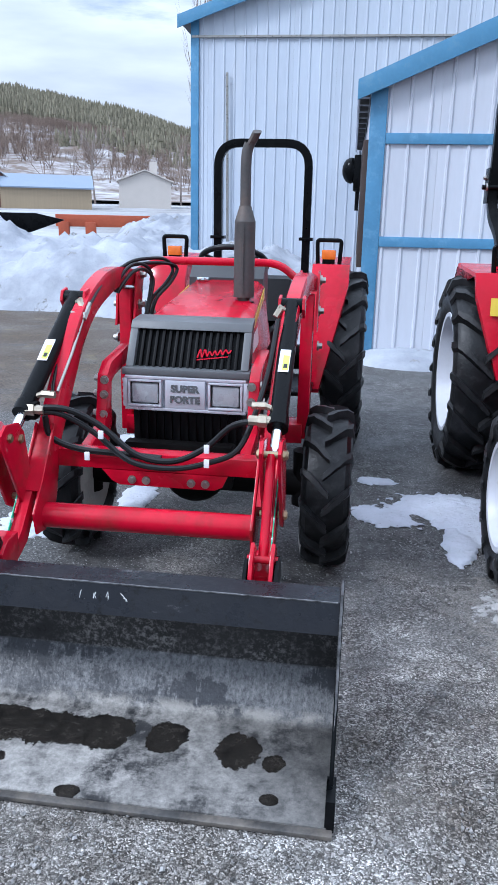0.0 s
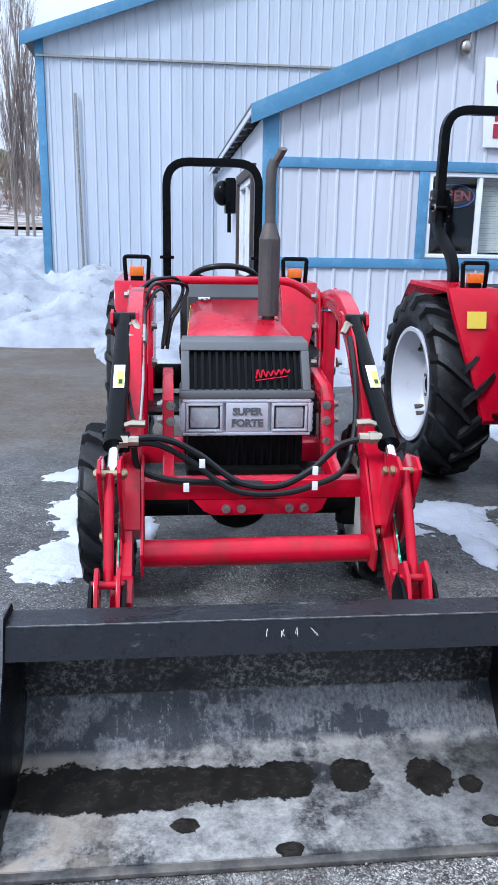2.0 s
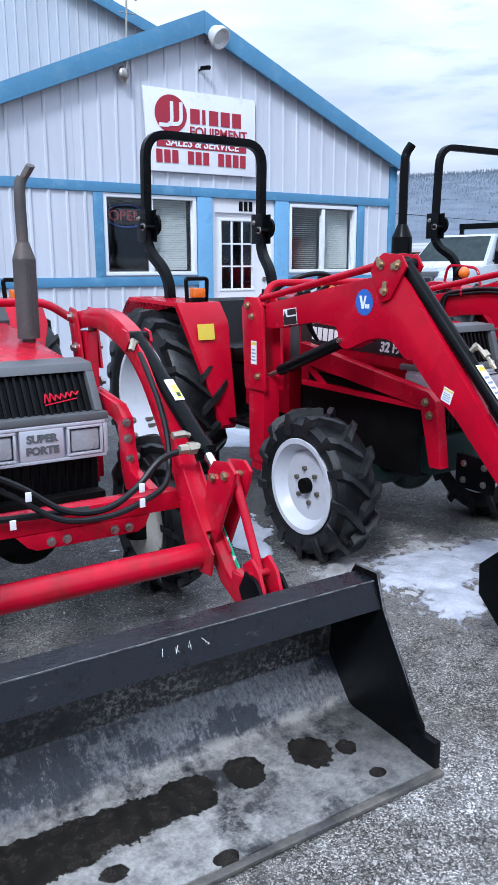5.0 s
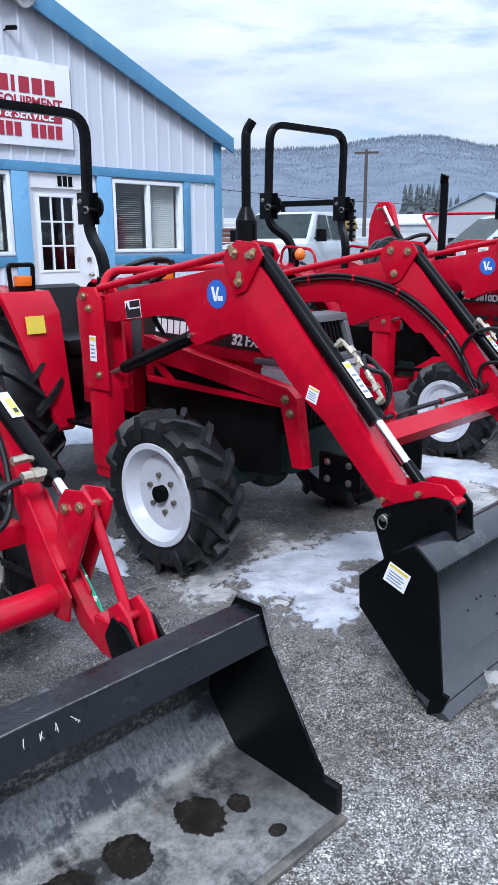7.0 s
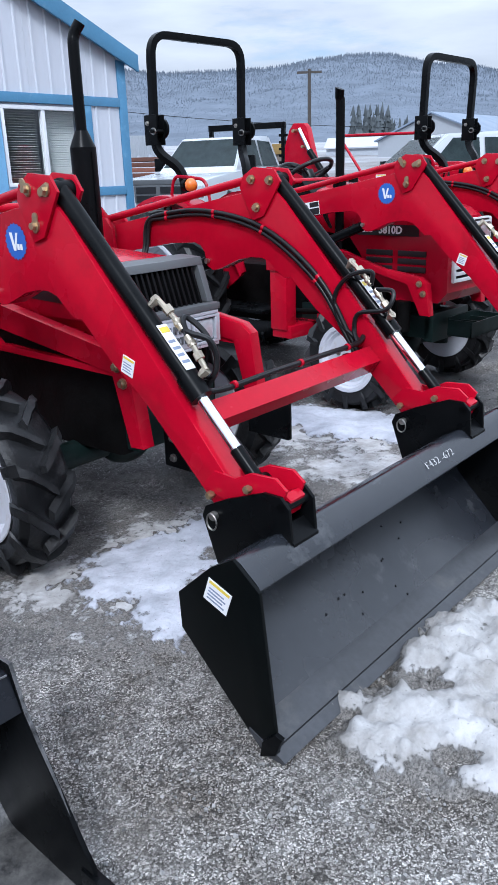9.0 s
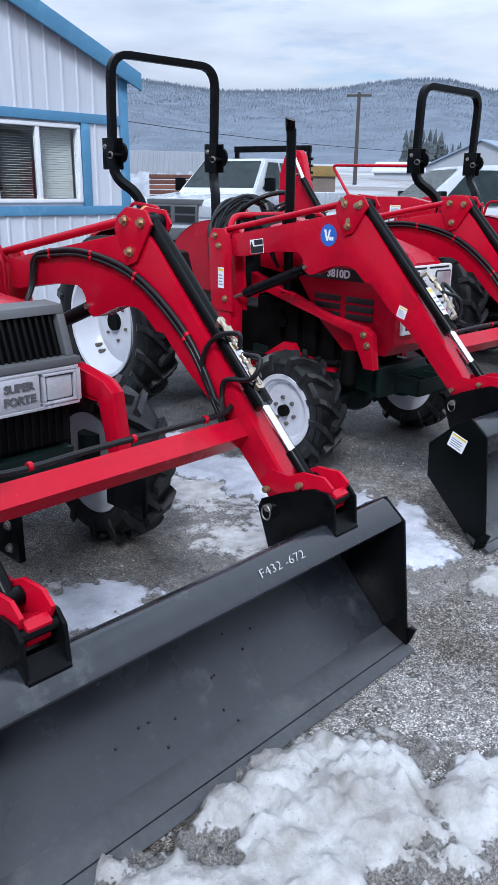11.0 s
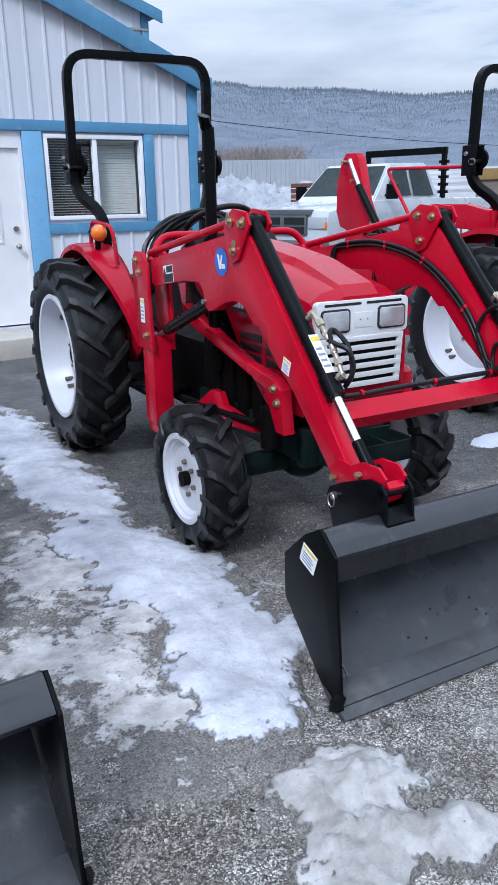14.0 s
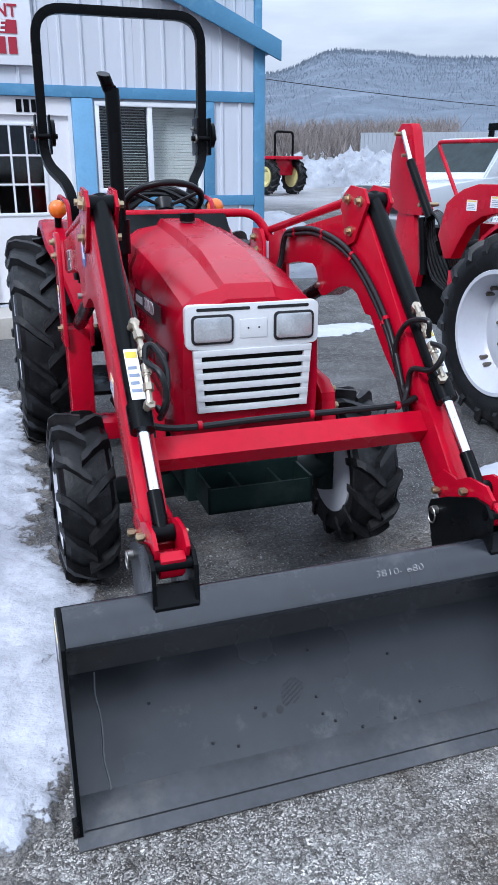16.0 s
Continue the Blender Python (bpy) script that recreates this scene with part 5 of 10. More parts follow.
def boxy_hood(parent, paint, front_y, back_y, ztop, half, decal, lean, climb, taper):
    """A square-edged hood with a grey-framed black grille and a bank of two lamps."""
    zb = 0.90
    old = set(bpy.data.objects)
    bm = bmesh.new()
    prism(bm, [(-half + 0.01, zb), (half - 0.01, zb), (half - 0.015, ztop - 0.03), (half - 0.06, ztop), (-half + 0.06, ztop), (-half + 0.015, ztop - 0.03)], front_y + 0.06, back_y, "y", 0.006)
    box(bm, -half + 0.03, half - 0.03, front_y + 0.1, back_y, 0.74, zb)
    h = part("hood", bm, paint, parent, "square red engine hood")
    # upper grille
    g0, g1 = 0.932, ztop + 0.006
    bm = bmesh.new()
    for a, b, c, d in ((-half - 0.004, half + 0.004, g1 - 0.034, g1), (-half - 0.004, -half + 0.03, g0, g1 - 0.034), (half - 0.03, half + 0.004, g0, g1 - 0.034)):
        box(bm, a, b, front_y - 0.005, front_y + 0.11, c, d, 0.005)
    g = part("grille", bm, GREY_TRIM, parent, "grey-framed black radiator grille")
    bm = bmesh.new()
    box(bm, -half + 0.02, half - 0.02, front_y + 0.03, front_y + 0.05, g0, g1 - 0.03)
    n = 15
    for i in range(n):
        x = -half + 0.055 + (2 * half - 0.11) * i / (n - 1)
        box(bm, x - 0.006, x + 0.006, front_y + 0.008, front_y + 0.03, g0, g1 - 0.034, 0.002)
    pieces("grille_slat", bm, GRILLE_K, g)
    if paint is RED_OLD:
        bm = bmesh.new()
        m = place(half * 0.42, front_y + 0.004, g0 + 0.065, FRONT) @ pose(0, 0, 0, 0, 0, 8)
        tube(bm, spline([m @ Vector(p) for p in ((-0.072, -0.012, 0), (-0.058, 0.018, 0), (-0.052, -0.012, 0), (-0.038, 0.016, 0), (-0.03, -0.01, 0), (-0.018, 0.006, 0), (-0.008, -0.01, 0), (0.004, 0.006, 0), (0.014, -0.01, 0), (0.028, 0.006, 0), (0.036, -0.01, 0), (0.05, 0.005, 0), (0.062, -0.008, 0), (0.075, 0.002, 0))]), 0.0038, 6)
        tube(bm, [m @ Vector((-0.075, -0.02, 0)), m @ Vector((0.06, -0.022, 0))], 0.0025, 6)
        part("script_mark", bm, RED, g)
    # lamp bank
    bm = bmesh.new()
    box(bm, -half - 0.014, half + 0.014, front_y - 0.035, front_y + 0.2, 0.902, 0.931, 0.006)
    part("grille_shelf", bm, GREY_TRIM, g)
    bm = bmesh.new()
    box(bm, -half + 0.02, half - 0.02, front_y + 0.02, front_y + 0.2, 0.595, 0.748, 0.01)
    part("lower_grille", bm, GRILLE_K, g, "black lower radiator grille")
    bm = bmesh.new()
    for i in range(13):
        x = -half + 0.05 + (2 * half - 0.1) * i / 12
        box(bm, x - 0.004, x + 0.004, front_y + 0.008, front_y + 0.02, 0.60, 0.735)
    pieces("lower_slat", bm, GRILLE_K, g)
    bm = bmesh.new()
    z0, z1 = 0.750, 0.900
    yf = front_y - 0.035
    lw = half * 0.67
    for a, b, c, d in ((-half, half, z0, z0 + 0.014), (-half, half, z1 - 0.014, z1), (-half - 0.008, -half + 0.012, z0 + 0.014, z1 - 0.014), (half - 0.012, half + 0.008, z0 + 0.014, z1 - 0.014), (-half + lw, half - lw, z0 + 0.014, z1 - 0.014)):
        box(bm, a, b, yf, front_y + 0.16, c, d, 0.004)
    for i in range(5):
        for s in (-1, 1):
            box(bm, s * (half + 0.009) - 0.003, s * (half + 0.009) + 0.003, yf + 0.01, front_y + 0.14, z0 + 0.022 + i * 0.025, z0 + 0.034 + i * 0.025)
    box(bm, -half + 0.006, half - 0.006, yf + 0.03, yf + 0.06, z0 + 0.006, z1 - 0.006)
    bz = part("lamp_bezel", bm, SILVER, g, "silver twin-lamp bezel")
    for s in (-1, 1):
        bm = bmesh.new()
        c = s * (half - lw / 2)
        a, b = c - lw / 2 + 0.014, c + lw / 2 - 0.014
        # stepped frame round a set-back lens
        for x0, x1, q0, q1 in ((a, b, z0 + 0.016, z0 + 0.026), (a, b, z1 - 0.026, z1 - 0.016), (a, a + 0.010, z0 + 0.026, z1 - 0.026), (b - 0.010, b, z0 + 0.026, z1 - 0.026)):
            box(bm, x0, x1, yf - 0.004, yf + 0.03, q0, q1, 0.003)
        part("lamp_frame", bm, SILVER, bz)
        bm = bmesh.new()
        box(bm, a + 0.008, b - 0.008, yf + 0.012, yf + 0.03, z0 + 0.024, z1 - 0.024)
        part("lamp_recess", bm, DECAL_K, bz)
        bm = bmesh.new()
        box(bm, a + 0.016, b - 0.016, yf + 0.004, yf + 0.016, z0 + 0.032, z1 - 0.032, 0.010)
        part("headlight", bm, LENS_DULL if paint is RED_OLD else LENS, bz)
    lettering("letters_super", "SUPER", 0.041, place(0, yf - 0.001, 0.849, FRONT), GREY_TRIM, bz, wide=1.05, bold=0.002, depth=0.003)
    lettering("letters_forte", "FORTE", 0.041, place(0, yf - 0.001, 0.802, FRONT), GREY_TRIM, bz, wide=1.05, bold=0.002, depth=0.003)
    # side stripe and maker's name
    for s in (-1, 1):
        fx = s * (half - 0.0085)
        bm = bmesh.new()
        prism(bm, [(front_y + 0.22, 1.025), (back_y - 0.05, 1.052), (back_y - 0.05, 1.085), (front_y + 0.22, 1.048)] if decal == "yellow" else [(front_y + 0.16, 0.955), (back_y - 0.02, 0.965), (back_y - 0.02, 1.055), (front_y + 0.16, 1.045)], fx - 0.0015, fx + 0.0015, "x")
        part("side_stripe", bm, DECAL_Y if decal == "yellow" else DECAL_K, h, smooth=0)
        mm = place(fx + s * 0.002, front_y + (0.42 if decal == "yellow" else 0.80), 0.985 if decal == "yellow" else 1.01, LEFT if s < 0 else Matrix(((0, 0, 1, 0), (1, 0, 0, 0), (0, 1, 0, 0), (0, 0, 0, 1))))
        word_bars("maker_bar", h, mm, 6, 0.30, 0.055, DECAL_W)
    # the grille leans back, and the hood climbs and narrows towards the dash
    for o in set(bpy.data.objects) - old:
        for v in o.data.vertices:
            k = (v.co.y - front_y) / (back_y - front_y)
            up = max(0.0, v.co.z - 0.931) / (ztop - 0.931)
            if v.co.y < front_y + 0.18:
                v.co.y += lean * up
            v.co.x *= 1 - taper * max(0.0, k) * min(1.0, max(0.0, (v.co.z - 0.88) / 0.1))
            v.co.z += climb * max(0.0, k) * min(1.0, max(0.0, (v.co.z - 0.93) / 0.15))
    return h


def muffler(parent, x, y, z0, mat_, z1, body_r, body_h, curve=0.05, slant=0.0, pipe_r=0.025):
    bm = bmesh.new()
    rod(bm, (x, y, z0), (x, y, z0 + 0.03), 0.03, 16), rod(bm, (x, y, z0 + 0.03), (x, y, z0 + body_h), body_r, 20)
    rod(bm, (x, y, z0 + body_h), (x, y, z0 + body_h + 0.07), body_r, 20, 0.028)
    tube(bm, spline([(x, y, z0 + body_h + 0.05), (x, y, z1 - 0.12), (x + curve * 0.3, y, z1 - 0.05), (x + curve, y - 0.02, z1)]) if abs(curve) < 0.06 else spline([(x, y, z0 + body_h + 0.05), (x, y, z0 + body_h + 0.3), (x + curve * 0.4, y, z1 - 0.25), (x + curve, y, z1)]), pipe_r, 12)
    for v in bm.verts:
        if v.co.z > z1 - 0.04:
            v.co.z += slant * (v.co.x - x - curve)
    box(bm, x - 0.003, x + 0.003, y - body_r - 0.006, y + body_r + 0.006, z0 + 0.05, z0 + body_h - 0.02)
    e = part("exhaust", bm, mat_, parent, "upright exhaust muffler with curved tip")
    bm = bmesh.new()
    lathe(bm, [(0.0, 0.03), (0.0, 0.05), (0.006, 0.05), (0.006, 0.03)], (0, 0, 0), 20, True)
    bm.transform(Matrix.Translation((x, y, z0 + 0.004)) @ Euler((0, radians(-90), 0)).to_matrix().to_4x4())
    part("exhaust_collar", bm, BLACK, e)


def dash(parent, y, z, half, dark=False):
    bm = bmesh.new()
    prism(bm, [(y, z - 0.3), (y, z + 0.01), (y + 0.10, z + 0.10), (y + 0.2, z + 0.10), (y + 0.22, z - 0.4)], -half, half, "x", 0.012)
    part("dashboard", bm, BLACK if dark else GREY_DASH, parent, "black dashboard cowl" if dark else "grey dashboard cowl")


def levers(parent, pts):
    for x, y, z, dx, dy, h in pts:
        bm = bmesh.new()
        rod(bm, (x, y, z), (x + dx, y + dy, z + h), 0.007, 8)
        lv = part("lever", bm, STEEL, parent)
        bm = bmesh.new()
        rod(bm, (x + dx * 0.8, y + dy * 0.8, z + h * 0.85), (x + dx * 1.1, y + dy * 1.1, z + h * 1.15), 0.014, 10)
        part("knob", bm, SEAT, lv)


def bucket_new(parent, cx, half, dy, dz, marks):
    """A grey-black loader bucket tipped forward on its lip."""
    outer = [(-1.548, 0.53), (-1.46, 0.60), (-1.375, 0.55), (-1.245, 0.43), (-1.25, 0.295), (-1.545, 0.005), (-1.60, 0.03)]
    P = lambda pts: [(y + dy, z + dz * (z > 0.4)) for y, z in pts]
    bm = bmesh.new()
    skin = P([(-1.50, 0.495), (-1.548, 0.53), (-1.46, 0.60), (-1.375, 0.55), (-1.245, 0.43), (-1.25, 0.295), (-1.545, 0.008), (-1.585, 0.012),
              (-1.585, 0.022), (-1.535, 0.03), (-1.275, 0.295), (-1.275, 0.415), (-1.40, 0.51), (-1.46, 0.55), (-1.52, 0.52), (-1.495, 0.485)])
    # the folded top rail has rounded bends
    soft = []
    for i, c in enumerate(skin):
        if i in (1, 2, 3, 4):
            c = Vector(c)
            a, b = Vector(skin[i - 1]), Vector(skin[i + 1])
            p, q = c + (a - c).normalized() * 0.018, c + (b - c).normalized() * 0.018
            soft += [tuple(p), tuple((p + q + 2 * c) / 4), tuple(q)]
        else:
            soft.append(c)
    prism(bm, soft, cx - half + 0.008, cx + half - 0.008, "x")
    bk = part("bucket", bm, BUCKET, parent, "grey-black steel loader bucket on the ground")
    for s in (-1, 1):
        bm = bmesh.new()
        prism(bm, P(outer), cx + s * half - 0.006, cx + s * half + 0.006, "x", 0.002)
        part("side_plate", bm, BUCKET_SIDE if s < 0 else BLACK, bk, "black bucket side plate")
        bm = bmesh.new()
        prism(bm, [(y + dy, z) for y, z in ((-1.545, 0.0), (-1.60, 0.03), (-1.625, 0.095), (-1.60, 0.10), (-1.555, 0.055))], cx + s * (half + 0.004), cx + s * (half + 0.02), "x", 0.002)
        part("edge_tooth", bm, BLACK, bk)
    bm = bmesh.new()
    prism(bm, [(y + dy, z) for y, z in ((-1.50, 0.069), (-1.503, 0.055), (-1.56, 0.006), (-1.622, 0.003), (-1.628, 0.012), (-1.62, 0.019))], cx - half - 0.01, cx + half + 0.01, "x")
    part("cutting_edge", bm, mat("scuffed_cutting_edge", (0.05, 0.052, 0.058), 0.4, 0.1, var=0.35, scale=5, dirt=(0.12, 0.115, 0.11), dirt_amt=0.3), bk)
    bm = bmesh.new()
    rod(bm, (cx - half + 0.01, -1.588 + dy, 0.0325), (cx + half - 0.01, -1.588 + dy, 0.0325), 0.0025, 6)
    part("edge_seam", bm, DECAL_K, bk)
    warning_label(bk, place(cx - half - 0.0065, -1.40 + dy, 0.47 + dz, LEFT) @ pose(0, 0, 0, 0, 0, -20), 0.088, 0.075)
    if marks:
        # hand-written stock note on the top rail
        a, b = Vector((0, -1.46 + dy, 0.60 + dz)), Vector((0, -1.548 + dy, 0.53 + dz))
        up = (a - b).normalized()
        m = Matrix.Translation((cx + marks[1], -1.508 + dy, 0.567 + dz)) @ Matrix(((1, 0, 0), (0, up.y, -up.z), (0, up.z, up.y))).to_4x4()
        lettering("chalk_note", marks[0], marks[2], m, CHALK, bk, "white hand-written stock number", depth=0.001, wide=1.25, shear=0.12, bold=-0.0012)
    rng = random.Random(int(half * 1000) + len(marks or ""))
    bm = bmesh.new()
    for i in range(12):
        u = rng.uniform(0.15, 0.85)
        y, z = -1.535 + 0.26 * u, 0.03 + 0.265 * u
        x = cx - half * 0.1 + rng.gauss(0, 0.25)
        bmesh.ops.create_icosphere(bm, subdivisions=1, radius=0.005, matrix=Matrix.Translation((x, y + dy, z + 0.002)))
    pieces("drip_mark", bm, DECAL_K, bk)
    if half < 0.81:
        # a muddy boot print and a dried run of water on the inner face
        n_, v_ = Vector((0, -0.714, 0.70)), Vector((0, 0.70, 0.714))
        o = Vector((cx - 0.14, -1.535 + 0.26 * 0.55 + dy, 0.03 + 0.265 * 0.55))
        bm = bmesh.new()
        for i in range(9):
            for j in range(6):
                a, b = (i - 4) * 0.011 + (j % 2) * 0.0055, (j - 2.5) * 0.011
                if (a / 0.046) ** 2 + (b / 0.031) ** 2 < 1:
                    c = o + Vector((1, 0, 0)) * (a * 0.8 - b * 0.3) + v_ * (a * 0.5 + b)
                    rod(bm, c + n_ * 0.0005, c + n_ * 0.0022, 0.0042, 6)
        for k in (0, 1):
            c = o + Vector((-0.05 - 0.05 * k, 0, 0)) - v_ * (0.045 + 0.005 * k)
            rod(bm, c + n_ * 0.0005, c + n_ * 0.002, 0.012 - 0.004 * k, 8)
        pieces("boot_print", bm, DECAL_K, bk, "dark muddy boot print")
        bm = bmesh.new()
        tube(bm, spline([(cx - half + 0.09 + 0.004 * math.sin(k * 2.2), -1.53 + 0.252 * k / 6 + dy, 0.036 + 0.257 * k / 6) for k in range(7)], 3), 0.003, 5)
        part("dried_run", bm, mat("dried_lime_run", (0.16, 0.165, 0.17), 0.7), bk)
    return bk


def side_loader(parent, dy, dz, hoses=True, note=None, bucket_half=0.85, post_foot=0.40, arm_left=0.57, bracket=True, arm_right=0.57):
    """A modern front loader: posts, cranked arms, cross beam, cylinders, linkage and bucket."""
    T = lambda y, z: (y + dy, z + dz)
    arm = [(0.50, 1.322), (-0.36, 1.470), (-0.44, 1.505), (-0.52, 1.50), (-0.595, 1.435), (-1.27, 0.675), (-1.32, 0.66), (-1.33, 0.60), (-1.215, 0.578), (-0.895, 0.892), (-0.755, 0.996), (-0.683, 1.062), (-0.625, 1.118), (-0.585, 1.116), (-0.555, 1.14), (-0.505, 1.182), (-0.46, 1.196), (-0.40, 1.196), (-0.33, 1.182), (-0.205, 1.132), (-0.165, 1.126), (-0.13, 1.145), (-0.118, 1.205), (-0.095, 1.235), (-0.06, 1.248), (0.10, 1.24), (0.42, 1.19), (0.50, 1.195)]
    for s, arm_x in ((-1, arm_left), (1, arm_right)):
        ax0, ax1 = arm_x - 0.04, arm_x + 0.04
        c = s * arm_x
        # post
        bm = bmesh.new()
        prism(bm, [T(0.67, 0.84), T(0.70, 1.29), T(0.66, 1.355), T(0.55, 1.355), T(0.50, 1.30), T(0.47, 0.84)], s * (ax0 - 0.03), s * (ax0 - 0.01), "x", 0.004)
        prism(bm, [T(0.67, 0.84), T(0.70, 1.29), T(0.66, 1.355), T(0.55, 1.355), T(0.50, 1.30), T(0.47, 0.84)], s * (ax1 + 0.01), s * (ax1 + 0.03), "x", 0.004)
        box(bm, c - 0.055, c + 0.055, 0.50 + dy, 0.65 + dy, post_foot, 0.92 + dz, 0.008)
        box(bm, min(s * 0.18, s * ax1), max(s * 0.18, s * ax1), 0.47 + dy, 0.65 + dy, post_foot - 0.06, post_foot + 0.03, 0.008)
        p = part("loader_post", bm, RED, parent, "red loader mounting post")
        bm = bmesh.new()
        for y, z in ((0.59, 1.25), (0.53, 0.92), (0.63, 1.31)):
            bolt(bm, (s * (ax1 + 0.03), *T(y, z)), (s, 0, 0), 0.013, 0.022), bolt(bm, (s * (ax0 - 0.03), *T(y, z)), (-s, 0, 0), 0.013, 0.022)
        pieces("pivot_bolt", bm, BRASS, p)
        if s < 0:
            warning_label(p, place(-ax1 - 0.0325, 0.57 + dy, 1.05 + dz, LEFT), 0.055, 0.13)
        # arm
        bm = bmesh.new()
        prism(bm, [T(*q) for q in arm], s * ax0, s * ax1, "x", 0.005)
        a = part("loader_arm", bm, RED, parent, "glossy red cranked loader arm")
        bm = bmesh.new()
        tri = [T(-0.36, 1.49), T(-0.38, 1.54), T(-0.44, 1.575), T(-0.55, 1.565), T(-0.585, 1.515), T(-0.49, 1.375), T(-0.43, 1.355)]
        prism(bm, tri, s * (ax1 + 0.001), s * (ax1 + 0.013), "x", 0.002), prism(bm, tri, s * (ax0 - 0.013), s * (ax0 - 0.001), "x", 0.002)
        kn = part("knee_plate", bm, RED, a, "bolted triangular knee plate")
        bm = bmesh.new()
        for y, z in ((-0.43, 1.525), (-0.53, 1.52), (-0.455, 1.41)):
            bolt(bm, (s * (ax1 + 0.013), *T(y, z)), (s, 0, 0), 0.013, 0.022), bolt(bm, (s * (ax0 - 0.013), *T(y, z)), (-s, 0, 0), 0.013, 0.022)
        pieces("knee_bolt", bm, BRASS, kn)
        bm = bmesh.new()
        for y, z, ang in ((-0.42, 1.53, 52), (-0.52, 1.523, -25), (-0.455, 1.42, 95)):
            q = bmesh.new()
            prism(q, [(0.014 * math.cos(u) + (0.019 if math.cos(u) > 0 else -0.019), 0.014 * math.sin(u)) for u in np.linspace(0.1, 6.18, 14)], 0, 0.006, "x", 0.001)
            q.transform(Matrix.Translation((s * (ax1 + 0.0135) + (0 if s > 0 else -0.006), *T(y, z))) @ Matrix.Rotation(radians(ang), 4, "X"))
            for f in q.faces:
                bm.faces.new([bm.verts.new(v.co) for v in f.verts])
            q.free()
        bmesh.ops.remove_doubles(bm, verts=bm.verts, dist=0.00005)
        pieces("pin_keeper", bm, BRASS, kn, "yellow zinc pin keeper")
        # levelling rod along the top
        bm = bmesh.new()
        tube(bm, [(c, *T(0.60, 1.345)), (c, *T(-0.43, 1.535))], 0.0185, 10)
        part("level_rod", bm, RED, a, "slim red levelling rod")
        # foot clevis
        bm = bmesh.new()
        foot = [T(-1.14, 0.66), T(-1.20, 0.72), T(-1.28, 0.715), T(-1.34, 0.745), T(-1.43, 0.75), T(-1.47, 0.72), T(-1.45, 0.67), T(-1.30, 0.62)]
        for e in (-0.047, 0.035):
            prism(bm, foot, c + e, c + e + 0.012, "x", 0.002)
        prism(bm, [T(-1.34, 0.655), T(-1.455, 0.705), T(-1.478, 0.69), T(-1.462, 0.64), T(-1.43, 0.615), T(-1.38, 0.62)], c - 0.034, c + 0.034, "x", 0.006)
        ft = part("arm_foot", bm, RED, a, "red quick-hitch foot")
        bm = bmesh.new()
        for y, z in ((-1.19, 0.645), (-1.34, 0.70)):
            rod(bm, (c - 0.072, *T(y, z)), (c + 0.072, *T(y, z)), 0.008, 12), rod(bm, (c - 0.070, *T(y, z)), (c - 0.052, *T(y, z)), 0.0125, 6)
        pieces("foot_pin", bm, BRASS, ft)
        # black hitch plates welded to the bucket
        bm = bmesh.new()
        hp = [T(-1.155, 0.57), T(-1.17, 0.605), T(-1.26, 0.65), T(-1.40, 0.705), T(-1.46, 0.705), T(-1.49, 0.675), T(-1.50, 0.562), T(-1.46, 0.59), T(-1.375, 0.54), T(-1.26, 0.43), T(-1.21, 0.42)]
        for e in (-0.062, 0.050):
            prism(bm, hp, c + e, c + e + 0.012, "x", 0.002)
        rod(bm, (c - 0.062, *T(-1.462, 0.672)), (c + 0.062, *T(-1.462, 0.672)), 0.016, 12)
        prism(bm, [T(-1.505, 0.563), T(-1.505, 0.573), T(-1.458, 0.612), T(-1.40, 0.585), T(-1.40, 0.572), T(-1.46, 0.60)], c - 0.058, c + 0.058, "x")
        hk = part("hitch_plate", bm, BLACK, parent, "black bucket hitch plates")
        bm = bmesh.new()
        rod(bm, (c - 0.078, *T(-1.21, 0.585)), (c - 0.06, *T(-1.21, 0.585)), 0.014, 12)
        tube(bm, [(c - 0.08, -1.21 + dy + 0.02 * math.cos(t), 0.568 + dz + 0.026 * math.sin(t)) for t in np.linspace(0, 6.28, 17)], 0.003, 6)
        part("lynch_pin", bm, STEEL, hk)
        # lift cylinder under the arm
        bm = bmesh.new()
        tube(bm, [(c, *T(0.41, 0.962)), (c, *T(-0.085, 1.148)), (c, *T(-0.10, 1.153))], 0.031, 16)
        rod(bm, (c - 0.034, *T(-0.14, 1.168)), (c + 0.034, *T(-0.14, 1.168)), 0.030, 16)
        lc = part("lift_cylinder", bm, BLACK, parent, "black hydraulic lift cylinder")
        bm = bmesh.new()
        tube(bm, [(c, *T(0.52, 0.92)), (c, *T(0.41, 0.962))], 0.013, 10)
        rod(bm, (c - 0.056, *T(-0.14, 1.168)), (c + 0.056, *T(-0.14, 1.168)), 0.012, 12)
        pieces("lift_rod", bm, STEEL, lc)
        # tilt cylinder lying along the front of the arm
        y0, z0, y1, z1 = -0.53, 1.52, -1.067, 0.973
        L = lambda k, o=0.0, e=0.0: (c + e, y0 + (y1 - y0) * k + dy - o * 0.714, z0 + (z1 - z0) * k + dz + o * 0.70)
        bm = bmesh.new()
        tube(bm, [L(-0.03), L(0.02), L(0.03), L(0.74), L(0.745), L(1.0)], 0.031, 16)
        rod(bm, (c - 0.042, *T(-0.53, 1.52)), (c + 0.042, *T(-0.53, 1.52)), 0.032, 14)
        tc = part("tilt_cylinder", bm, BLACK, parent, "black hydraulic tilt cylinder")
        bm = bmesh.new()
        tube(bm, [L(0.985), L(0.99), L(1.09), L(1.095)], 0.037, 16)
        part("gland", bm, BLACK, tc)
        bm = bmesh.new()
        tube(bm, [L(1.08), L(1.34)], 0.019, 12)
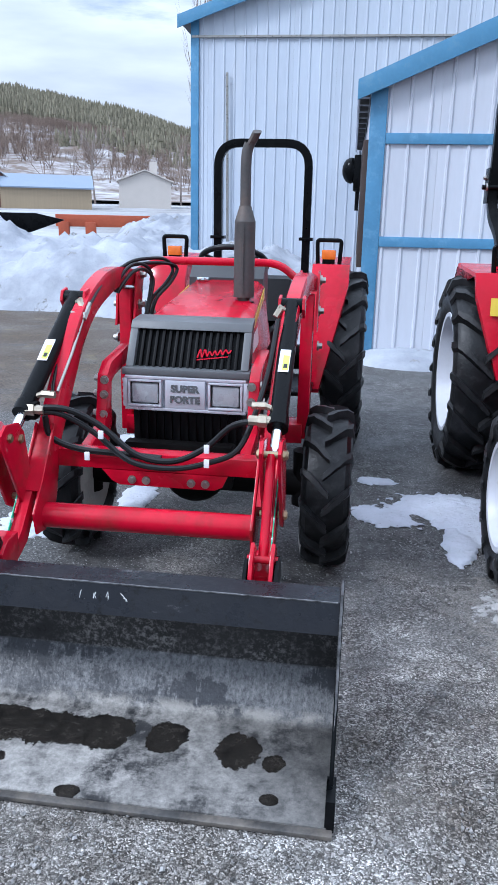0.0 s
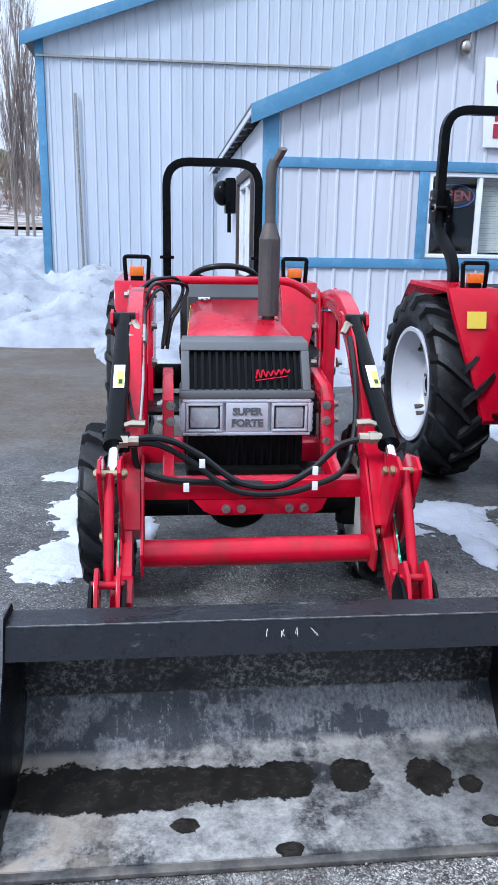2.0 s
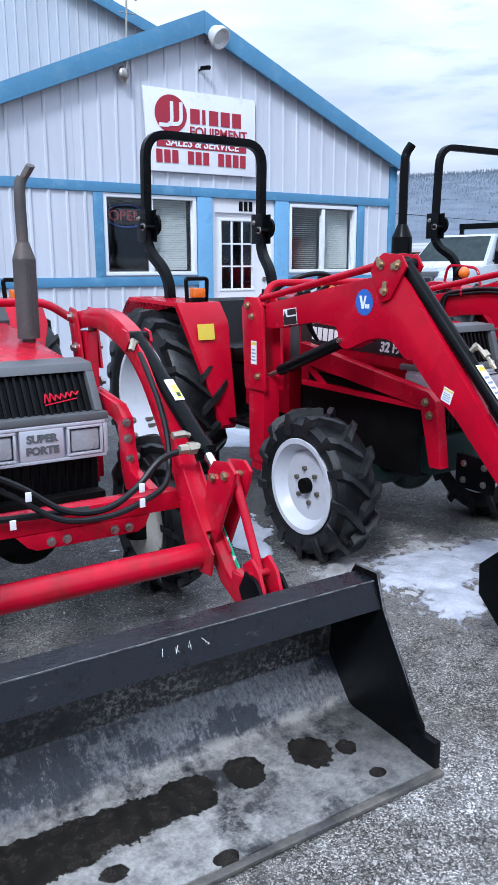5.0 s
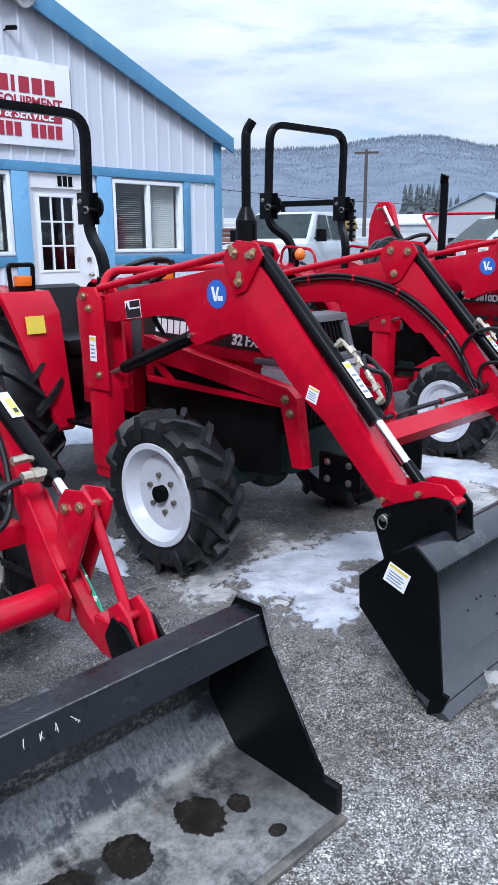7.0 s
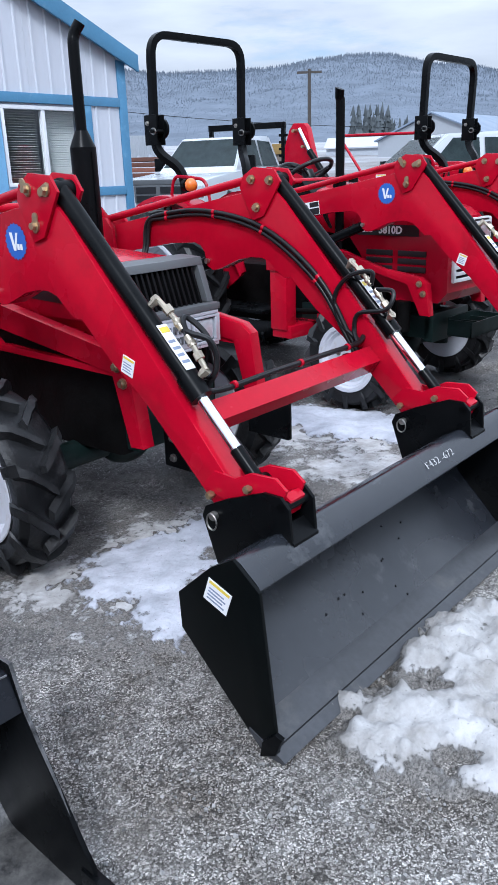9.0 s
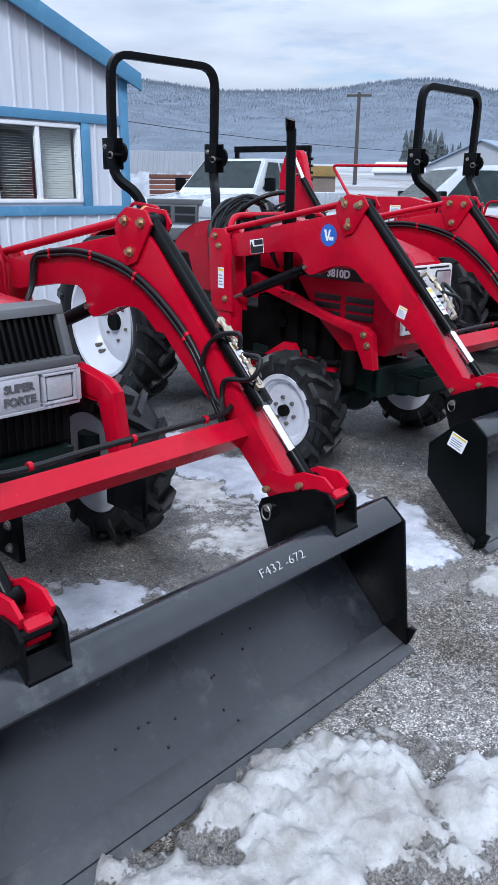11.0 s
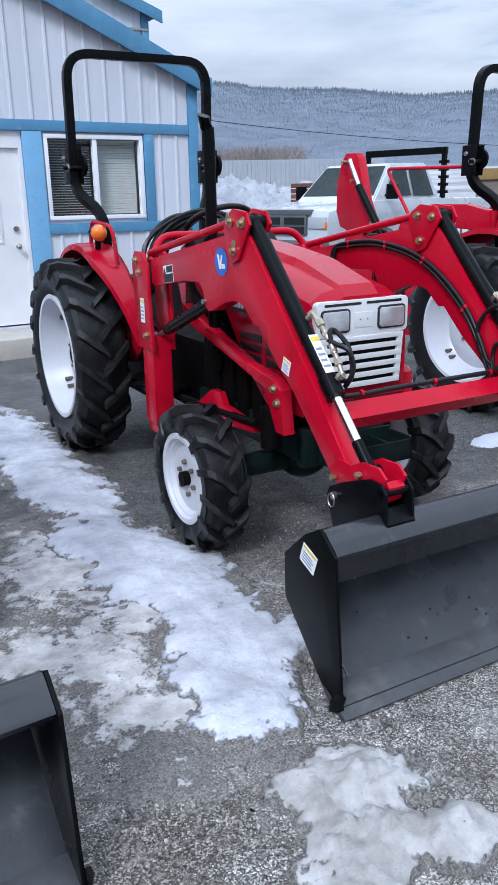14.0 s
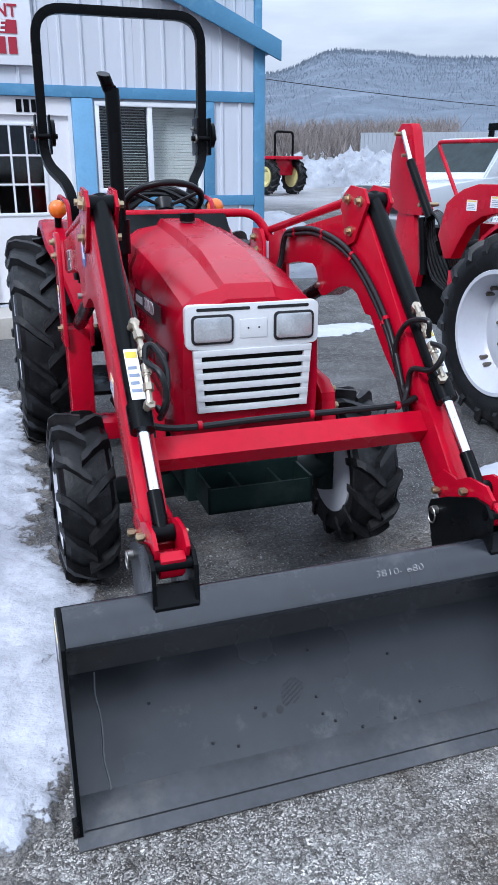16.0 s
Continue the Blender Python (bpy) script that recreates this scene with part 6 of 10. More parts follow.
        part("chrome_rod", bm, CHROME, tc, "polished chrome rod")
        bm = bmesh.new()
        tube(bm, [L(1.34), L(1.345), L(1.49)], 0.022, 12)
        rod(bm, (c - 0.033, *T(-1.335, 0.70)), (c + 0.033, *T(-1.335, 0.70)), 0.024, 12)
        part("rod_sleeve", bm, BLACK, tc)
        # ports on the barrel's inner side, joined by a bent hose
        bm = bmesh.new()
        e0 = -s * 0.012
        for k, q in ((0.66, 1), (1.02, -1)):
            p0, p1, p2, p3, p4 = (Vector(L(k, 0.02, e0)), Vector(L(k, 0.058, e0 * 2)), Vector(L(k + 0.05 * q, 0.066, e0 * 2.2)), Vector(L(k + 0.12 * q, 0.068, e0 * 2.4)), Vector(L(k + 0.17 * q, 0.068, e0 * 2.5)))
            if q < 0:
                p2, p3, p4 = Vector(L(k - 0.05, 0.062, e0 * 2.2)), Vector(L(k - 0.11, 0.066, e0 * 2.4)), Vector(L(k - 0.16, 0.068, e0 * 2.5))
            rod(bm, p0, p1, 0.012, 8), rod(bm, p1 + (p1 - p0) * 0.1, p1 - (p1 - p0) * 0.35, 0.0165, 6)
            rod(bm, p1, p3, 0.0095, 8), rod(bm, p2, p2.lerp(p3, 0.5), 0.016, 6), rod(bm, p3, p4, 0.0125, 10), rod(bm, p3.lerp(p4, 0.2), p3.lerp(p4, 0.45), 0.015, 6)
        pieces("hose_fitting", bm, FITTING, tc, "plated hydraulic hose fittings")
        mm = Matrix.Translation(L(0.87, 0.0315)) @ Matrix(((1, 0, 0), (0, 0.70, -0.714), (0, 0.714, 0.70))).to_4x4()
        warning_label(tc, mm, 0.04, 0.17)
        bm = bmesh.new()
        if s > 0:
            loops = ([L(0.83, 0.068, e0 * 2.5), L(0.78, 0.105, -0.035), (c - 0.055, *T(-0.93, 1.145)), (c - 0.058, *T(-0.865, 1.055)), (c - 0.056, *T(-0.90, 0.95)), (c - 0.062, *T(-0.995, 0.888))],
                     [L(0.86, 0.068, e0 * 2.5), L(0.94, 0.125, -0.03), L(0.99, 0.07, -0.058), (c - 0.058, *T(-0.985, 1.0)), (c - 0.058, *T(-0.965, 0.93)), (c - 0.09, *T(-1.005, 0.888))])
        else:
            loops = ([L(0.83, 0.068, e0 * 2.5), L(0.87, 0.084, e0 * 3), L(0.93, 0.105, e0 * 5), L(1.0, 0.075, e0 * 6), L(1.04, 0.03, e0 * 5), L(1.0, 0.0, 0.055)],
                     [L(0.86, 0.068, e0 * 2.5), L(0.80, 0.085, e0 * 3), L(0.80, 0.087, e0 * 5), L(0.90, 0.085, e0 * 7), L(1.02, 0.05, e0 * 6), L(1.05, 0.0, 0.055)])
        for q in loops:
            tube(bm, spline(q, 6), 0.0095, 8)
        pieces("port_hose", bm, HOSE, tc, "thin black hose looped to the ports")
        # hose down the inner face of the arm
        if hoses:
            xi = s * (ax0 - 0.016)
            bm = bmesh.new()
            runs = []
            for k, r in ((0, 0.0105), (1, 0.009)):
                o = 0.0195 * k
                runs.append(spline([(s * (ax0 - 0.08), *T(0.24, 1.13)), (s * (ax0 - 0.03), *T(0.26 - o, 1.22)), (xi, *T(0.245 - o, 1.335)), (xi, *T(0.14, 1.375 - o)), (xi, *T(-0.15, 1.394 - o)), (xi, *T(-0.49 + 0.5 * o, 1.327 - o)), (xi, *T(-0.78 + 0.7 * o, 1.135 - o)), (xi, *T(-0.94 + o, 0.905)), (xi, *T(-0.985 + o, 0.83))], 6))
                tube(bm, runs[k], r, 10)
            h = part("hydraulic_hose", bm, HOSE, a, "pair of black hydraulic hoses clipped to the arm")
            bm = bmesh.new()
            for y in (0.10, -0.22, -0.47, -0.76):
                for run in runs:
                    q = min(range(len(run) - 1), key=lambda e: abs(run[e][1] - y - dy) if run[e][2] < 1.41 + dz else 9)
                    p, d = Vector(run[q]), (Vector(run[q + 1]) - Vector(run[q])).normalized()
                    rod(bm, p - d * 0.007, p + d * 0.007, 0.0125, 10)
            pieces("hose_clip", bm, RED, h)
        # brace and front bracket of the subframe
        bx = s * 0.345
        bm = bmesh.new()
        if bracket:
            prism(bm, [T(0.50, 1.10), T(0.50, 0.985), T(-0.455, 0.86), T(-0.53, 0.58), T(-0.60, 0.585), T(-0.55, 0.90), T(-0.50, 0.94)], bx - 0.03, bx + 0.03, "x", 0.005)
            prism(bm, [T(0.50, 0.885), T(0.50, 0.855), T(-0.45, 0.845), T(-0.45, 0.872)], bx - 0.02, bx + 0.02, "x", 0.004)
            prism(bm, [T(0.50, 0.98), T(0.47, 1.0), T(0.30, 0.88), T(0.34, 0.87)], bx - 0.012, bx + 0.012, "x", 0.003)
        else:
            prism(bm, [T(0.50, 1.08), T(0.50, 1.0), T(-0.37, 0.79), T(-0.47, 0.60), T(-0.54, 0.60), T(-0.51, 0.80), T(-0.45, 0.84), T(-0.185, 0.875)], bx - 0.03, bx + 0.03, "x", 0.005)
        br = part("subframe_brace", bm, RED, parent, "red subframe brace and bracket")
        bm = bmesh.new()
        for y, z in ((-0.49, 0.89), (-0.52, 0.83)) if bracket else ((-0.46, 0.80), (-0.49, 0.74)):
            bolt(bm, (bx + s * 0.03, *T(y, z)), (s, 0, 0), 0.014, 0.02)
        pieces("brace_bolt", bm, BRASS, br)
        if s < 0:
            badge(a, place(-ax1 - 0.0005, -0.31 + dy, 1.355 + dz, LEFT), 0.06)
            m = place(-ax1 - 0.0005, 0.27 + dy, 1.262 + dz, LEFT) @ pose(0, 0, 0, 0, 0, 8)
            d = plate_decal("maker_sticker", a, m, 0.115, 0.085, DECAL_W, "black and white square sticker")
            bm = bmesh.new()
            box(bm, -0.055, 0.055, -0.04, 0.0, 0, 0.003), box(bm, -0.02, 0.055, 0.008, 0.038, 0, 0.003)
            prism(bm, [(-0.058, 0.0), (-0.03, 0.0), (-0.044, 0.032)], 0, 0.003, "z")
            bm.transform(m)
            part("sticker_bars", bm, DECAL_K, d, smooth=0)
            warning_label(a, place(-ax1 - 0.0005, -0.84 + dy, 0.99 + dz, LEFT) @ pose(0, 0, 0, 0, 0, -18), 0.055, 0.06)
    # cross beam with its hose
    bm = bmesh.new()
    prism(bm, [T(-1.03, 0.868), T(-1.085, 0.815), T(-1.052, 0.765), T(-0.99, 0.815)], 0.04 - arm_left, arm_right - 0.04, "x", 0.004)
    cb = part("cross_beam", bm, RED, parent, "red box-section cross beam")
    if hoses:
        bm = bmesh.new()
        tube(bm, spline([(-0.50, *T(-0.93, 0.99)), (-0.48, *T(-0.99, 0.915)), (-0.38, *T(-1.01, 0.884)), (-0.1, *T(-1.013, 0.888)), (0.2, *T(-1.013, 0.888)), (arm_right - 0.11, *T(-1.012, 0.889)), (arm_right - 0.045, *T(-1.0, 0.905))], 5), 0.0105, 8)
        h = part("beam_hose", bm, HOSE, cb)
        bm = bmesh.new()
        for x in (-0.31, 0.06, 0.37):
            rod(bm, (x - 0.007, *T(-1.0125, 0.887)), (x + 0.007, *T(-1.0125, 0.887)), 0.0145, 10)
        pieces("hose_clip", bm, RED, h)
    # hoop from post to post over the hood
    bm = bmesh.new()
    tube(bm, rounded([(-arm_left, *T(0.58, 1.30)), (-arm_left + 0.07, *T(0.62, 1.43)), (arm_right - 0.07, *T(0.62, 1.43)), (arm_right, *T(0.58, 1.30))], 0.10), 0.021, 10)
    part("hood_hoop", bm, RED, parent, "red tube hoop across the hood")
    bucket_new(parent, 0.0, bucket_half, dy, dz, note)


def tractor_two():
    t = thing("loader_tractor", "red compact tractor with front loader and new grey bucket", "tractor", (1.45, 3.2, 0), 0.6, "row of tractors")
    wb = 1.80
    chassis(t, wb, 0.66, 0.55, 0.6, 0.40)
    # near-black block put in for the shade of the open engine gap
    bm = bmesh.new()
    prism(bm, [(-0.30, 0.45), (-0.30, 0.86), (0.6, 0.90), (0.6, 0.42)], -0.27, 0.27, "x", 0.02)
    part("engine_gap_fill", bm, CAST, t, "near-black block standing for the shaded engine gap below the hood")
    old = set(bpy.data.objects)
    boxy_hood(t, RED, -0.36, 0.72, 1.112, 0.255, "black", 0.06, 0.06, 0.0)
    for o in set(bpy.data.objects) - old:
        o.data.transform(Matrix.Translation((0, 0, 0.085)))
    bm = bmesh.new()
    prism(bm, [(-0.1, 0.89), (0.62, 0.93), (0.62, 1.0), (-0.1, 0.94)], -0.275, 0.275, "x", 0.01)
    part("hood_rail", bm, RED, t)
    lettering("model_letters", "32 FX", 0.072, place(-0.2515, -0.08, 1.086, LEFT), DECAL_W, t, "white model lettering on black stripe", shear=0.15, bold=0.002)
    muffler(t, 0.17, 0.31, 1.24, BLACK, 2.16, 0.058, 0.42, 0.03)
    dash(t, 0.72, 1.22, 0.25)
    steering(t, 0, 1.02, 1.37)
    seat(t, wb - 0.12, 0.86)
    for s in (-1, 1):
        wheel(t, (s * 0.655 + 0.012, 0.03, 0.40), 0.40, 0.24, 0.235, s, WHITE_RIM, 13, 0.040, 0.033, False, dish=0.20)
        wheel(t, (s * 0.615, wb, 0.62), 0.62, 0.38, 0.37, s, WHITE_RIM, 18, 0.040, 0.034, True)
        f = boxy_fender(t, s, 0.40, 0.72, wb, 0.62, RED)
        plate_decal("yellow_label", f, place(s * 0.58, wb - 0.545, 1.10, FRONT) @ pose(0, 0, 0, -8), 0.12, 0.10, DECAL_Y, "yellow warning label")
    rops(t, wb + 0.36, 0.49, 2.41, 1.80, 1.30, 0.030, True, 0.44, wb + 0.12, -0.045)
    levers(t, [(-0.36, 0.95, 1.0, -0.02, -0.05, 0.32), (-0.30, 1.15, 1.0, 0.0, -0.02, 0.22)])
    bm = bmesh.new()
    box(bm, -0.40, -0.28, 0.82, 1.05, 0.9, 1.05, 0.03)
    part("valve_block", bm, BLACK, t, "black hydraulic valve block")
    bm = bmesh.new()
    box(bm, -0.26, 0.26, 0.80, 1.30, 0.60, 1.16, 0.02)
    part("body_side", bm, RED, t, "red side panel below the dash")
    for s in (-1, 1):
        bm = bmesh.new()
        box(bm, s * 0.25 - 0.012, s * 0.25 + 0.012, -0.78, -0.56, 0.47, 0.63, 0.004)
        pl = part("bumper_plate", bm, BLACK, t, "black bolted bumper plate")
        bm = bmesh.new()
        for y in (-0.73, -0.61):
            for z in (0.51, 0.59):
                bolt(bm, (s * 0.262, y, z), (s, 0, 0), 0.011, 0.014)
        pieces("plate_bolt", bm, STEEL, pl)
    side_loader(t, 0.035, -0.02, True, ("F432 -672", 0.225, 0.040), 0.835, 0.40, 0.575, True, 0.553)
    return t


def round_hood(parent, front_y, back_y):
    """A rounded hood with a pressed centre ridge, white lamp panel and slatted grille."""
    bm = bmesh.new()
    secs = [(front_y, 0.255, 1.225, 0.005, 0.765), (front_y + 0.05, 0.272, 1.265, 0.012, 0.70), (front_y + 0.35, 0.28, 1.335, 0.03, 0.69), (front_y + 0.55, 0.2825, 1.364, 0.03, 0.85), (front_y + 0.75, 0.285, 1.39, 0.03, 1.10), (back_y, 0.29, 1.42, 0.025, 1.14)]
    rings = []
    for y, h, z, ridge, zb in secs:
        zm = zb + 0.45 * (z - 0.14 - zb)
        pts = [(-h, zb), (-h - 0.004, zm), (-h, z - 0.14), (-h + 0.03, z - 0.06), (-h + 0.09, z - 0.02), (-0.11, z - 0.004), (-0.09, z + ridge), (0.09, z + ridge), (0.11, z - 0.004), (h - 0.09, z - 0.02), (h - 0.03, z - 0.06), (h, z - 0.14), (h + 0.004, zm), (h, zb)]
        rings.append([bm.verts.new((x, y, q)) for x, q in pts])
    for a, b in zip(rings, rings[1:]):
        for i in range(len(a) - 1):
            bm.faces.new((a[i], b[i], b[i + 1], a[i + 1]))
        bm.faces.new((a[-1], b[-1], b[0], a[0]))
    bm.faces.new(rings[0]), bm.faces.new(rings[-1][::-1])
    bmesh.ops.recalc_face_normals(bm, faces=bm.faces)
    h = part("hood", bm, RED_DULL, parent, "rounded red engine hood with centre ridge", smooth=24)
    bm = bmesh.new()
    rod(bm, (-0.0, back_y - 0.16, 1.44), (0.0, back_y - 0.16, 1.475), 0.035, 16)
    part("filler_cap", bm, BLACK, h)
    # engine top, with pipes, in the open side behind the hood's skirt
    bm = bmesh.new()
    box(bm, -0.20, 0.20, front_y + 0.45, back_y, 0.88, 1.20, 0.02)
    for e in (-1, 1):
        tube(bm, spline([(e * 0.22, front_y + 0.62, 0.78), (e * 0.235, front_y + 0.74, 0.92), (e * 0.23, front_y + 0.86, 1.0), (e * 0.21, back_y - 0.02, 1.05)], 5), 0.016, 8)
        rod(bm, (e * 0.19, front_y + 0.92, 0.80), (e * 0.26, front_y + 0.92, 0.80), 0.045, 14)
    part("engine_top", bm, CAST, parent, "dark engine top with pipes")
    yf = front_y - 0.012

    def soft_box(cx, cz, w, h, r, drop=0.0):
        """Outline of a rounded oblong whose lower edge bows down by `drop`."""
        pts = []
        for sx, sz, a in ((1, 1, 0), (-1, 1, 90), (-1, -1, 180), (1, -1, 270)):
            pts += [(cx + sx * (w - r) + r * math.cos(radians(a + k * 18)), cz + sz * (h - r) + r * math.sin(radians(a + k * 18))) for k in range(6)]
            if sz < 0 and sx < 0:
                pts += [(cx + q * (w - r), cz - h - drop * (1 - q * q)) for q in (-0.75, -0.5, -0.25, 0.0, 0.25, 0.5, 0.75)]
        return pts
    bm = bmesh.new()
    prism(bm, soft_box(0, 1.137, 0.250, 0.078, 0.022, 0.012), yf - 0.006, yf + 0.03, "y", 0.004)
    lp = part("lamp_panel", bm, WHITE_GRILLE, parent, "white plastic lamp panel")
    bm = bmesh.new()
    for x in (-0.112, 0.112):
        prism(bm, soft_box(x, 1.199, 0.098, 0.0055, 0.005), yf - 0.0075, yf - 0.002, "y")
    pieces("panel_slot", bm, DECAL_K, lp)
    bm = bmesh.new()
    prism(bm, soft_box(0, 1.126, 0.052, 0.034, 0.006), yf - 0.0085, yf - 0.003, "y", 0.0015)
    part("badge_plate", bm, WHITE_GRILLE, lp)
    for e in (-1, 1):
        bm = bmesh.new()
        prism(bm, soft_box(e * 0.153, 1.129, 0.077, 0.052, 0.018), yf - 0.012, yf - 0.003, "y", 0.002)
        ring = part("lamp_surround", bm, DECAL_K, lp, "black rubber lamp surround")
        bm = bmesh.new()
        prism(bm, soft_box(e * 0.153, 1.129, 0.069, 0.044, 0.014), yf - 0.017, yf - 0.009, "y", 0.004)
        part("headlight", bm, LENS_CLEAR, ring, "clear glass headlamp")
    bm = bmesh.new()
    for x in (-0.02, 0.02):
        rod(bm, (x, yf - 0.0095, 1.128), (x, yf - 0.008, 1.128), 0.0035, 8)
    pieces("panel_screw", bm, DECAL_K, lp)
    bm = bmesh.new()
    n = 6
    for i in range(n):
        z, w = 0.838 + 0.205 * i / (n - 1), 0.210 + 0.014 * i / (n - 1)
        prism(bm, [(w * q, z + u + 0.004 * (1 - q * q) * (i / n - 0.6)) for u, side in ((-0.0108, (-1, -0.5, 0, 0.5, 1)), (0.0108, (1, 0.5, 0, -0.5, -1))) for q in side], yf - 0.012, yf + 0.008, "y", 0.002)
    for e in (-1, 1):
        prism(bm, [(e * 0.211, 0.825), (e * 0.183, 0.825), (e * 0.196, 1.055), (e * 0.225, 1.055)], yf - 0.010, yf + 0.010, "y", 0.002)
    g = part("grille", bm, WHITE_GRILLE, parent, "white slatted radiator grille")
    bm = bmesh.new()
    box(bm, -0.20, 0.20, yf + 0.004, yf + 0.011, 0.83, 1.06)
    part("grille_backing", bm, CAST, g)
    for s in (-1, 1):
        bm = bmesh.new()
        for c in (0, 1):
            for i in range(3):
                y = front_y + 0.25 + c * 0.25
                box(bm, s * 0.283 - 0.004, s * 0.283 + 0.004, y - 0.105, y + 0.105, 0.885 + i * 0.05, 0.921 + i * 0.05, 0.002)
        pieces("side_vent", bm, DECAL_K, h)
        m = place(s * 0.2885, front_y + 0.46, 1.147, LEFT if s < 0 else Matrix(((0, 0, 1, 0), (1, 0, 0, 0), (0, 1, 0, 0), (0, 0, 0, 1))))
        bm = bmesh.new()
        box(bm, -0.26, 0.26, -0.035, 0.035, 0, 0.002)
        bm.transform(m)
        dd = part("model_plate", bm, DECAL_K, h, "black model stripe", smooth=0)
        word_bars("maker_bar", dd, m @ Matrix.Translation((-0.165, 0, 0.002)), 5, 0.15, 0.03, DECAL_W)
        lettering("model_letters", "3810D", 0.066, m @ Matrix.Translation((0.045, 0, 0.003)), DECAL_W, dd, bold=0.002)


def round_fender(parent, s, inner, outer, yr, zr, R):
    """A fender curved round the wheel, with a ball lamp and a red grab rail."""
    a = [radians(d) for d in range(168, 20, -8)]
    prof = [(yr + R * math.cos(t), zr + R * math.sin(t)) for t in a]
    inn = [(yr + (R - 0.012) * math.cos(t), zr + (R - 0.012) * math.sin(t)) for t in a]
    bm = bmesh.new()
    wide = [outer if t < radians(118) else outer - (outer - inner - 0.05) * (t - radians(118)) / radians(50) for t in a]
    rows_ = [[bm.verts.new((s * x, y, z)) for x, (y, z) in ((inner, p), (w - 0.03, p), (w, (p[0], p[1] - 0.006)), (w + 0.008, (q[0], q[1] - 0.03)), (w, (q[0], q[1] - 0.03)), (inner, q))] for p, q, w in zip(prof, inn, wide)]
    for p, q in zip(rows_, rows_[1:]):
        for i in range(6):
            bm.faces.new((p[i], p[(i + 1) % 6], q[(i + 1) % 6], q[i]))
    bm.faces.new(rows_[0]), bm.faces.new(rows_[-1][::-1])
    bmesh.ops.recalc_face_normals(bm, faces=bm.faces)
    side = [(yr + R * math.cos(t), zr + R * math.sin(t)) for t in a]
    prism(bm, side + [(yr + 0.4, zr), (yr - 0.5, zr)], s * inner, s * (inner + 0.015), "x")
    f = part("fender", bm, RED_DULL, parent, "rounded red fender over the rear wheel")
    x, y = s * (outer - 0.09), yr - 0.22
    z = zr + R - 0.02
    bm = bmesh.new()
    ball(bm, (x, y - 0.03, z + 0.09), 0.052, (1, 0.9, 1))
    la = part("marker_lamp", bm, AMBER, f, "round amber marker lamp")
    bm = bmesh.new()
    rod(bm, (x, y + 0.01, z - 0.01), (x, y + 0.0, z + 0.07), 0.02, 10), rod(bm, (x, y + 0.01, z + 0.09), (x, y + 0.045, z + 0.09), 0.045, 14)
    part("lamp_socket", bm, BLACK, la)
    bm = bmesh.new()
    xr = s * (inner + 0.06)
    tube(bm, rounded([(xr, yr - 0.42, z - 0.10), (xr, yr - 0.36, z + 0.13), (xr + s * 0.02, yr - 0.02, z + 0.16), (xr + s * 0.02, yr + 0.02, z)], 0.07), 0.013, 8)
    part("grab_rail", bm, RED_DULL, f, "red tube grab rail")
    return f


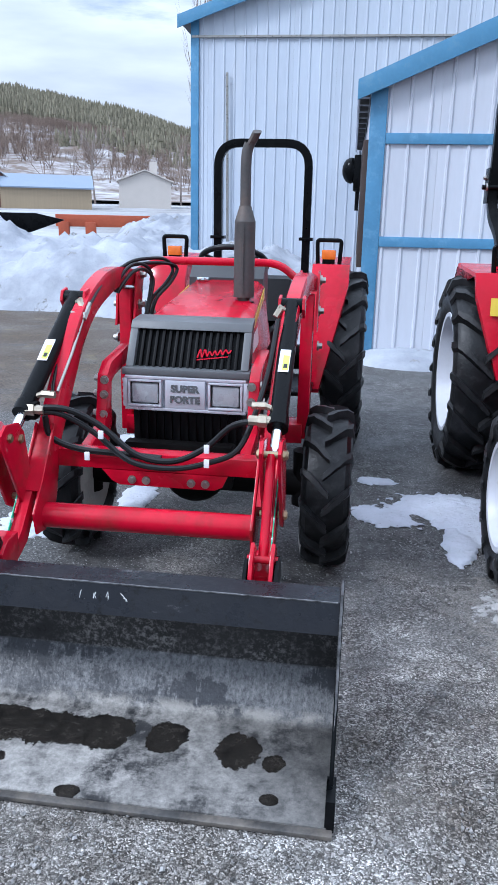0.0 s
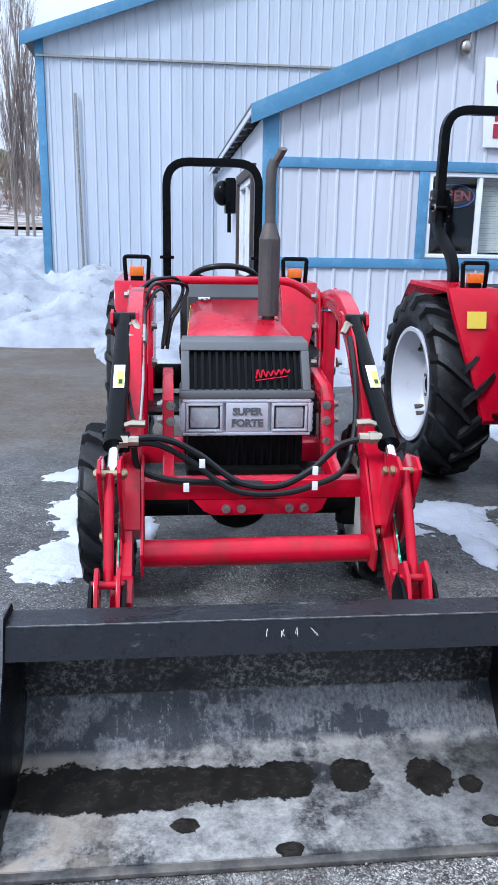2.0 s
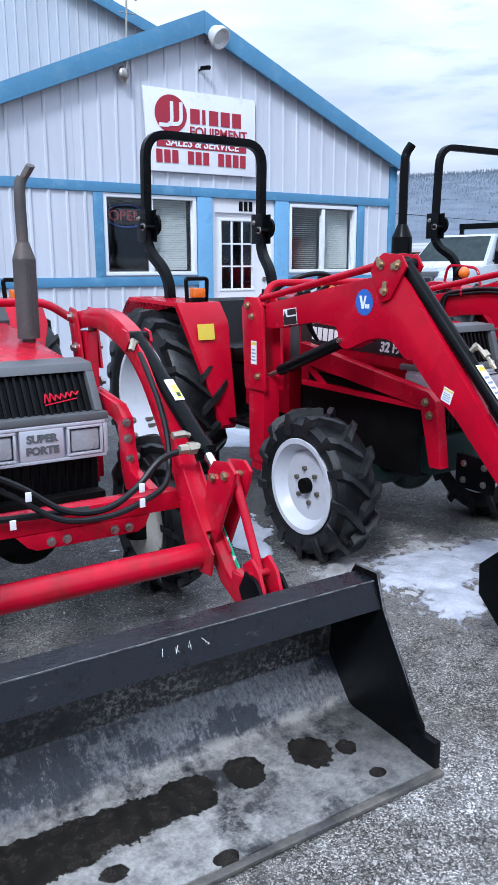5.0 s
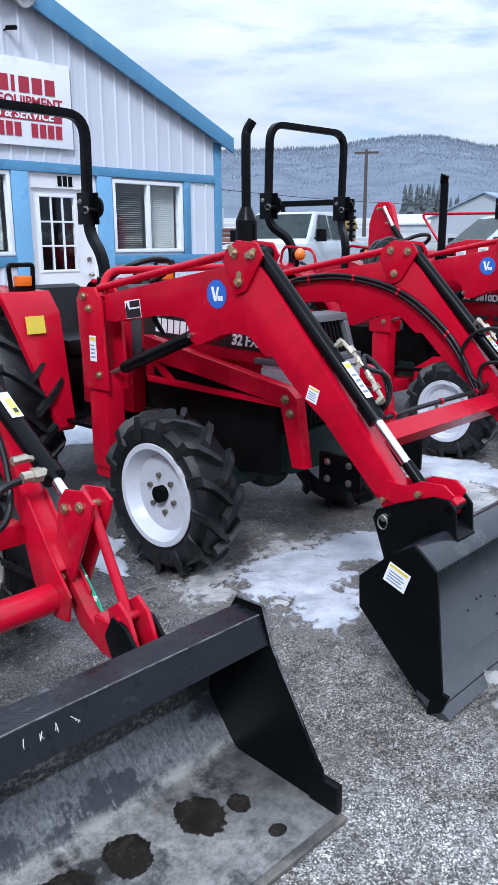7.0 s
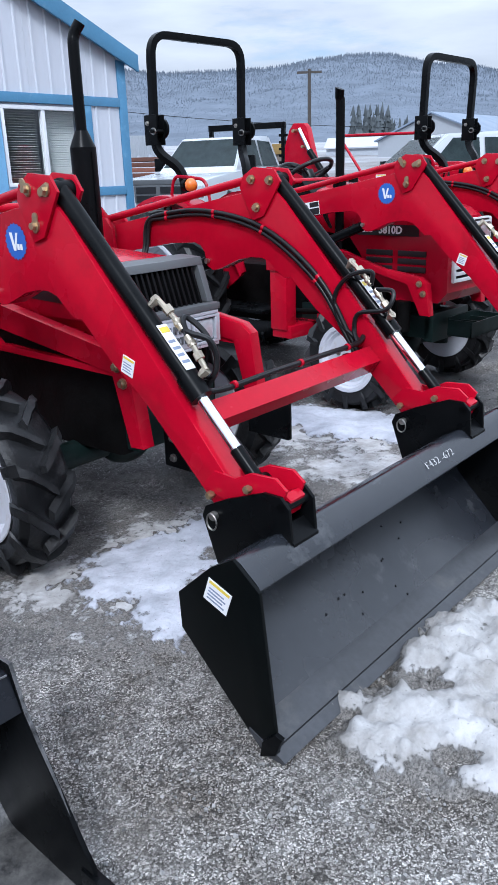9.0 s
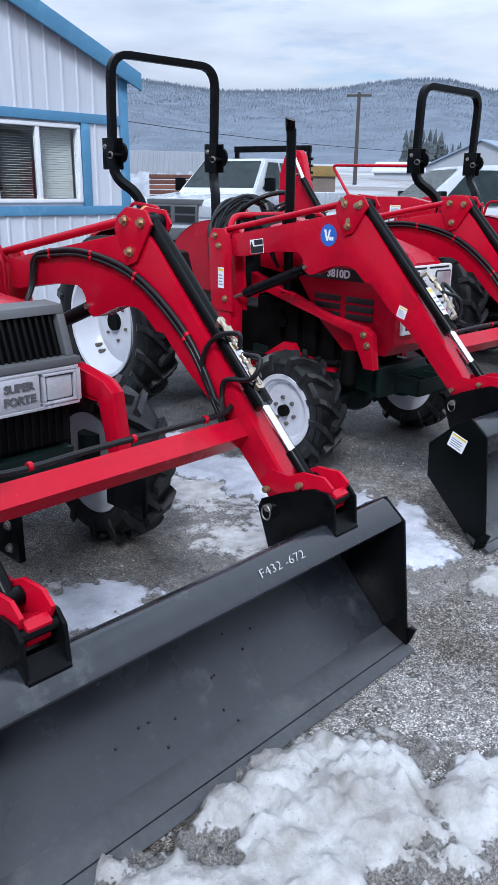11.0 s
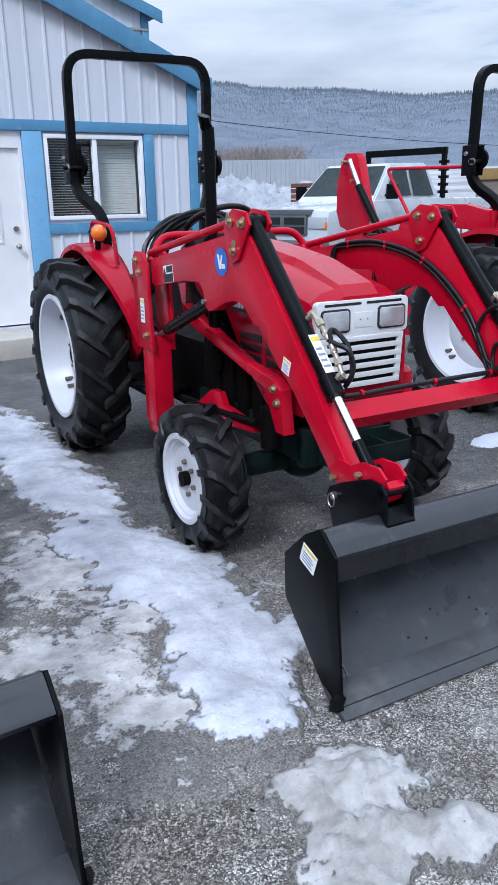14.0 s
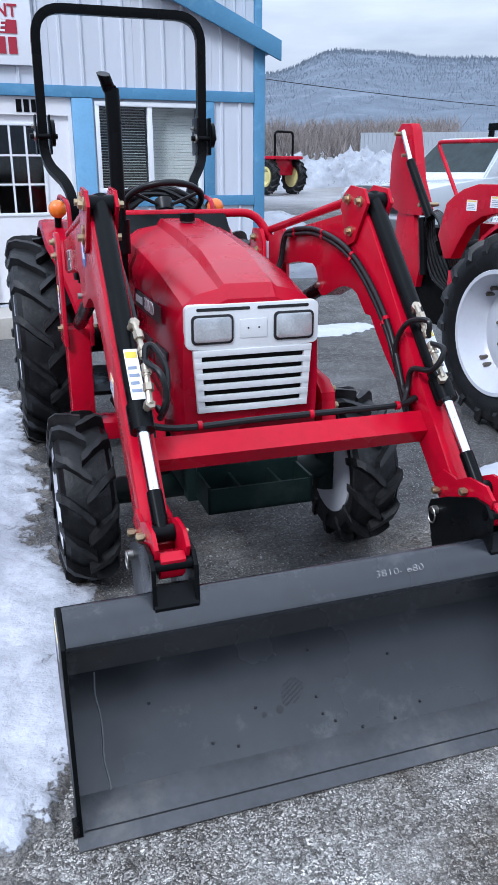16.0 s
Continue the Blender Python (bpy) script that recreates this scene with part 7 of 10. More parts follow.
def tractor_three():
    t = thing("loader_tractor", "red tractor with white slatted grille and front loader", "tractor", (4.13, 3.29, 0), -2.6, "row of tractors")
    wb = 1.90
    chassis(t, wb, 0.62, 0.5, 0.64, 0.36)
    round_hood(t, -0.47, 0.62)
    muffler(t, -0.33, 0.33, 1.0, BLACK, 2.02, 0.03, 0.2, -0.035, -0.5, 0.03)
    bm = bmesh.new()
    rod(bm, (-0.33, 0.33, 1.32), (-0.33, 0.33, 1.46), 0.045, 16)
    part("exhaust_shield", bm, BLACK, t)
    dash(t, 0.62, 1.36, 0.26, True)
    steering(t, -0.02, 0.86, 1.51, 30)
    seat(t, wb - 0.15, 0.72)
    rng = random.Random(33)
    for i in range(10):
        e = lambda k=0.022: rng.uniform(-k, k)
        d = 0.012 * i
        bm = bmesh.new()
        tube(bm, spline([(-0.47 + d + e(), 0.92 + e(), 1.14 + e()), (-0.43 + d + e(), 0.95 + e(), 1.38 + e()), (-0.26 + d + e(), 1.0 + e(), 1.53 - 0.4 * d + e()), (0.0 + e(), 1.04 + e(), 1.56 + e()), (0.2 + e(), 0.98 + e(), 1.47 + e()), (0.22 + e(), 0.85, 1.3)], 5), 0.013, 7)
        part("coiled_hose", bm, HOSE, t, "black hydraulic hose looped over the dash")
    for s in (-1, 1):
        wheel(t, (s * 0.615 + 0.012, -0.01, 0.36), 0.36, 0.22, 0.21, s, WHITE_RIM, 13, 0.038, 0.031, False, dish=0.27)
        wheel(t, (s * 0.60, wb, 0.645), 0.645, 0.33, 0.40, s, WHITE_RIM, 18, 0.041, 0.035, True)
        round_fender(t, s, 0.36, 0.56, wb, 0.66, 0.72)
    rops(t, wb + 0.12, 0.49, 2.535, 1.87, 1.42, 0.0275, True, 0.36, wb - 0.06)
    # open tool tray under the nose
    bm = bmesh.new()
    for a, b, c, d, e, f in ((-0.22, 0.18, -0.64, -0.47, 0.49, 0.50), (-0.22, 0.18, -0.64, -0.63, 0.49, 0.585), (-0.22, 0.18, -0.48, -0.47, 0.49, 0.61), (-0.22, -0.21, -0.64, -0.47, 0.49, 0.595), (0.17, 0.18, -0.64, -0.47, 0.49, 0.595)):
        box(bm, a, b, c, d, e, f)
    tray = part("weight_tray", bm, GREEN_DARK, t, "open dark green tray under the nose")
    for x in (-0.10, 0.055):
        bm = bmesh.new()
        box(bm, x, x + 0.01, -0.63, -0.48, 0.50, 0.58)
        part("tray_divider", bm, GREEN_DARK, tray)
    bm = bmesh.new()
    tube(bm, [(-0.34, 0.75, 0.55), (-0.36, -0.15, 0.62)], 0.02, 10), rod(bm, (-0.3, -0.18, 0.5), (-0.3, -0.18, 0.7), 0.05, 12)
    part("steering_ram", bm, CAST, t)
    bm = bmesh.new()
    for x in (-0.36, 0.32):
        prism(bm, [(0.50, 0.48), (0.50, 0.585), (0.33, 0.69), (0.24, 0.69), (0.20, 0.63), (-0.12, 0.60), (-0.12, 0.565), (0.22, 0.53)], x, x + 0.04, "x", 0.005)
    pieces("subframe_skirt", bm, RED, t, "red subframe plate")
    side_loader(t, 0.12, 0.03, True, ("3810- 680", 0.13, 0.03), 0.80, 0.45, 0.505, False, 0.49)
    return t


def tractor_four():
    t = thing("backhoe_tractor", "red tractor with rear backhoe and white rear wheels", "tractor", (7.17, 2.50, 0), 0, "row of tractors")
    wb = 1.86
    chassis(t, wb, 0.62, 0.5, 0.64, 0.36)
    round_hood(t, -0.47, 0.62)
    dash(t, 0.62, 1.36, 0.26, True)
    steering(t, 0.0, 0.85, 1.52, 30)
    seat(t, wb - 0.2, 1.0)
    for s in (-1, 1):
        wheel(t, (s * 0.635, 0, 0.36), 0.36, 0.22, 0.21, s, WHITE_RIM, 13, 0.036, 0.028, False)
        wheel(t, (s * 0.62, wb, 0.645), 0.645, 0.34, 0.40, s, WHITE_RIM, 18, 0.041, 0.035, True)
        f = round_fender(t, s, 0.36, 0.58, wb, 0.66, 0.74)
        bm = bmesh.new()
        prism(bm, [(wb + y, z) for y, z in ((0.05, 1.37), (0.05, 1.52), (0.30, 1.572), (0.67, 1.572), (0.84, 1.535), (0.95, 1.486), (1.04, 1.43), (1.12, 1.19), (1.02, 1.02), (0.93, 1.03), (0.86, 1.14), (0.75, 1.28), (0.60, 1.35), (0.42, 1.385))], s * 0.40, s * 0.50, "x", 0.014)
        part("fender_panel", bm, RED, f, "deep red panel above the rear wheel")
        for k in (0, 1):
            warning_label(f, place(s * 0.502, wb + 0.72 - 0.27 * k, 1.425 + 0.03 * k, LEFT if s < 0 else Matrix(((0, 0, 1, 0), (1, 0, 0, 0), (0, 1, 0, 0), (0, 0, 0, 1)))), 0.12, 0.075)
    rops(t, wb + 0.25, 0.51, 2.54, 1.90, 1.42, 0.031, True, 0.36, wb + 0.05)
    # backhoe
    bm = bmesh.new()
    box(bm, -0.5, 0.5, wb + 0.75, wb + 0.95, 0.45, 0.95, 0.02), box(bm, -0.2, 0.2, wb + 0.1, wb + 0.8, 0.5, 0.7, 0.02)
    b = part("backhoe_frame", bm, RED, t, "red backhoe carrier frame")
    bm = bmesh.new()
    prism(bm, [(wb + 1.98, 2.035), (wb + 2.04, 1.97), (wb + 2.11, 1.79), (wb + 2.12, 1.50), (wb + 2.06, 1.36), (wb + 1.90, 1.31), (wb + 1.58, 1.31), (wb + 1.54, 1.36), (wb + 1.68, 1.60), (wb + 1.79, 1.98), (wb + 1.84, 2.03)], -0.36, -0.27, "x", 0.008)
    bo = part("backhoe_boom", bm, RED, t, "red backhoe boom folded upright")
    bm = bmesh.new()
    prism(bm, [(wb + 1.96, 1.42), (wb + 2.0, 1.20), (wb + 2.0, 0.93), (wb + 1.86, 0.72), (wb + 1.62, 0.72), (wb + 1.56, 0.95), (wb + 1.70, 1.20), (wb + 1.74, 1.42)], -0.345, -0.285, "x", 0.006)
    part("dipper_arm", bm, RED, bo, "folded red dipper arm")
    bm = bmesh.new()
    tube(bm, [(-0.41, wb + 1.86, 1.97), (-0.41, wb + 1.71, 1.72)], 0.022, 12)
    part("chrome_rod", bm, CHROME, bo)
    bm = bmesh.new()
    tube(bm, [(-0.41, wb + 1.72, 1.735), (-0.41, wb + 1.37, 1.30)], 0.036, 12), tube(bm, [(-0.40, wb + 1.50, 1.30), (-0.40, wb + 1.42, 0.85)], 0.034, 12)
    part("boom_cylinder", bm, BLACK, bo)
    bm = bmesh.new()
    for p, q in (((-0.36, wb + 1.93, 1.95), 0.025), ((-0.36, wb + 1.80, 1.78), 0.02), ((-0.36, wb + 1.5, 1.4), 0.025)):
        rod(bm, (p[0] - 0.085, p[1], p[2]), (p[0] + 0.10, p[1], p[2]), q * 0.7, 12)
    pieces("boom_pin", bm, BRASS, bo)
    bm = bmesh.new()
    for k in range(6):
        e = 0.022 * k
        tube(bm, spline([(-0.40 + e, wb + 1.05, 0.95), (-0.43 + e, wb + 1.18 + e, 1.24 + 0.5 * e), (-0.41 + e, wb + 1.36 + e, 1.34), (-0.39 + e, wb + 1.48, 1.16), (-0.37 + e, wb + 1.36 - e, 0.86), (-0.33 + e, wb + 1.15, 0.72)], 6), 0.012, 8)
    pieces("backhoe_hose", bm, HOSE, b)
    bm = bmesh.new()
    prism(bm, [(wb + 1.10, 0.42), (wb + 1.85, 0.42), (wb + 1.90, 0.95), (wb + 1.78, 1.22), (wb + 1.48, 1.22), (wb + 1.30, 1.02), (wb + 1.10, 0.95)], -0.25, 0.05, "x", 0.02)
    rod(bm, (-0.30, wb + 1.40, 1.06), (0.10, wb + 1.40, 1.06), 0.06, 16)
    part("swing_mast", bm, CAST, b, "dark greasy swing mast and valve block")
    bm = bmesh.new()
    box(bm, -0.36, 0.36, wb + 0.62, wb + 0.80, 0.95, 1.30, 0.02)
    cs = part("control_console", bm, RED, b, "red backhoe control console")
    bm = bmesh.new()
    tube(bm, rounded([(-0.44, wb + 0.32, 1.85), (-0.44, wb + 1.30, 1.868), (-0.44, wb + 0.98, 1.46)], 0.06), 0.015, 10)
    part("console_hoop", bm, RED, cs, "thin red tube handrail")
    levers(t, [(-0.25, wb + 0.68, 1.28, 0.0, 0.03, 0.25), (-0.12, wb + 0.68, 1.28, 0.0, 0.02, 0.22), (-0.02, wb + 0.68, 1.28, 0.0, 0.03, 0.25)])
    return t


def bucket_old(parent, cx, half):
    """A worn black bucket lying flat with pooled water inside."""
    bm = bmesh.new()
    D = lambda pts: [(y - 3.33, z) for y, z in pts]
    prof = D([(1.60, 0.008), (2.06, 0.006), (2.15, 0.10), (2.165, 0.17), (2.15, 0.33), (2.06, 0.42), (1.995, 0.515), (1.90, 0.515), (1.865, 0.43),
              (1.877, 0.425), (1.912, 0.497), (1.985, 0.497), (2.03, 0.42), (2.09, 0.36), (2.115, 0.30), (2.125, 0.165), (2.01, 0.03), (1.99, 0.022), (1.60, 0.018)])
    prism(bm, prof, cx - half + 0.006, cx + half - 0.006, "x")
    bk = part("bucket", bm, OLD_BUCKET, parent, "worn black loader bucket with water stains")
    for s in (-1, 1):
        bm = bmesh.new()
        prism(bm, D([(1.66, 0.006), (2.06, 0.004), (2.155, 0.10), (2.17, 0.17), (2.155, 0.33), (2.065, 0.42), (2.0, 0.535), (1.895, 0.54), (1.858, 0.43), (1.69, 0.16), (1.66, 0.12)]), cx + s * half - 0.006, cx + s * half + 0.006, "x", 0.002)
        part("side_plate", bm, BLACK, bk, "black bucket side plate")
        bm = bmesh.new()
        box(bm, cx + s * half - 0.012, cx + s * half + 0.014, 1.60 - 3.33, 1.70 - 3.33, 0.004, 0.10, 0.003)
        part("edge_tooth", bm, BLACK, bk)
    bm = bmesh.new()
    box(bm, cx - half - 0.01, cx + half + 0.01, 1.575 - 3.33, 1.615 - 3.33, 0.0, 0.013, 0.003)
    part("cutting_edge", bm, mat("worn_cutting_edge", (0.075, 0.072, 0.070), 0.45, 0.4, var=0.4, scale=9, dirt=(0.24, 0.21, 0.18), dirt_amt=0.5, dirt_scale=6), bk)
    # bare steel shows along the fold of the rail and the rims of the side plates
    bm = bmesh.new()
    wob = lambda x: 0.0012 * nz(x, 3.0, 1.0, 9.0, 4)
    tube(bm, [(x, 1.8985 - 3.33 + wob(x), 0.5145 + wob(x + 5)) for x in np.linspace(cx - half + 0.01, cx + half - 0.01, 60)], 0.0026, 5)
    for s in (-1, 1):
        tube(bm, [(cx + s * half, y - 3.33, z) for y, z in ((1.70, 0.165), (1.856, 0.43), (1.893, 0.541), (2.0, 0.536))], 0.0046, 5)
    pieces("worn_edge", bm, mat("bare_worn_steel", (0.17, 0.17, 0.175), 0.45, 0.5, var=0.5, scale=40, dirt=(0.01, 0.01, 0.012), dirt_amt=0.7, dirt_scale=25), bk, "bright worn steel edge")
    rng = random.Random(8)
    bm = bmesh.new()
    m = Matrix.Translation((cx + 0.03, 1.884 - 3.33, 0.472)) @ Matrix(((1, 0, 0), (0, 0.258, -0.966), (0, 0.966, 0.258))).to_4x4()
    for k in range(4):
        pts = [m @ Vector((-0.05 + 0.04 * k + rng.uniform(-0.014, 0.014), rng.uniform(-0.024, 0.022), 0.001)) for _ in range(5)]
        tube(bm, pts, 0.0012, 5)
    pieces("paint_pen_stroke", bm, CHALK, bk)
    return bk


def old_bucket_material():
    """Black paint worn in bands: speckled back, scuffed grey slope, dried silt on the floor."""
    m = bpy.data.materials.new("scuffed_bucket_steel")
    m.use_nodes = True
    nt = m.node_tree
    n, l = nt.nodes.new, nt.links.new
    p = nt.nodes["Principled BSDF"]
    p.inputs["Specular IOR Level"].default_value = 0.35
    co, sep = n("ShaderNodeTexCoord"), n("ShaderNodeSeparateXYZ")
    l(co.outputs["Object"], sep.inputs[0])

    def tex(scale, detail, rough, stretch=(1, 1, 1)):
        mp, t = n("ShaderNodeMapping"), n("ShaderNodeTexNoise")
        mp.inputs["Scale"].default_value = stretch
        l(co.outputs["Object"], mp.inputs[0]), l(mp.outputs[0], t.inputs["Vector"])
        t.inputs["Scale"].default_value, t.inputs["Detail"].default_value, t.inputs["Roughness"].default_value = scale, detail, rough
        return t.outputs["Fac"]

    def span(v, a, b):
        r = n("ShaderNodeMapRange")
        r.inputs["From Min"].default_value, r.inputs["From Max"].default_value = a, b
        l(v, r.inputs["Value"])
        return r.outputs[0]

    def mix(f, a, b):
        x = n("ShaderNodeMix")
        x.data_type = "RGBA"
        for q, v in ((x.inputs["Factor"], f), (x.inputs[6], a), (x.inputs[7], b)):
            if isinstance(v, tuple):
                q.default_value = (*v, 1)
            else:
                l(v, q)
        return x.outputs[2]

    def mul(a, b):
        x = n("ShaderNodeMath")
        x.operation = "MULTIPLY"
        l(a, x.inputs[0]), l(b, x.inputs[1])
        return x.outputs[0]

    def span2(v, a, b):
        r = n("ShaderNodeMapRange")
        r.inputs["To Min"].default_value, r.inputs["To Max"].default_value = a, b
        l(v, r.inputs["Value"])
        return r.outputs[0]

    def value(v):
        x = n("ShaderNodeValue")
        x.outputs[0].default_value = v
        return x.outputs[0]

    def math_add(a, b):
        x = n("ShaderNodeMath")
        l(a, x.inputs[0]), l(b, x.inputs[1])
        return x.outputs[0]
    scratch = span(tex(14, 8, 0.75, (3.5, 0.6, 0.6)), 0.50, 0.66)
    fine = span(tex(64, 7, 0.8), 0.48, 0.60)
    blot = span(tex(2.4, 9, 0.66), 0.505, 0.535)
    rail = mix(span(tex(22, 6, 0.75), 0.57, 0.62), (0.0075, 0.0085, 0.012), (0.003, 0.003, 0.004))
    rail = mix(mul(span(tex(9, 8, 0.78, (0.4, 1, 1)), 0.60, 0.68), span(tex(60, 5, 0.8), 0.40, 0.62)), rail, (0.13, 0.13, 0.135))
    back = mix(mul(fine, span(tex(4, 5, 0.6), 0.36, 0.58)), (0.007, 0.007, 0.008), (0.22, 0.21, 0.20))
    slope = mix(mul(span(tex(55, 7, 0.82, (1.6, 1, 1)), 0.34, 0.66), blot), (0.014, 0.016, 0.023), (0.21, 0.21, 0.215))
    slope = mix(mul(scratch, fine), slope, (0.28, 0.28, 0.28))
    slope = mix(mul(mul(span(sep.outputs["Z"], 0.060, 0.03), span(sep.outputs["X"], -0.45, -0.10)), span(tex(7, 8, 0.78), 0.44, 0.54)), slope, (0.40, 0.375, 0.335))
    silt = mix(span(tex(26, 7, 0.8), 0.36, 0.66), (0.12, 0.116, 0.112), (0.42, 0.40, 0.375))
    floor = mix(span(tex(3.4, 9, 0.76), 0.41, 0.50), (0.026, 0.026, 0.028), silt)
    floor = mix(mul(scratch, fine), floor, silt)
    # dried silt has drifted towards one corner, the other stays dark and oily
    drift = span(math_add(mul(sep.outputs["X"], value(-0.9)), tex(3.2, 6, 0.7)), -0.35, 0.45)
    floor = mix(drift, mix(span(tex(5, 8, 0.75), 0.42, 0.58), (0.022, 0.022, 0.024), (0.095, 0.092, 0.088)), floor)
    floor = mix(mul(span(sep.outputs["X"], -0.35, -0.72), span(tex(4, 6, 0.7), 0.45, 0.55)), floor, (0.34, 0.285, 0.23))
    z = sep.outputs["Z"]
    # wet brown stains and spots left by pooled water
    edge = math_add(mul(tex(5.5, 7, 0.72), value(2.4)), mul(tex(17, 7, 0.75), value(1.8)))
    wet = None
    for bx, by, rx, ry in ((-0.30, -1.462, 0.40, 0.085), (-0.58, -1.445, 0.20, 0.11), (0.02, -1.455, 0.11, 0.078), (0.44, -1.475, 0.070, 0.078), (0.55, -1.51, 0.036, 0.038), (0.555, -1.655, 0.028, 0.022), (-0.26, -1.61, 0.040, 0.032), (0.0, -1.71, 0.036, 0.026), (0.21, -1.44, 0.065, 0.075)):
        dx, dy = (mul(math_add(sep.outputs[q], value(-c)), value(1 / r)) for q, c, r in (("X", bx, rx), ("Y", by, ry)))
        d = math_add(mul(dx, dx), mul(dy, dy))
        f = span(math_add(d, edge), 3.12, 3.0)
        if wet is None:
            wet = f
        else:
            x = n("ShaderNodeMath")
            x.operation = "MAXIMUM"
            l(wet, x.inputs[0]), l(f, x.inputs[1])
            wet = x.outputs[0]
    wet = mul(wet, span(z, 0.05, 0.03))
    floor = mix(wet, floor, mix(span(tex(24, 7, 0.75), 0.40, 0.62), (0.010, 0.009, 0.008), (0.030, 0.026, 0.022)))
    col = mix(span(z, 0.022, 0.045), floor, slope)
    col = mix(span(z, 0.158, 0.166), col, back)
    col = mix(span(z, 0.424, 0.428), col, rail)
    l(col, p.inputs["Base Color"])
    l(span2(span(z, 0.424, 0.428), 0.65, 0.30), p.inputs["Specular IOR Level"])
    worn = mix(wet, mix(fine, (0.34, 0.34, 0.34), (0.7, 0.7, 0.7)), (0.2, 0.2, 0.2))
    l(mix(span(z, 0.424, 0.428), worn, mix(span(tex(5, 8, 0.7), 0.40, 0.60), (0.12, 0.12, 0.12), (0.5, 0.5, 0.5))), p.inputs["Roughness"])
    bp = n("ShaderNodeBump")
    bp.inputs["Strength"].default_value, bp.inputs["Distance"].default_value = 0.15, 0.01
    l(tex(45, 5, 0.6), bp.inputs["Height"]), l(bp.outputs[0], p.inputs["Normal"])
    return m


OLD_BUCKET = old_bucket_material()


def lathe_cap(bm, p):
    """A low domed filler cap with a rolled rim."""
    x, y, z = p
    prev = None
    for r, h in ((0.030, 0.0), (0.036, 0.003), (0.0365, 0.014), (0.034, 0.018), (0.018, 0.021), (0.002, 0.0215)):
        ring = [bm.verts.new((x + r * math.cos(k * math.pi / 14), y + r * math.sin(k * math.pi / 14), z + h)) for k in range(28)]
        if prev:
            for k in range(28):
                bm.faces.new((prev[k], prev[(k + 1) % 28], ring[(k + 1) % 28], ring[k]))
        prev = ring
    bm.faces.new(prev)


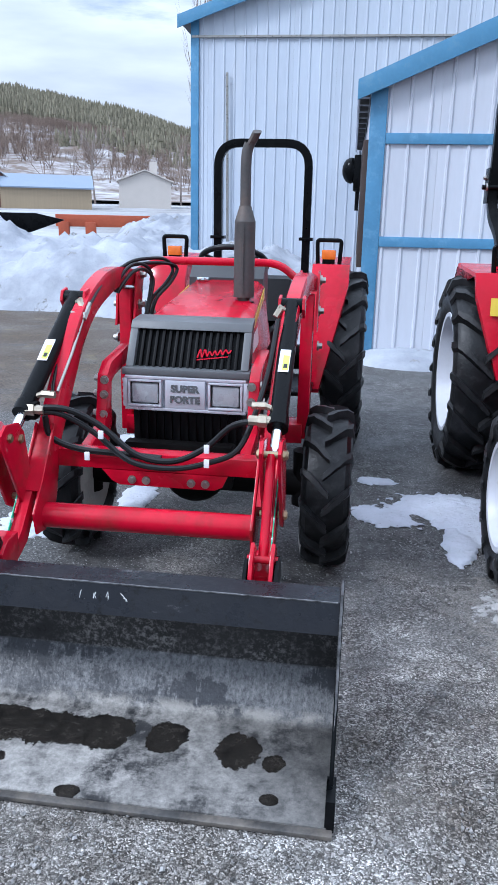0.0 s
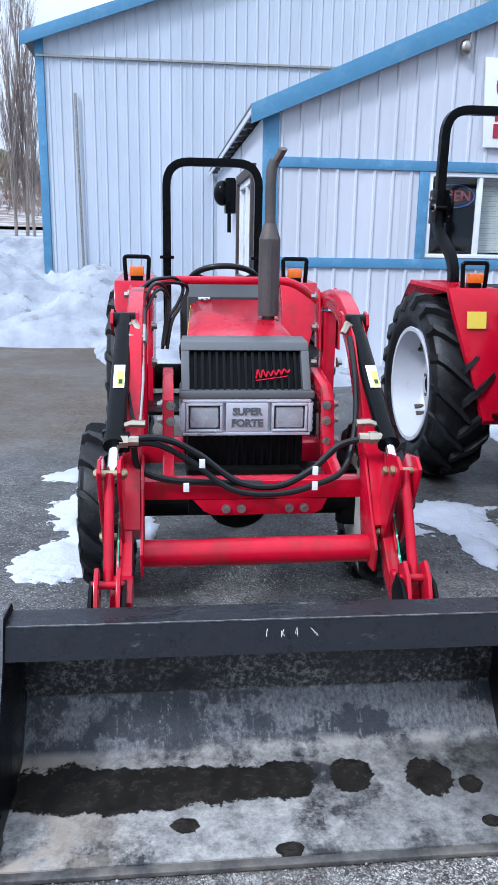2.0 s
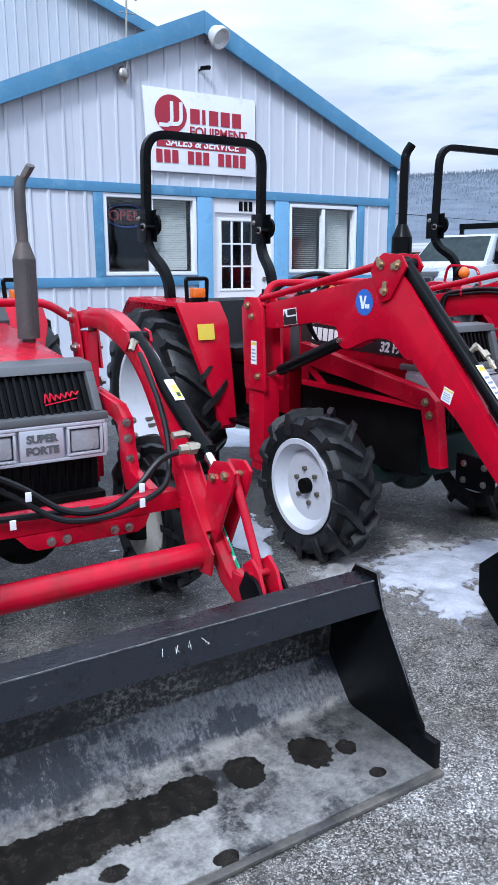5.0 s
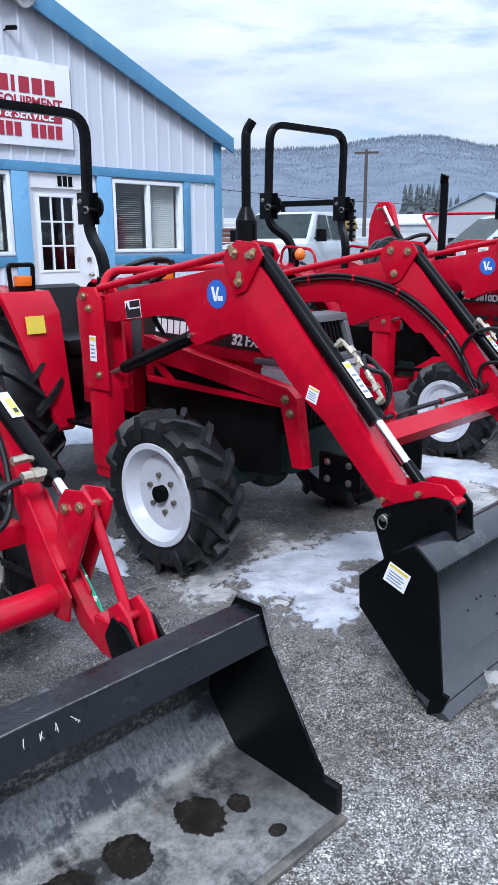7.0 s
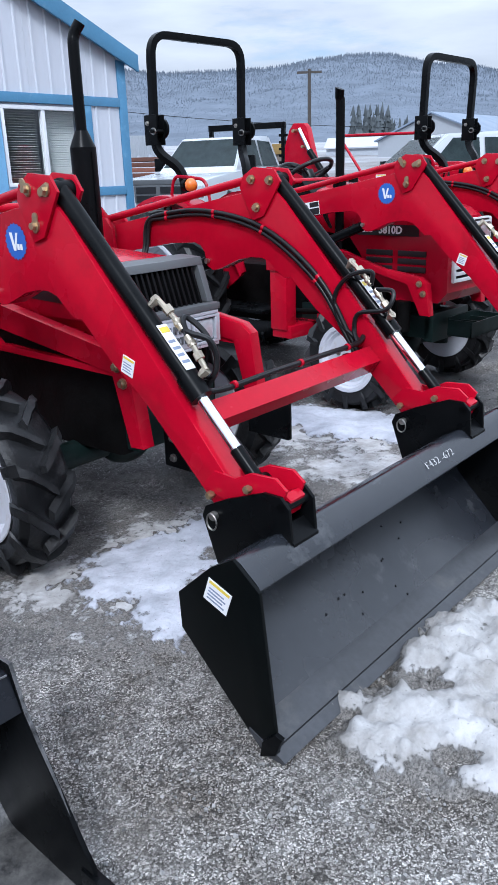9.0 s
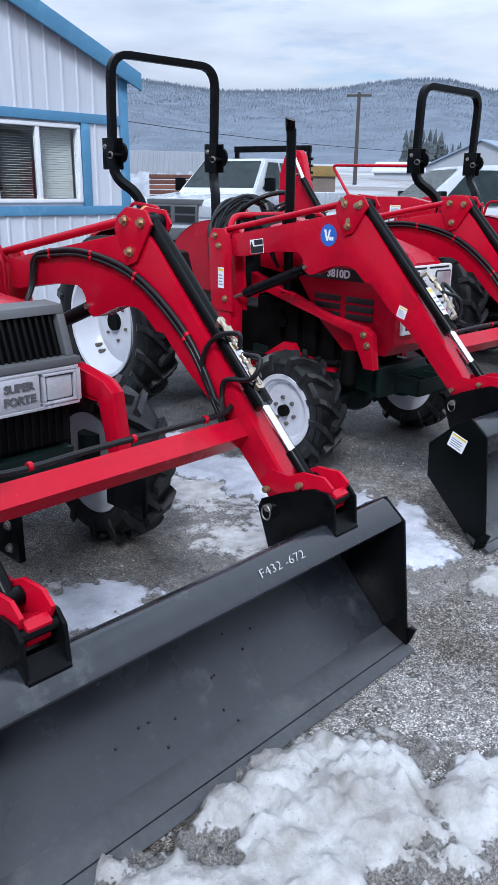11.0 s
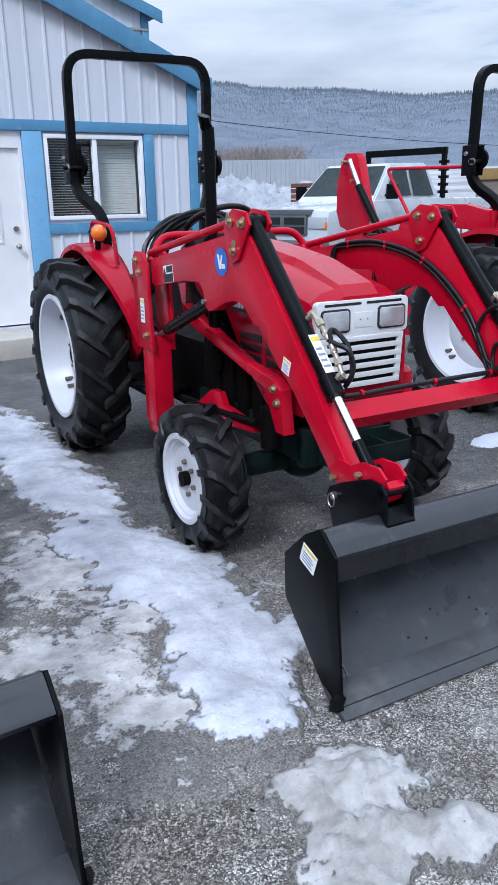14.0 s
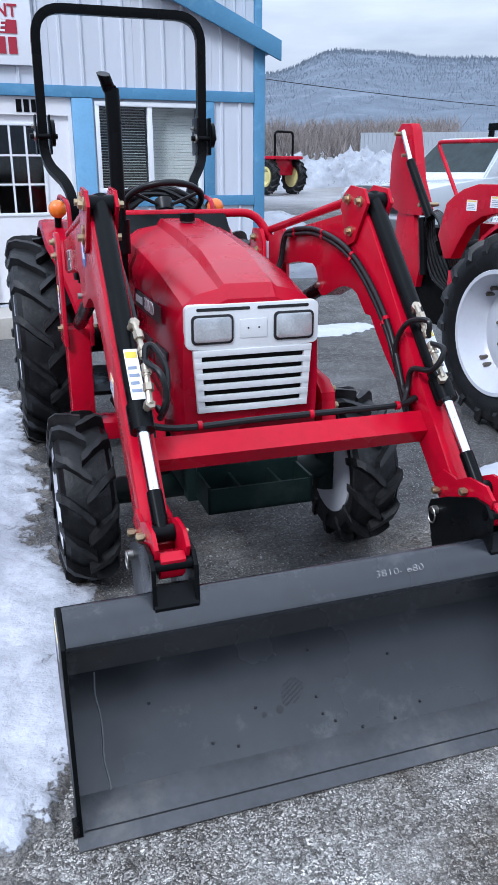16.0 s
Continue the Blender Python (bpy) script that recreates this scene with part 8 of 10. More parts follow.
def tractor_one():
    t = thing("loader_tractor", "older red tractor with curved loader and worn black bucket", "tractor", (-0.675, 3.33, 0), -0.7, "row of tractors")
    wb = 2.12
    chassis(t, wb, 0.62, 0.55, 0.6, 0.37, CAST)
    old = set(bpy.data.objects)
    boxy_hood(t, RED_OLD, -0.25, 0.78, 1.110, 0.262, "yellow", 0.11, 0.12, 0.20)
    for o in set(bpy.data.objects) - old:
        o.data.transform(Matrix.Translation((0.012, 0, 0)))
    muffler(t, 0.165, 0.335, 1.155, PIPE, 1.93, 0.05, 0.38, 0.05, 0.6)
    bm = bmesh.new()
    lathe_cap(bm, (-0.12, 0.758, 1.224))
    part("filler_cap", bm, CHROME, t, "shiny round filler cap")
    dash(t, 0.79, 1.23, 0.205)
    steering(t, 0.0, 1.05, 1.31)
    seat(t, wb - 0.15, 0.74)
    for s in (-1, 1):
        wheel(t, (s * 0.60 + 0.025, 0, 0.37), 0.37, 0.21, 0.22, s, CREAM_RIM, 14, 0.034, 0.026, False)
        wheel(t, (s * 0.605 + 0.03, wb, 0.61), 0.61, 0.27, 0.37, s, CREAM_RIM, 18, 0.038, 0.031, True)
        boxy_fender(t, s, 0.41, 0.65, wb, 0.61, RED_OLD)
    rops(t, wb + 0.18, 0.32, 2.06, 1.42, 0.95, 0.029, False, 0.32, wb + 0.18)
    # loader
    for s in (-1, 1):
        c = s * 0.43
        # the arms spread slightly towards the rear
        X = lambda y: c + (0.045 if s > 0 else -0.01) * (y + 0.8) / 1.3
        xp = X(0.45)
        bm = bmesh.new()
        box(bm, xp - 0.03, xp + 0.03, 0.36, 0.48, 0.48, 1.20, 0.008)
        box(bm, min(s * 0.15, xp), max(s * 0.15, xp), 0.34, 0.50, 0.46, 0.56, 0.008)
        for e in (-0.052, 0.040):
            prism(bm, [(0.52, 1.20), (0.55, 1.27), (0.51, 1.31), (0.44, 1.30), (0.40, 1.22), (0.36, 1.02), (0.48, 1.02)], xp + e, xp + e + 0.012, "x", 0.003)
        p = part("loader_post", bm, RED_OLD, t, "red loader mounting post")
        bm = bmesh.new()
        for y, z in ((0.485, 1.265), (0.44, 1.12), (0.42, 0.95)):
            bolt(bm, (xp + s * 0.052, y, z), (s, 0, 0), 0.016, 0.026), bolt(bm, (xp - s * 0.052, y, z), (-s, 0, 0), 0.016, 0.026)
        pieces("pivot_bolt", bm, STEEL, p)
        # gooseneck arm: level at the back, bent over the front wheel and down to the bucket
        path = rounded([Vector((0, y, z)) for y, z in ((0.52, 1.245), (0.12, 1.285), (-0.30, 1.16), (-0.62, 0.805), (-0.84, 0.54))], 0.24, 9)
        bm = bmesh.new()
        rings = []
        for i, q in enumerate(path):
            d = (path[min(i + 1, len(path) - 1)] - path[max(i - 1, 0)]).normalized()
            nr = Vector((0, -d.z, d.y))
            hgt = 0.040 + 0.014 * min(1.0, i / 8)
            o = Vector((X(q.y), q.y, q.z))
            rings.append([bm.verts.new(o + Vector((a * 0.034, 0, 0)) + nr * b * hgt) for a, b in ((-1, -0.8), (-0.82, -1), (0.82, -1), (1, -0.8), (1, 0.8), (0.82, 1), (-0.82, 1), (-1, 0.8))])
        for a, b in zip(rings, rings[1:]):
            for i in range(8):
                bm.faces.new((a[i], b[i], b[(i + 1) % 8], a[(i + 1) % 8]))
        bm.faces.new(rings[0]), bm.faces.new(rings[-1][::-1])
        bmesh.ops.recalc_face_normals(bm, faces=bm.faces)
        a = part("loader_arm", bm, RED_OLD, t, "curved red loader arm with worn paint", smooth=40)
        cf = s * 0.452
        # flared web plate at the cross tube, narrowing to a boxed foot behind the bucket
        bm = bmesh.new()
        prism(bm, [(-0.66, 0.74), (-0.72, 0.79), (-0.86, 0.61), (-0.95, 0.51), (-0.93, 0.425), (-0.86, 0.415), (-0.78, 0.43), (-0.735, 0.50)], c - 0.040, c - 0.030, "x", 0.003)
        prism(bm, [(-0.66, 0.74), (-0.72, 0.79), (-0.86, 0.61), (-0.95, 0.51), (-0.93, 0.425), (-0.86, 0.415), (-0.78, 0.43), (-0.735, 0.50)], c + 0.030, c + 0.040, "x", 0.003)
        prism(bm, [(-0.80, 0.56), (-0.84, 0.61), (-0.98, 0.46), (-1.09, 0.39), (-1.06, 0.35), (-0.94, 0.40)], cf - 0.026, cf + 0.026, "x", 0.004)
        part("web_plate", bm, RED_OLD, a, "flared plate at the lower end of the arm")
        bm = bmesh.new()
        prism(bm, [(-1.03, 0.475), (-1.11, 0.475), (-1.155, 0.44), (-1.16, 0.37), (-1.09, 0.36), (-1.03, 0.40)], cf - 0.034, cf + 0.034, "x", 0.005)
        part("arm_foot", bm, RED_OLD, a, "boxed red foot on the bucket hinge")
        # cylinder in front of the arm
        xc, xt = s * 0.475 - 0.013, s * 0.462 - 0.013
        C = lambda y: (xc + (xt - xc) * (y + 0.9) / 0.66, y, 1.20 + 0.659 * (y + 0.24))
        bm = bmesh.new()
        tube(bm, [C(-0.225), C(-0.23), C(-0.76), C(-0.765)], 0.034, 18), tube(bm, [C(-0.75), C(-0.752), C(-0.79)], 0.039, 18)
        rod(bm, (xt - 0.05, -0.225, 1.21), (xt + 0.05, -0.225, 1.21), 0.030, 16)
        tc = part("tilt_cylinder", bm, BLACK, t, "black hydraulic tilt cylinder")
        bm = bmesh.new()
        for q in (-0.055, 0.043):
            prism(bm, [(-0.17, 1.20), (-0.20, 1.25), (-0.25, 1.24), (-0.265, 1.20), (-0.23, 1.16)], xt + q, xt + q + 0.012, "x", 0.002)
        pieces("cylinder_lug", bm, RED_OLD, tc, "red cylinder mounting lugs")
        bm = bmesh.new()
        tube(bm, [C(-0.79), C(-0.90)], 0.019, 12)
        part("chrome_rod", bm, CHROME, tc, "polished chrome rod")
        m = Matrix.Translation(C(-0.53)) @ Matrix(((1, 0, 0), (0, 0.835, -0.550), (0, 0.550, 0.835))).to_4x4() @ Matrix.Translation((0, 0, 0.0345))
        bm = bmesh.new()
        box(bm, -0.020, 0.020, -0.06, 0.06, 0, 0.0015)
        bm.transform(m)
        sd = part("warning_label", bm, DECAL_W, tc, "white and yellow-green warning sticker", smooth=0)
        plate_decal("label_head", sd, m @ Matrix.Translation((0.006, -0.012, 0.001)), 0.024, 0.08, DECAL_LIME)
        plate_decal("label_mark", sd, m @ Matrix.Translation((0.006, -0.03, 0.002)), 0.014, 0.022, DECAL_K)
        bm = bmesh.new()
        q = Vector(C(-0.27))
        rod(bm, q, q + Vector((-s * 0.05, -0.02, 0.03)), 0.011, 8), rod(bm, q + Vector((-s * 0.04, -0.016, 0.024)), q + Vector((-s * 0.06, -0.03, -0.01)), 0.014, 6)
        q = Vector(C(-0.72))
        rod(bm, q, q + Vector((-s * 0.06, 0, 0.02)), 0.011, 8), rod(bm, q + Vector((-s * 0.05, 0, 0.018)), q + Vector((-s * 0.10, 0, 0.016)), 0.0145, 6)
        pieces("cylinder_port", bm, FITTING, tc, "plated hose ports")
        # bell crank and link to the bucket
        bm = bmesh.new()
        for e in (-0.036, 0.026):
            prism(bm, [(-0.86, 0.79), (-0.90, 0.835), (-1.0, 0.85), (-1.045, 0.82), (-1.03, 0.77), (-0.90, 0.52), (-0.86, 0.495), (-0.82, 0.51), (-0.81, 0.56)], xc + e, xc + e + 0.012, "x", 0.003)
        bc = part("bell_crank", bm, RED_OLD, t, "red bell crank plates")
        bm = bmesh.new()
        for y, z in ((-0.90, 0.775), (-0.985, 0.80), (-0.855, 0.54)):
            rod(bm, (xc - 0.050, y, z), (xc + 0.050, y, z), 0.012, 12), rod(bm, (xc - 0.046, y, z), (xc - 0.037, y, z), 0.017, 6), rod(bm, (xc + 0.039, y, z), (xc + 0.047, y, z), 0.017, 6)
        pieces("crank_pin", bm, BRASS, bc)
        xl = xc
        bm = bmesh.new()
        tube(bm, [(xl, -0.985, 0.80), (xl, -1.145, 0.50)], 0.016, 12)
        for e in (-0.040, 0.026):
            prism(bm, [(-1.10, 0.52), (-1.15, 0.555), (-1.20, 0.52), (-1.235, 0.44), (-1.20, 0.385), (-1.12, 0.40)], xl + e, xl + e + 0.014, "x", 0.004)
        rod(bm, (xl - 0.05, -1.155, 0.50), (xl + 0.05, -1.155, 0.50), 0.013, 10)
        part("bucket_link", bm, RED_OLD, bc, "red link rod and clevis")
        bm = bmesh.new()
        for e in (-0.056, 0.044):
            prism(bm, [(-1.10, 0.44), (-1.14, 0.51), (-1.20, 0.50), (-1.28, 0.42), (-1.26, 0.36), (-1.14, 0.36)], xl + e, xl + e + 0.012, "x", 0.002)
        part("bucket_ear", bm, BLACK, t, "black bucket mounting ears")
        # bent guard bracket beside the grille
        bx = s * 0.315 + 0.008
        bm = bmesh.new()
        prism(bm, [(-0.08, 1.0), (-0.34, 0.965), (-0.40, 0.92), (-0.425, 0.80), (-0.45, 0.72), (-0.64, 0.68), (-0.64, 0.62), (-0.40, 0.63), (-0.36, 0.70), (-0.345, 0.88), (-0.30, 0.90), (-0.08, 0.93)], bx - 0.022, bx + 0.022, "x", 0.006)
        sb = part("guard_bracket", bm, RED_OLD, t, "bent red guard bracket beside the grille")
        bm = bmesh.new()
        for y, z in ((-0.375, 0.90), (-0.385, 0.84), (-0.40, 0.76)):
            bolt(bm, (bx + s * 0.022, y, z), (s, 0, 0), 0.013, 0.02), bolt(bm, (bx - s * 0.01, y - 0.03, z), (0, -1, 0), 0.012, 0.016)
        pieces("bracket_bolt", bm, STEEL, sb)
    bm = bmesh.new()
    # two hoses arch from the coupling over the arm, two more loop inside them, all down beside the hood
    for e in (-0.011, 0.011):
        tube(bm, spline([(-0.41 + e, -0.29, 1.175), (-0.415 + e, -0.15, 1.235), (-0.435 + e, 0.04, 1.285), (-0.455 + e, 0.215, 1.287), (-0.40 + e, 0.33, 1.325 + e), (-0.324, 0.42, 1.338 + e), (-0.255 - e, 0.50, 1.332 + e), (-0.223 - e, 0.537, 1.293), (-0.25 - e, 0.49, 1.225), (-0.30 - e, 0.40, 1.15), (-0.325 - e, 0.36, 1.02)], 5), 0.0088, 8)
    for e, k in ((0.0, 0.0), (0.03, -0.026)):
        tube(bm, spline([(-0.425 + e * 0.4, 0.17, 1.20), (-0.409 + e * 0.5, 0.20, 1.266 + k), (-0.38 + e * 0.5, 0.27, 1.318 + k), (-0.345 + e * 0.4, 0.35, 1.325 + k), (-0.312 + e * 0.3, 0.40, 1.28 + k), (-0.315 + e * 0.3, 0.38, 1.18), (-0.335 + e * 0.3, 0.34, 1.04)], 5), 0.0086, 8)
    pieces("loose_hose", bm, HOSE, t, "looped black hydraulic hose")
    bm = bmesh.new()
    for e in (-0.011, 0.011):
        rod(bm, (-0.41 + e, -0.345, 1.135), (-0.41 + e, -0.285, 1.178), 0.0125, 6), rod(bm, (-0.41 + e, -0.30, 1.168), (-0.411 + e, -0.265, 1.192), 0.010, 10)
    rod(bm, (-0.46, -0.335, 1.157), (-0.395, -0.33, 1.152), 0.011, 8)
    part("hose_coupling", bm, STEEL, t, "steel hose coupling beside the cylinder")
    bm = bmesh.new()
    tube(bm, [(-0.402, -0.345, 1.135), (-0.398, -0.50, 1.015), (-0.405, -0.645, 0.895)], 0.0062, 8)
    part("steel_line", bm, STEEL, t, "thin steel hydraulic line")
    bm = bmesh.new()
    tube(bm, spline([(-0.421, -0.345, 1.135), (-0.436, -0.42, 1.07), (-0.447, -0.52, 0.985), (-0.435, -0.61, 0.915), (-0.42, -0.655, 0.885)], 5), 0.0062, 8)
    tube(bm, spline([(-0.447, 0.205, 1.30), (-0.473, 0.215, 1.29), (-0.468, 0.222, 1.272)], 3), 0.003, 6)
    pieces("thin_hose", bm, HOSE, t, "thin black hydraulic hose")
    bm = bmesh.new()
    rod(bm, (-0.40, -0.84, 0.468), (0.395, -0.84, 0.475), 0.048, 24)
    part("cross_tube", bm, RED_OLD, t, "scraped red cross tube between the arms")
    bm = bmesh.new()
    box(bm, -0.40, 0.395, -0.70, -0.62, 0.615, 0.685, 0.008)
    xb = part("cross_beam", bm, RED_OLD, t, "red square cross beam")
    bm = bmesh.new()
    prism(bm, [(-0.22, 0.614), (0.27, 0.614), (0.25, 0.57), (0.22, 0.555), (-0.15, 0.555), (-0.18, 0.57)], -0.70, -0.67, "y", 0.004)
    part("front_plate", bm, RED_OLD, xb)
    bm = bmesh.new()
    for x in (-0.10, -0.045, 0.13, 0.185):
        bolt(bm, (x, -0.70, 0.580), (0, -1, 0), 0.011, 0.018)
    pieces("plate_bolt", bm, STEEL, xb)
    # hoop over the hood
    bm = bmesh.new()
    tube(bm, rounded([(-0.43, 0.46, 1.22), (-0.34, 0.55, 1.335), (0.31, 0.55, 1.338), (0.47, 0.46, 1.22)], 0.07), 0.020, 12)
    part("hood_hoop", bm, RED_OLD, t, "red tube hoop across the hood")
    # green tape with pale marks down the outer faces of the arms
    for s in (-1, 1):
        x = s * (0.43 + 0.041)
        bm = bmesh.new()
        prism(bm, [(-0.70, 0.76), (-0.725, 0.765), (-1.02, 0.44), (-1.00, 0.425)], x - 0.0015, x + 0.0015, "x")
        tp = part("arm_tape", bm, DECAL_GREEN, t, "green tape strip with pale marks on the arm", smooth=0)
        bm = bmesh.new()
        for k in range(5):
            y, z = -0.76 - 0.05 * k, 0.708 - 0.055 * k
            box(bm, x - 0.0025, x + 0.0025, y - 0.012, y + 0.004, z - 0.008, z + 0.008)
        pieces("tape_mark", bm, DECAL_W, tp, smooth=0)
    # hydraulic hoses
    def hose(pts, r=0.014, label=""):
        b = bmesh.new()
        tube(b, spline([(x + 0.675, y - 3.33, z - 0.4 * max(0.0, z - 1.15)) for x, y, z in pts], 7), r, 8)
        part("hydraulic_hose", b, HOSE, t, label or "black hydraulic hose")
    hose([(-1.13, 2.55, 0.86), (-1.0, 2.56, 0.86), (-0.88, 2.58, 0.80), (-0.74, 2.57, 0.70), (-0.60, 2.56, 0.685), (-0.48, 2.57, 0.74), (-0.38, 2.57, 0.83), (-0.27, 2.55, 0.86)], 0.0118)
    hose([(-1.13, 2.55, 0.845), (-1.02, 2.56, 0.84), (-0.90, 2.58, 0.77), (-0.76, 2.56, 0.675), (-0.60, 2.55, 0.66), (-0.46, 2.56, 0.69), (-0.36, 2.58, 0.74), (-0.31, 2.66, 0.86), (-0.28, 2.80, 1.0), (-0.27, 2.98, 1.17)], 0.0108)
    hose([(-1.10, 2.60, 0.82), (-1.08, 2.60, 0.74), (-0.98, 2.60, 0.70), (-0.85, 2.60, 0.69), (-0.65, 2.59, 0.685)], 0.0118)
    b = bmesh.new()
    for x, y, z in ((-1.13, 2.55, 0.855), (-0.27, 2.55, 0.86)):
        rod(b, (x + 0.675 - 0.05, y - 3.33, z), (x + 0.675 + 0.05, y - 3.33, z), 0.018, 8), rod(b, (x + 0.675 - 0.015, y - 3.33, z), (x + 0.675 + 0.015, y - 3.33, z), 0.024, 6)
    pieces("hose_fitting", b, FITTING, t, "plated hydraulic couplings")
    b = bmesh.new()
    box(b, -1.165 + 0.675, -1.11 + 0.675, -0.79, -0.74, 0.815, 0.88, 0.008), rod(b, (-0.50, -0.765, 0.85), (-0.40, -0.765, 0.85), 0.02, 8)
    part("manifold", b, CAST, t, "dark hydraulic manifold block")
    b = bmesh.new()
    for x, z in ((-0.865, 0.775), (-0.47, 0.745), (-0.92, 0.69), (-0.47, 0.69)):
        box(b, x + 0.675 - 0.010, x + 0.675 + 0.010, -0.788, -0.781, z - 0.017, z + 0.015, 0.002)
    pieces("hose_clip", b, DECAL_W, t, "white hose clips")
    bucket_old(t, -0.01, 0.73)
    return t


tractor_one()
tractor_two()
tractor_three()
tractor_four()


# ---- distance ----
def interp(tab, a):
    for (a0, e0), (a1, e1) in zip(tab, tab[1:]):
        if a0 <= a <= a1:
            t = (a - a0) / (a1 - a0)
            t = t * t * (3 - 2 * t)
            return e0 + (e1 - e0) * t
    return tab[-1][1]


RIDGE = [(-180, 3.0), (-60, 4.0), (-20, 4.0), (12, 5.2), (22.3, 6.2), (26.8, 7.6), (30.5, 7.4), (33, 7.0), (37, 6.9), (44, 6.3), (50, 6.4), (54.5, 6.9), (57.6, 7.05), (62.4, 6.2), (68, 5.2), (80, 4.0), (180, 3.0)]
HILL = [(-75, 5.5), (-45, 8.0), (-30, 7.8), (-23, 7.55), (-16.8, 6.7), (-11.4, 5.4), (-5, 3.6), (4, 1.6)]


def polar_sheet(name, tab, r0, r1, z0, a0, a1, da, nr, material, label, rough, kind="structure", category="hill"):
    verts, rows = [], []
    az = list(np.arange(a0, a1 + 1e-6, da))
    for a in az:
        el = interp(tab, a)
        row = []
        for k in range(nr + 1):
            t = k / nr
            r = r0 + (r1 - r0) * t
            top = 1.6 + r1 * math.tan(radians(el))
            s = t ** 1.15
            x, y = r * math.sin(radians(a)), r * math.cos(radians(a))
            z = z0 + (top - z0) * s + rough * nz(x / 90, y / 90, 4.0, 1.0, 5) * math.sin(math.pi * min(1, t * 1.0)) + rough * 0.25 * nz(a * 0.9, 1.0, 2.0) * t
            row.append(len(verts))
            verts.append((x, y, z))
        rows.append(row)
    faces = [(p[k], q[k], q[k + 1], p[k + 1]) for p, q in zip(rows, rows[1:]) for k in range(nr)]
    me = bpy.data.meshes.new(name)
    me.from_pydata(verts, [], faces)
    me.materials.append(material)
    me.shade_smooth()
    tagged(new(name, me), label, category, kind=kind)
    
    def at(i, t):
        k = min(int(t * nr), nr - 1)
        return Vector(verts[rows[i][k]]).lerp(Vector(verts[rows[i][k + 1]]), t * nr - k)
    return at, len(az)


def hazy(name, forest, snow, amount, scale):
    m = mat(name, forest, 0.95, var=0.22, scale=scale, dirt=snow, dirt_amt=amount, dirt_scale=scale * 0.8, spec=0.0, stretch=(1, 1, 2.2))
    return m


# the mountain's blue is distance haze put into its base colours
MOUNTAIN = hazy("haze_tinted_forest_slope", (0.150, 0.174, 0.213), (0.215, 0.24, 0.283), 0.10, 0.02)
HILLSIDE = hazy("snowy_brush_slope", (0.19, 0.155, 0.135), (0.56, 0.57, 0.60), 0.60, 0.20)


def conifers(name, spots, material, label, tiers=3, rng=None):
    """Many narrow conifers in one mesh: each a stack of ragged skirts on a thin stem."""
    rng = rng or random.Random(4)
    verts, faces = [], []
    for x, y, z, h in spots:
        w = h * rng.uniform(0.13, 0.2)
        for k in range(tiers):
            b, t = z + h * (0.10 + 0.86 * k / tiers * 0.95), z + h * (0.42 + 0.6 * (k + 1) / tiers * 0.97 * (1 if k == tiers - 1 else 0.85))
            t = z + h if k == tiers - 1 else min(t, z + h)
            r = w * (1 - 0.75 * k / tiers)
            o = len(verts)
            n = 7
            a0 = rng.uniform(0, 6)
            for i in range(n):
                a = a0 + 2 * math.pi * i / n
                q = r * rng.uniform(0.6, 1.15)
                verts.append((x + q * math.cos(a), y + q * math.sin(a), b - h * rng.uniform(0, 0.05)))
            verts.append((x, y, t))
            faces += [(o + i, o + (i + 1) % n, o + n) for i in range(n)]
    me = bpy.data.meshes.new(name)
    me.from_pydata(verts, [], faces)
    me.materials.append(material)
    tagged(new(name, me), label, "trees", kind="stuff")


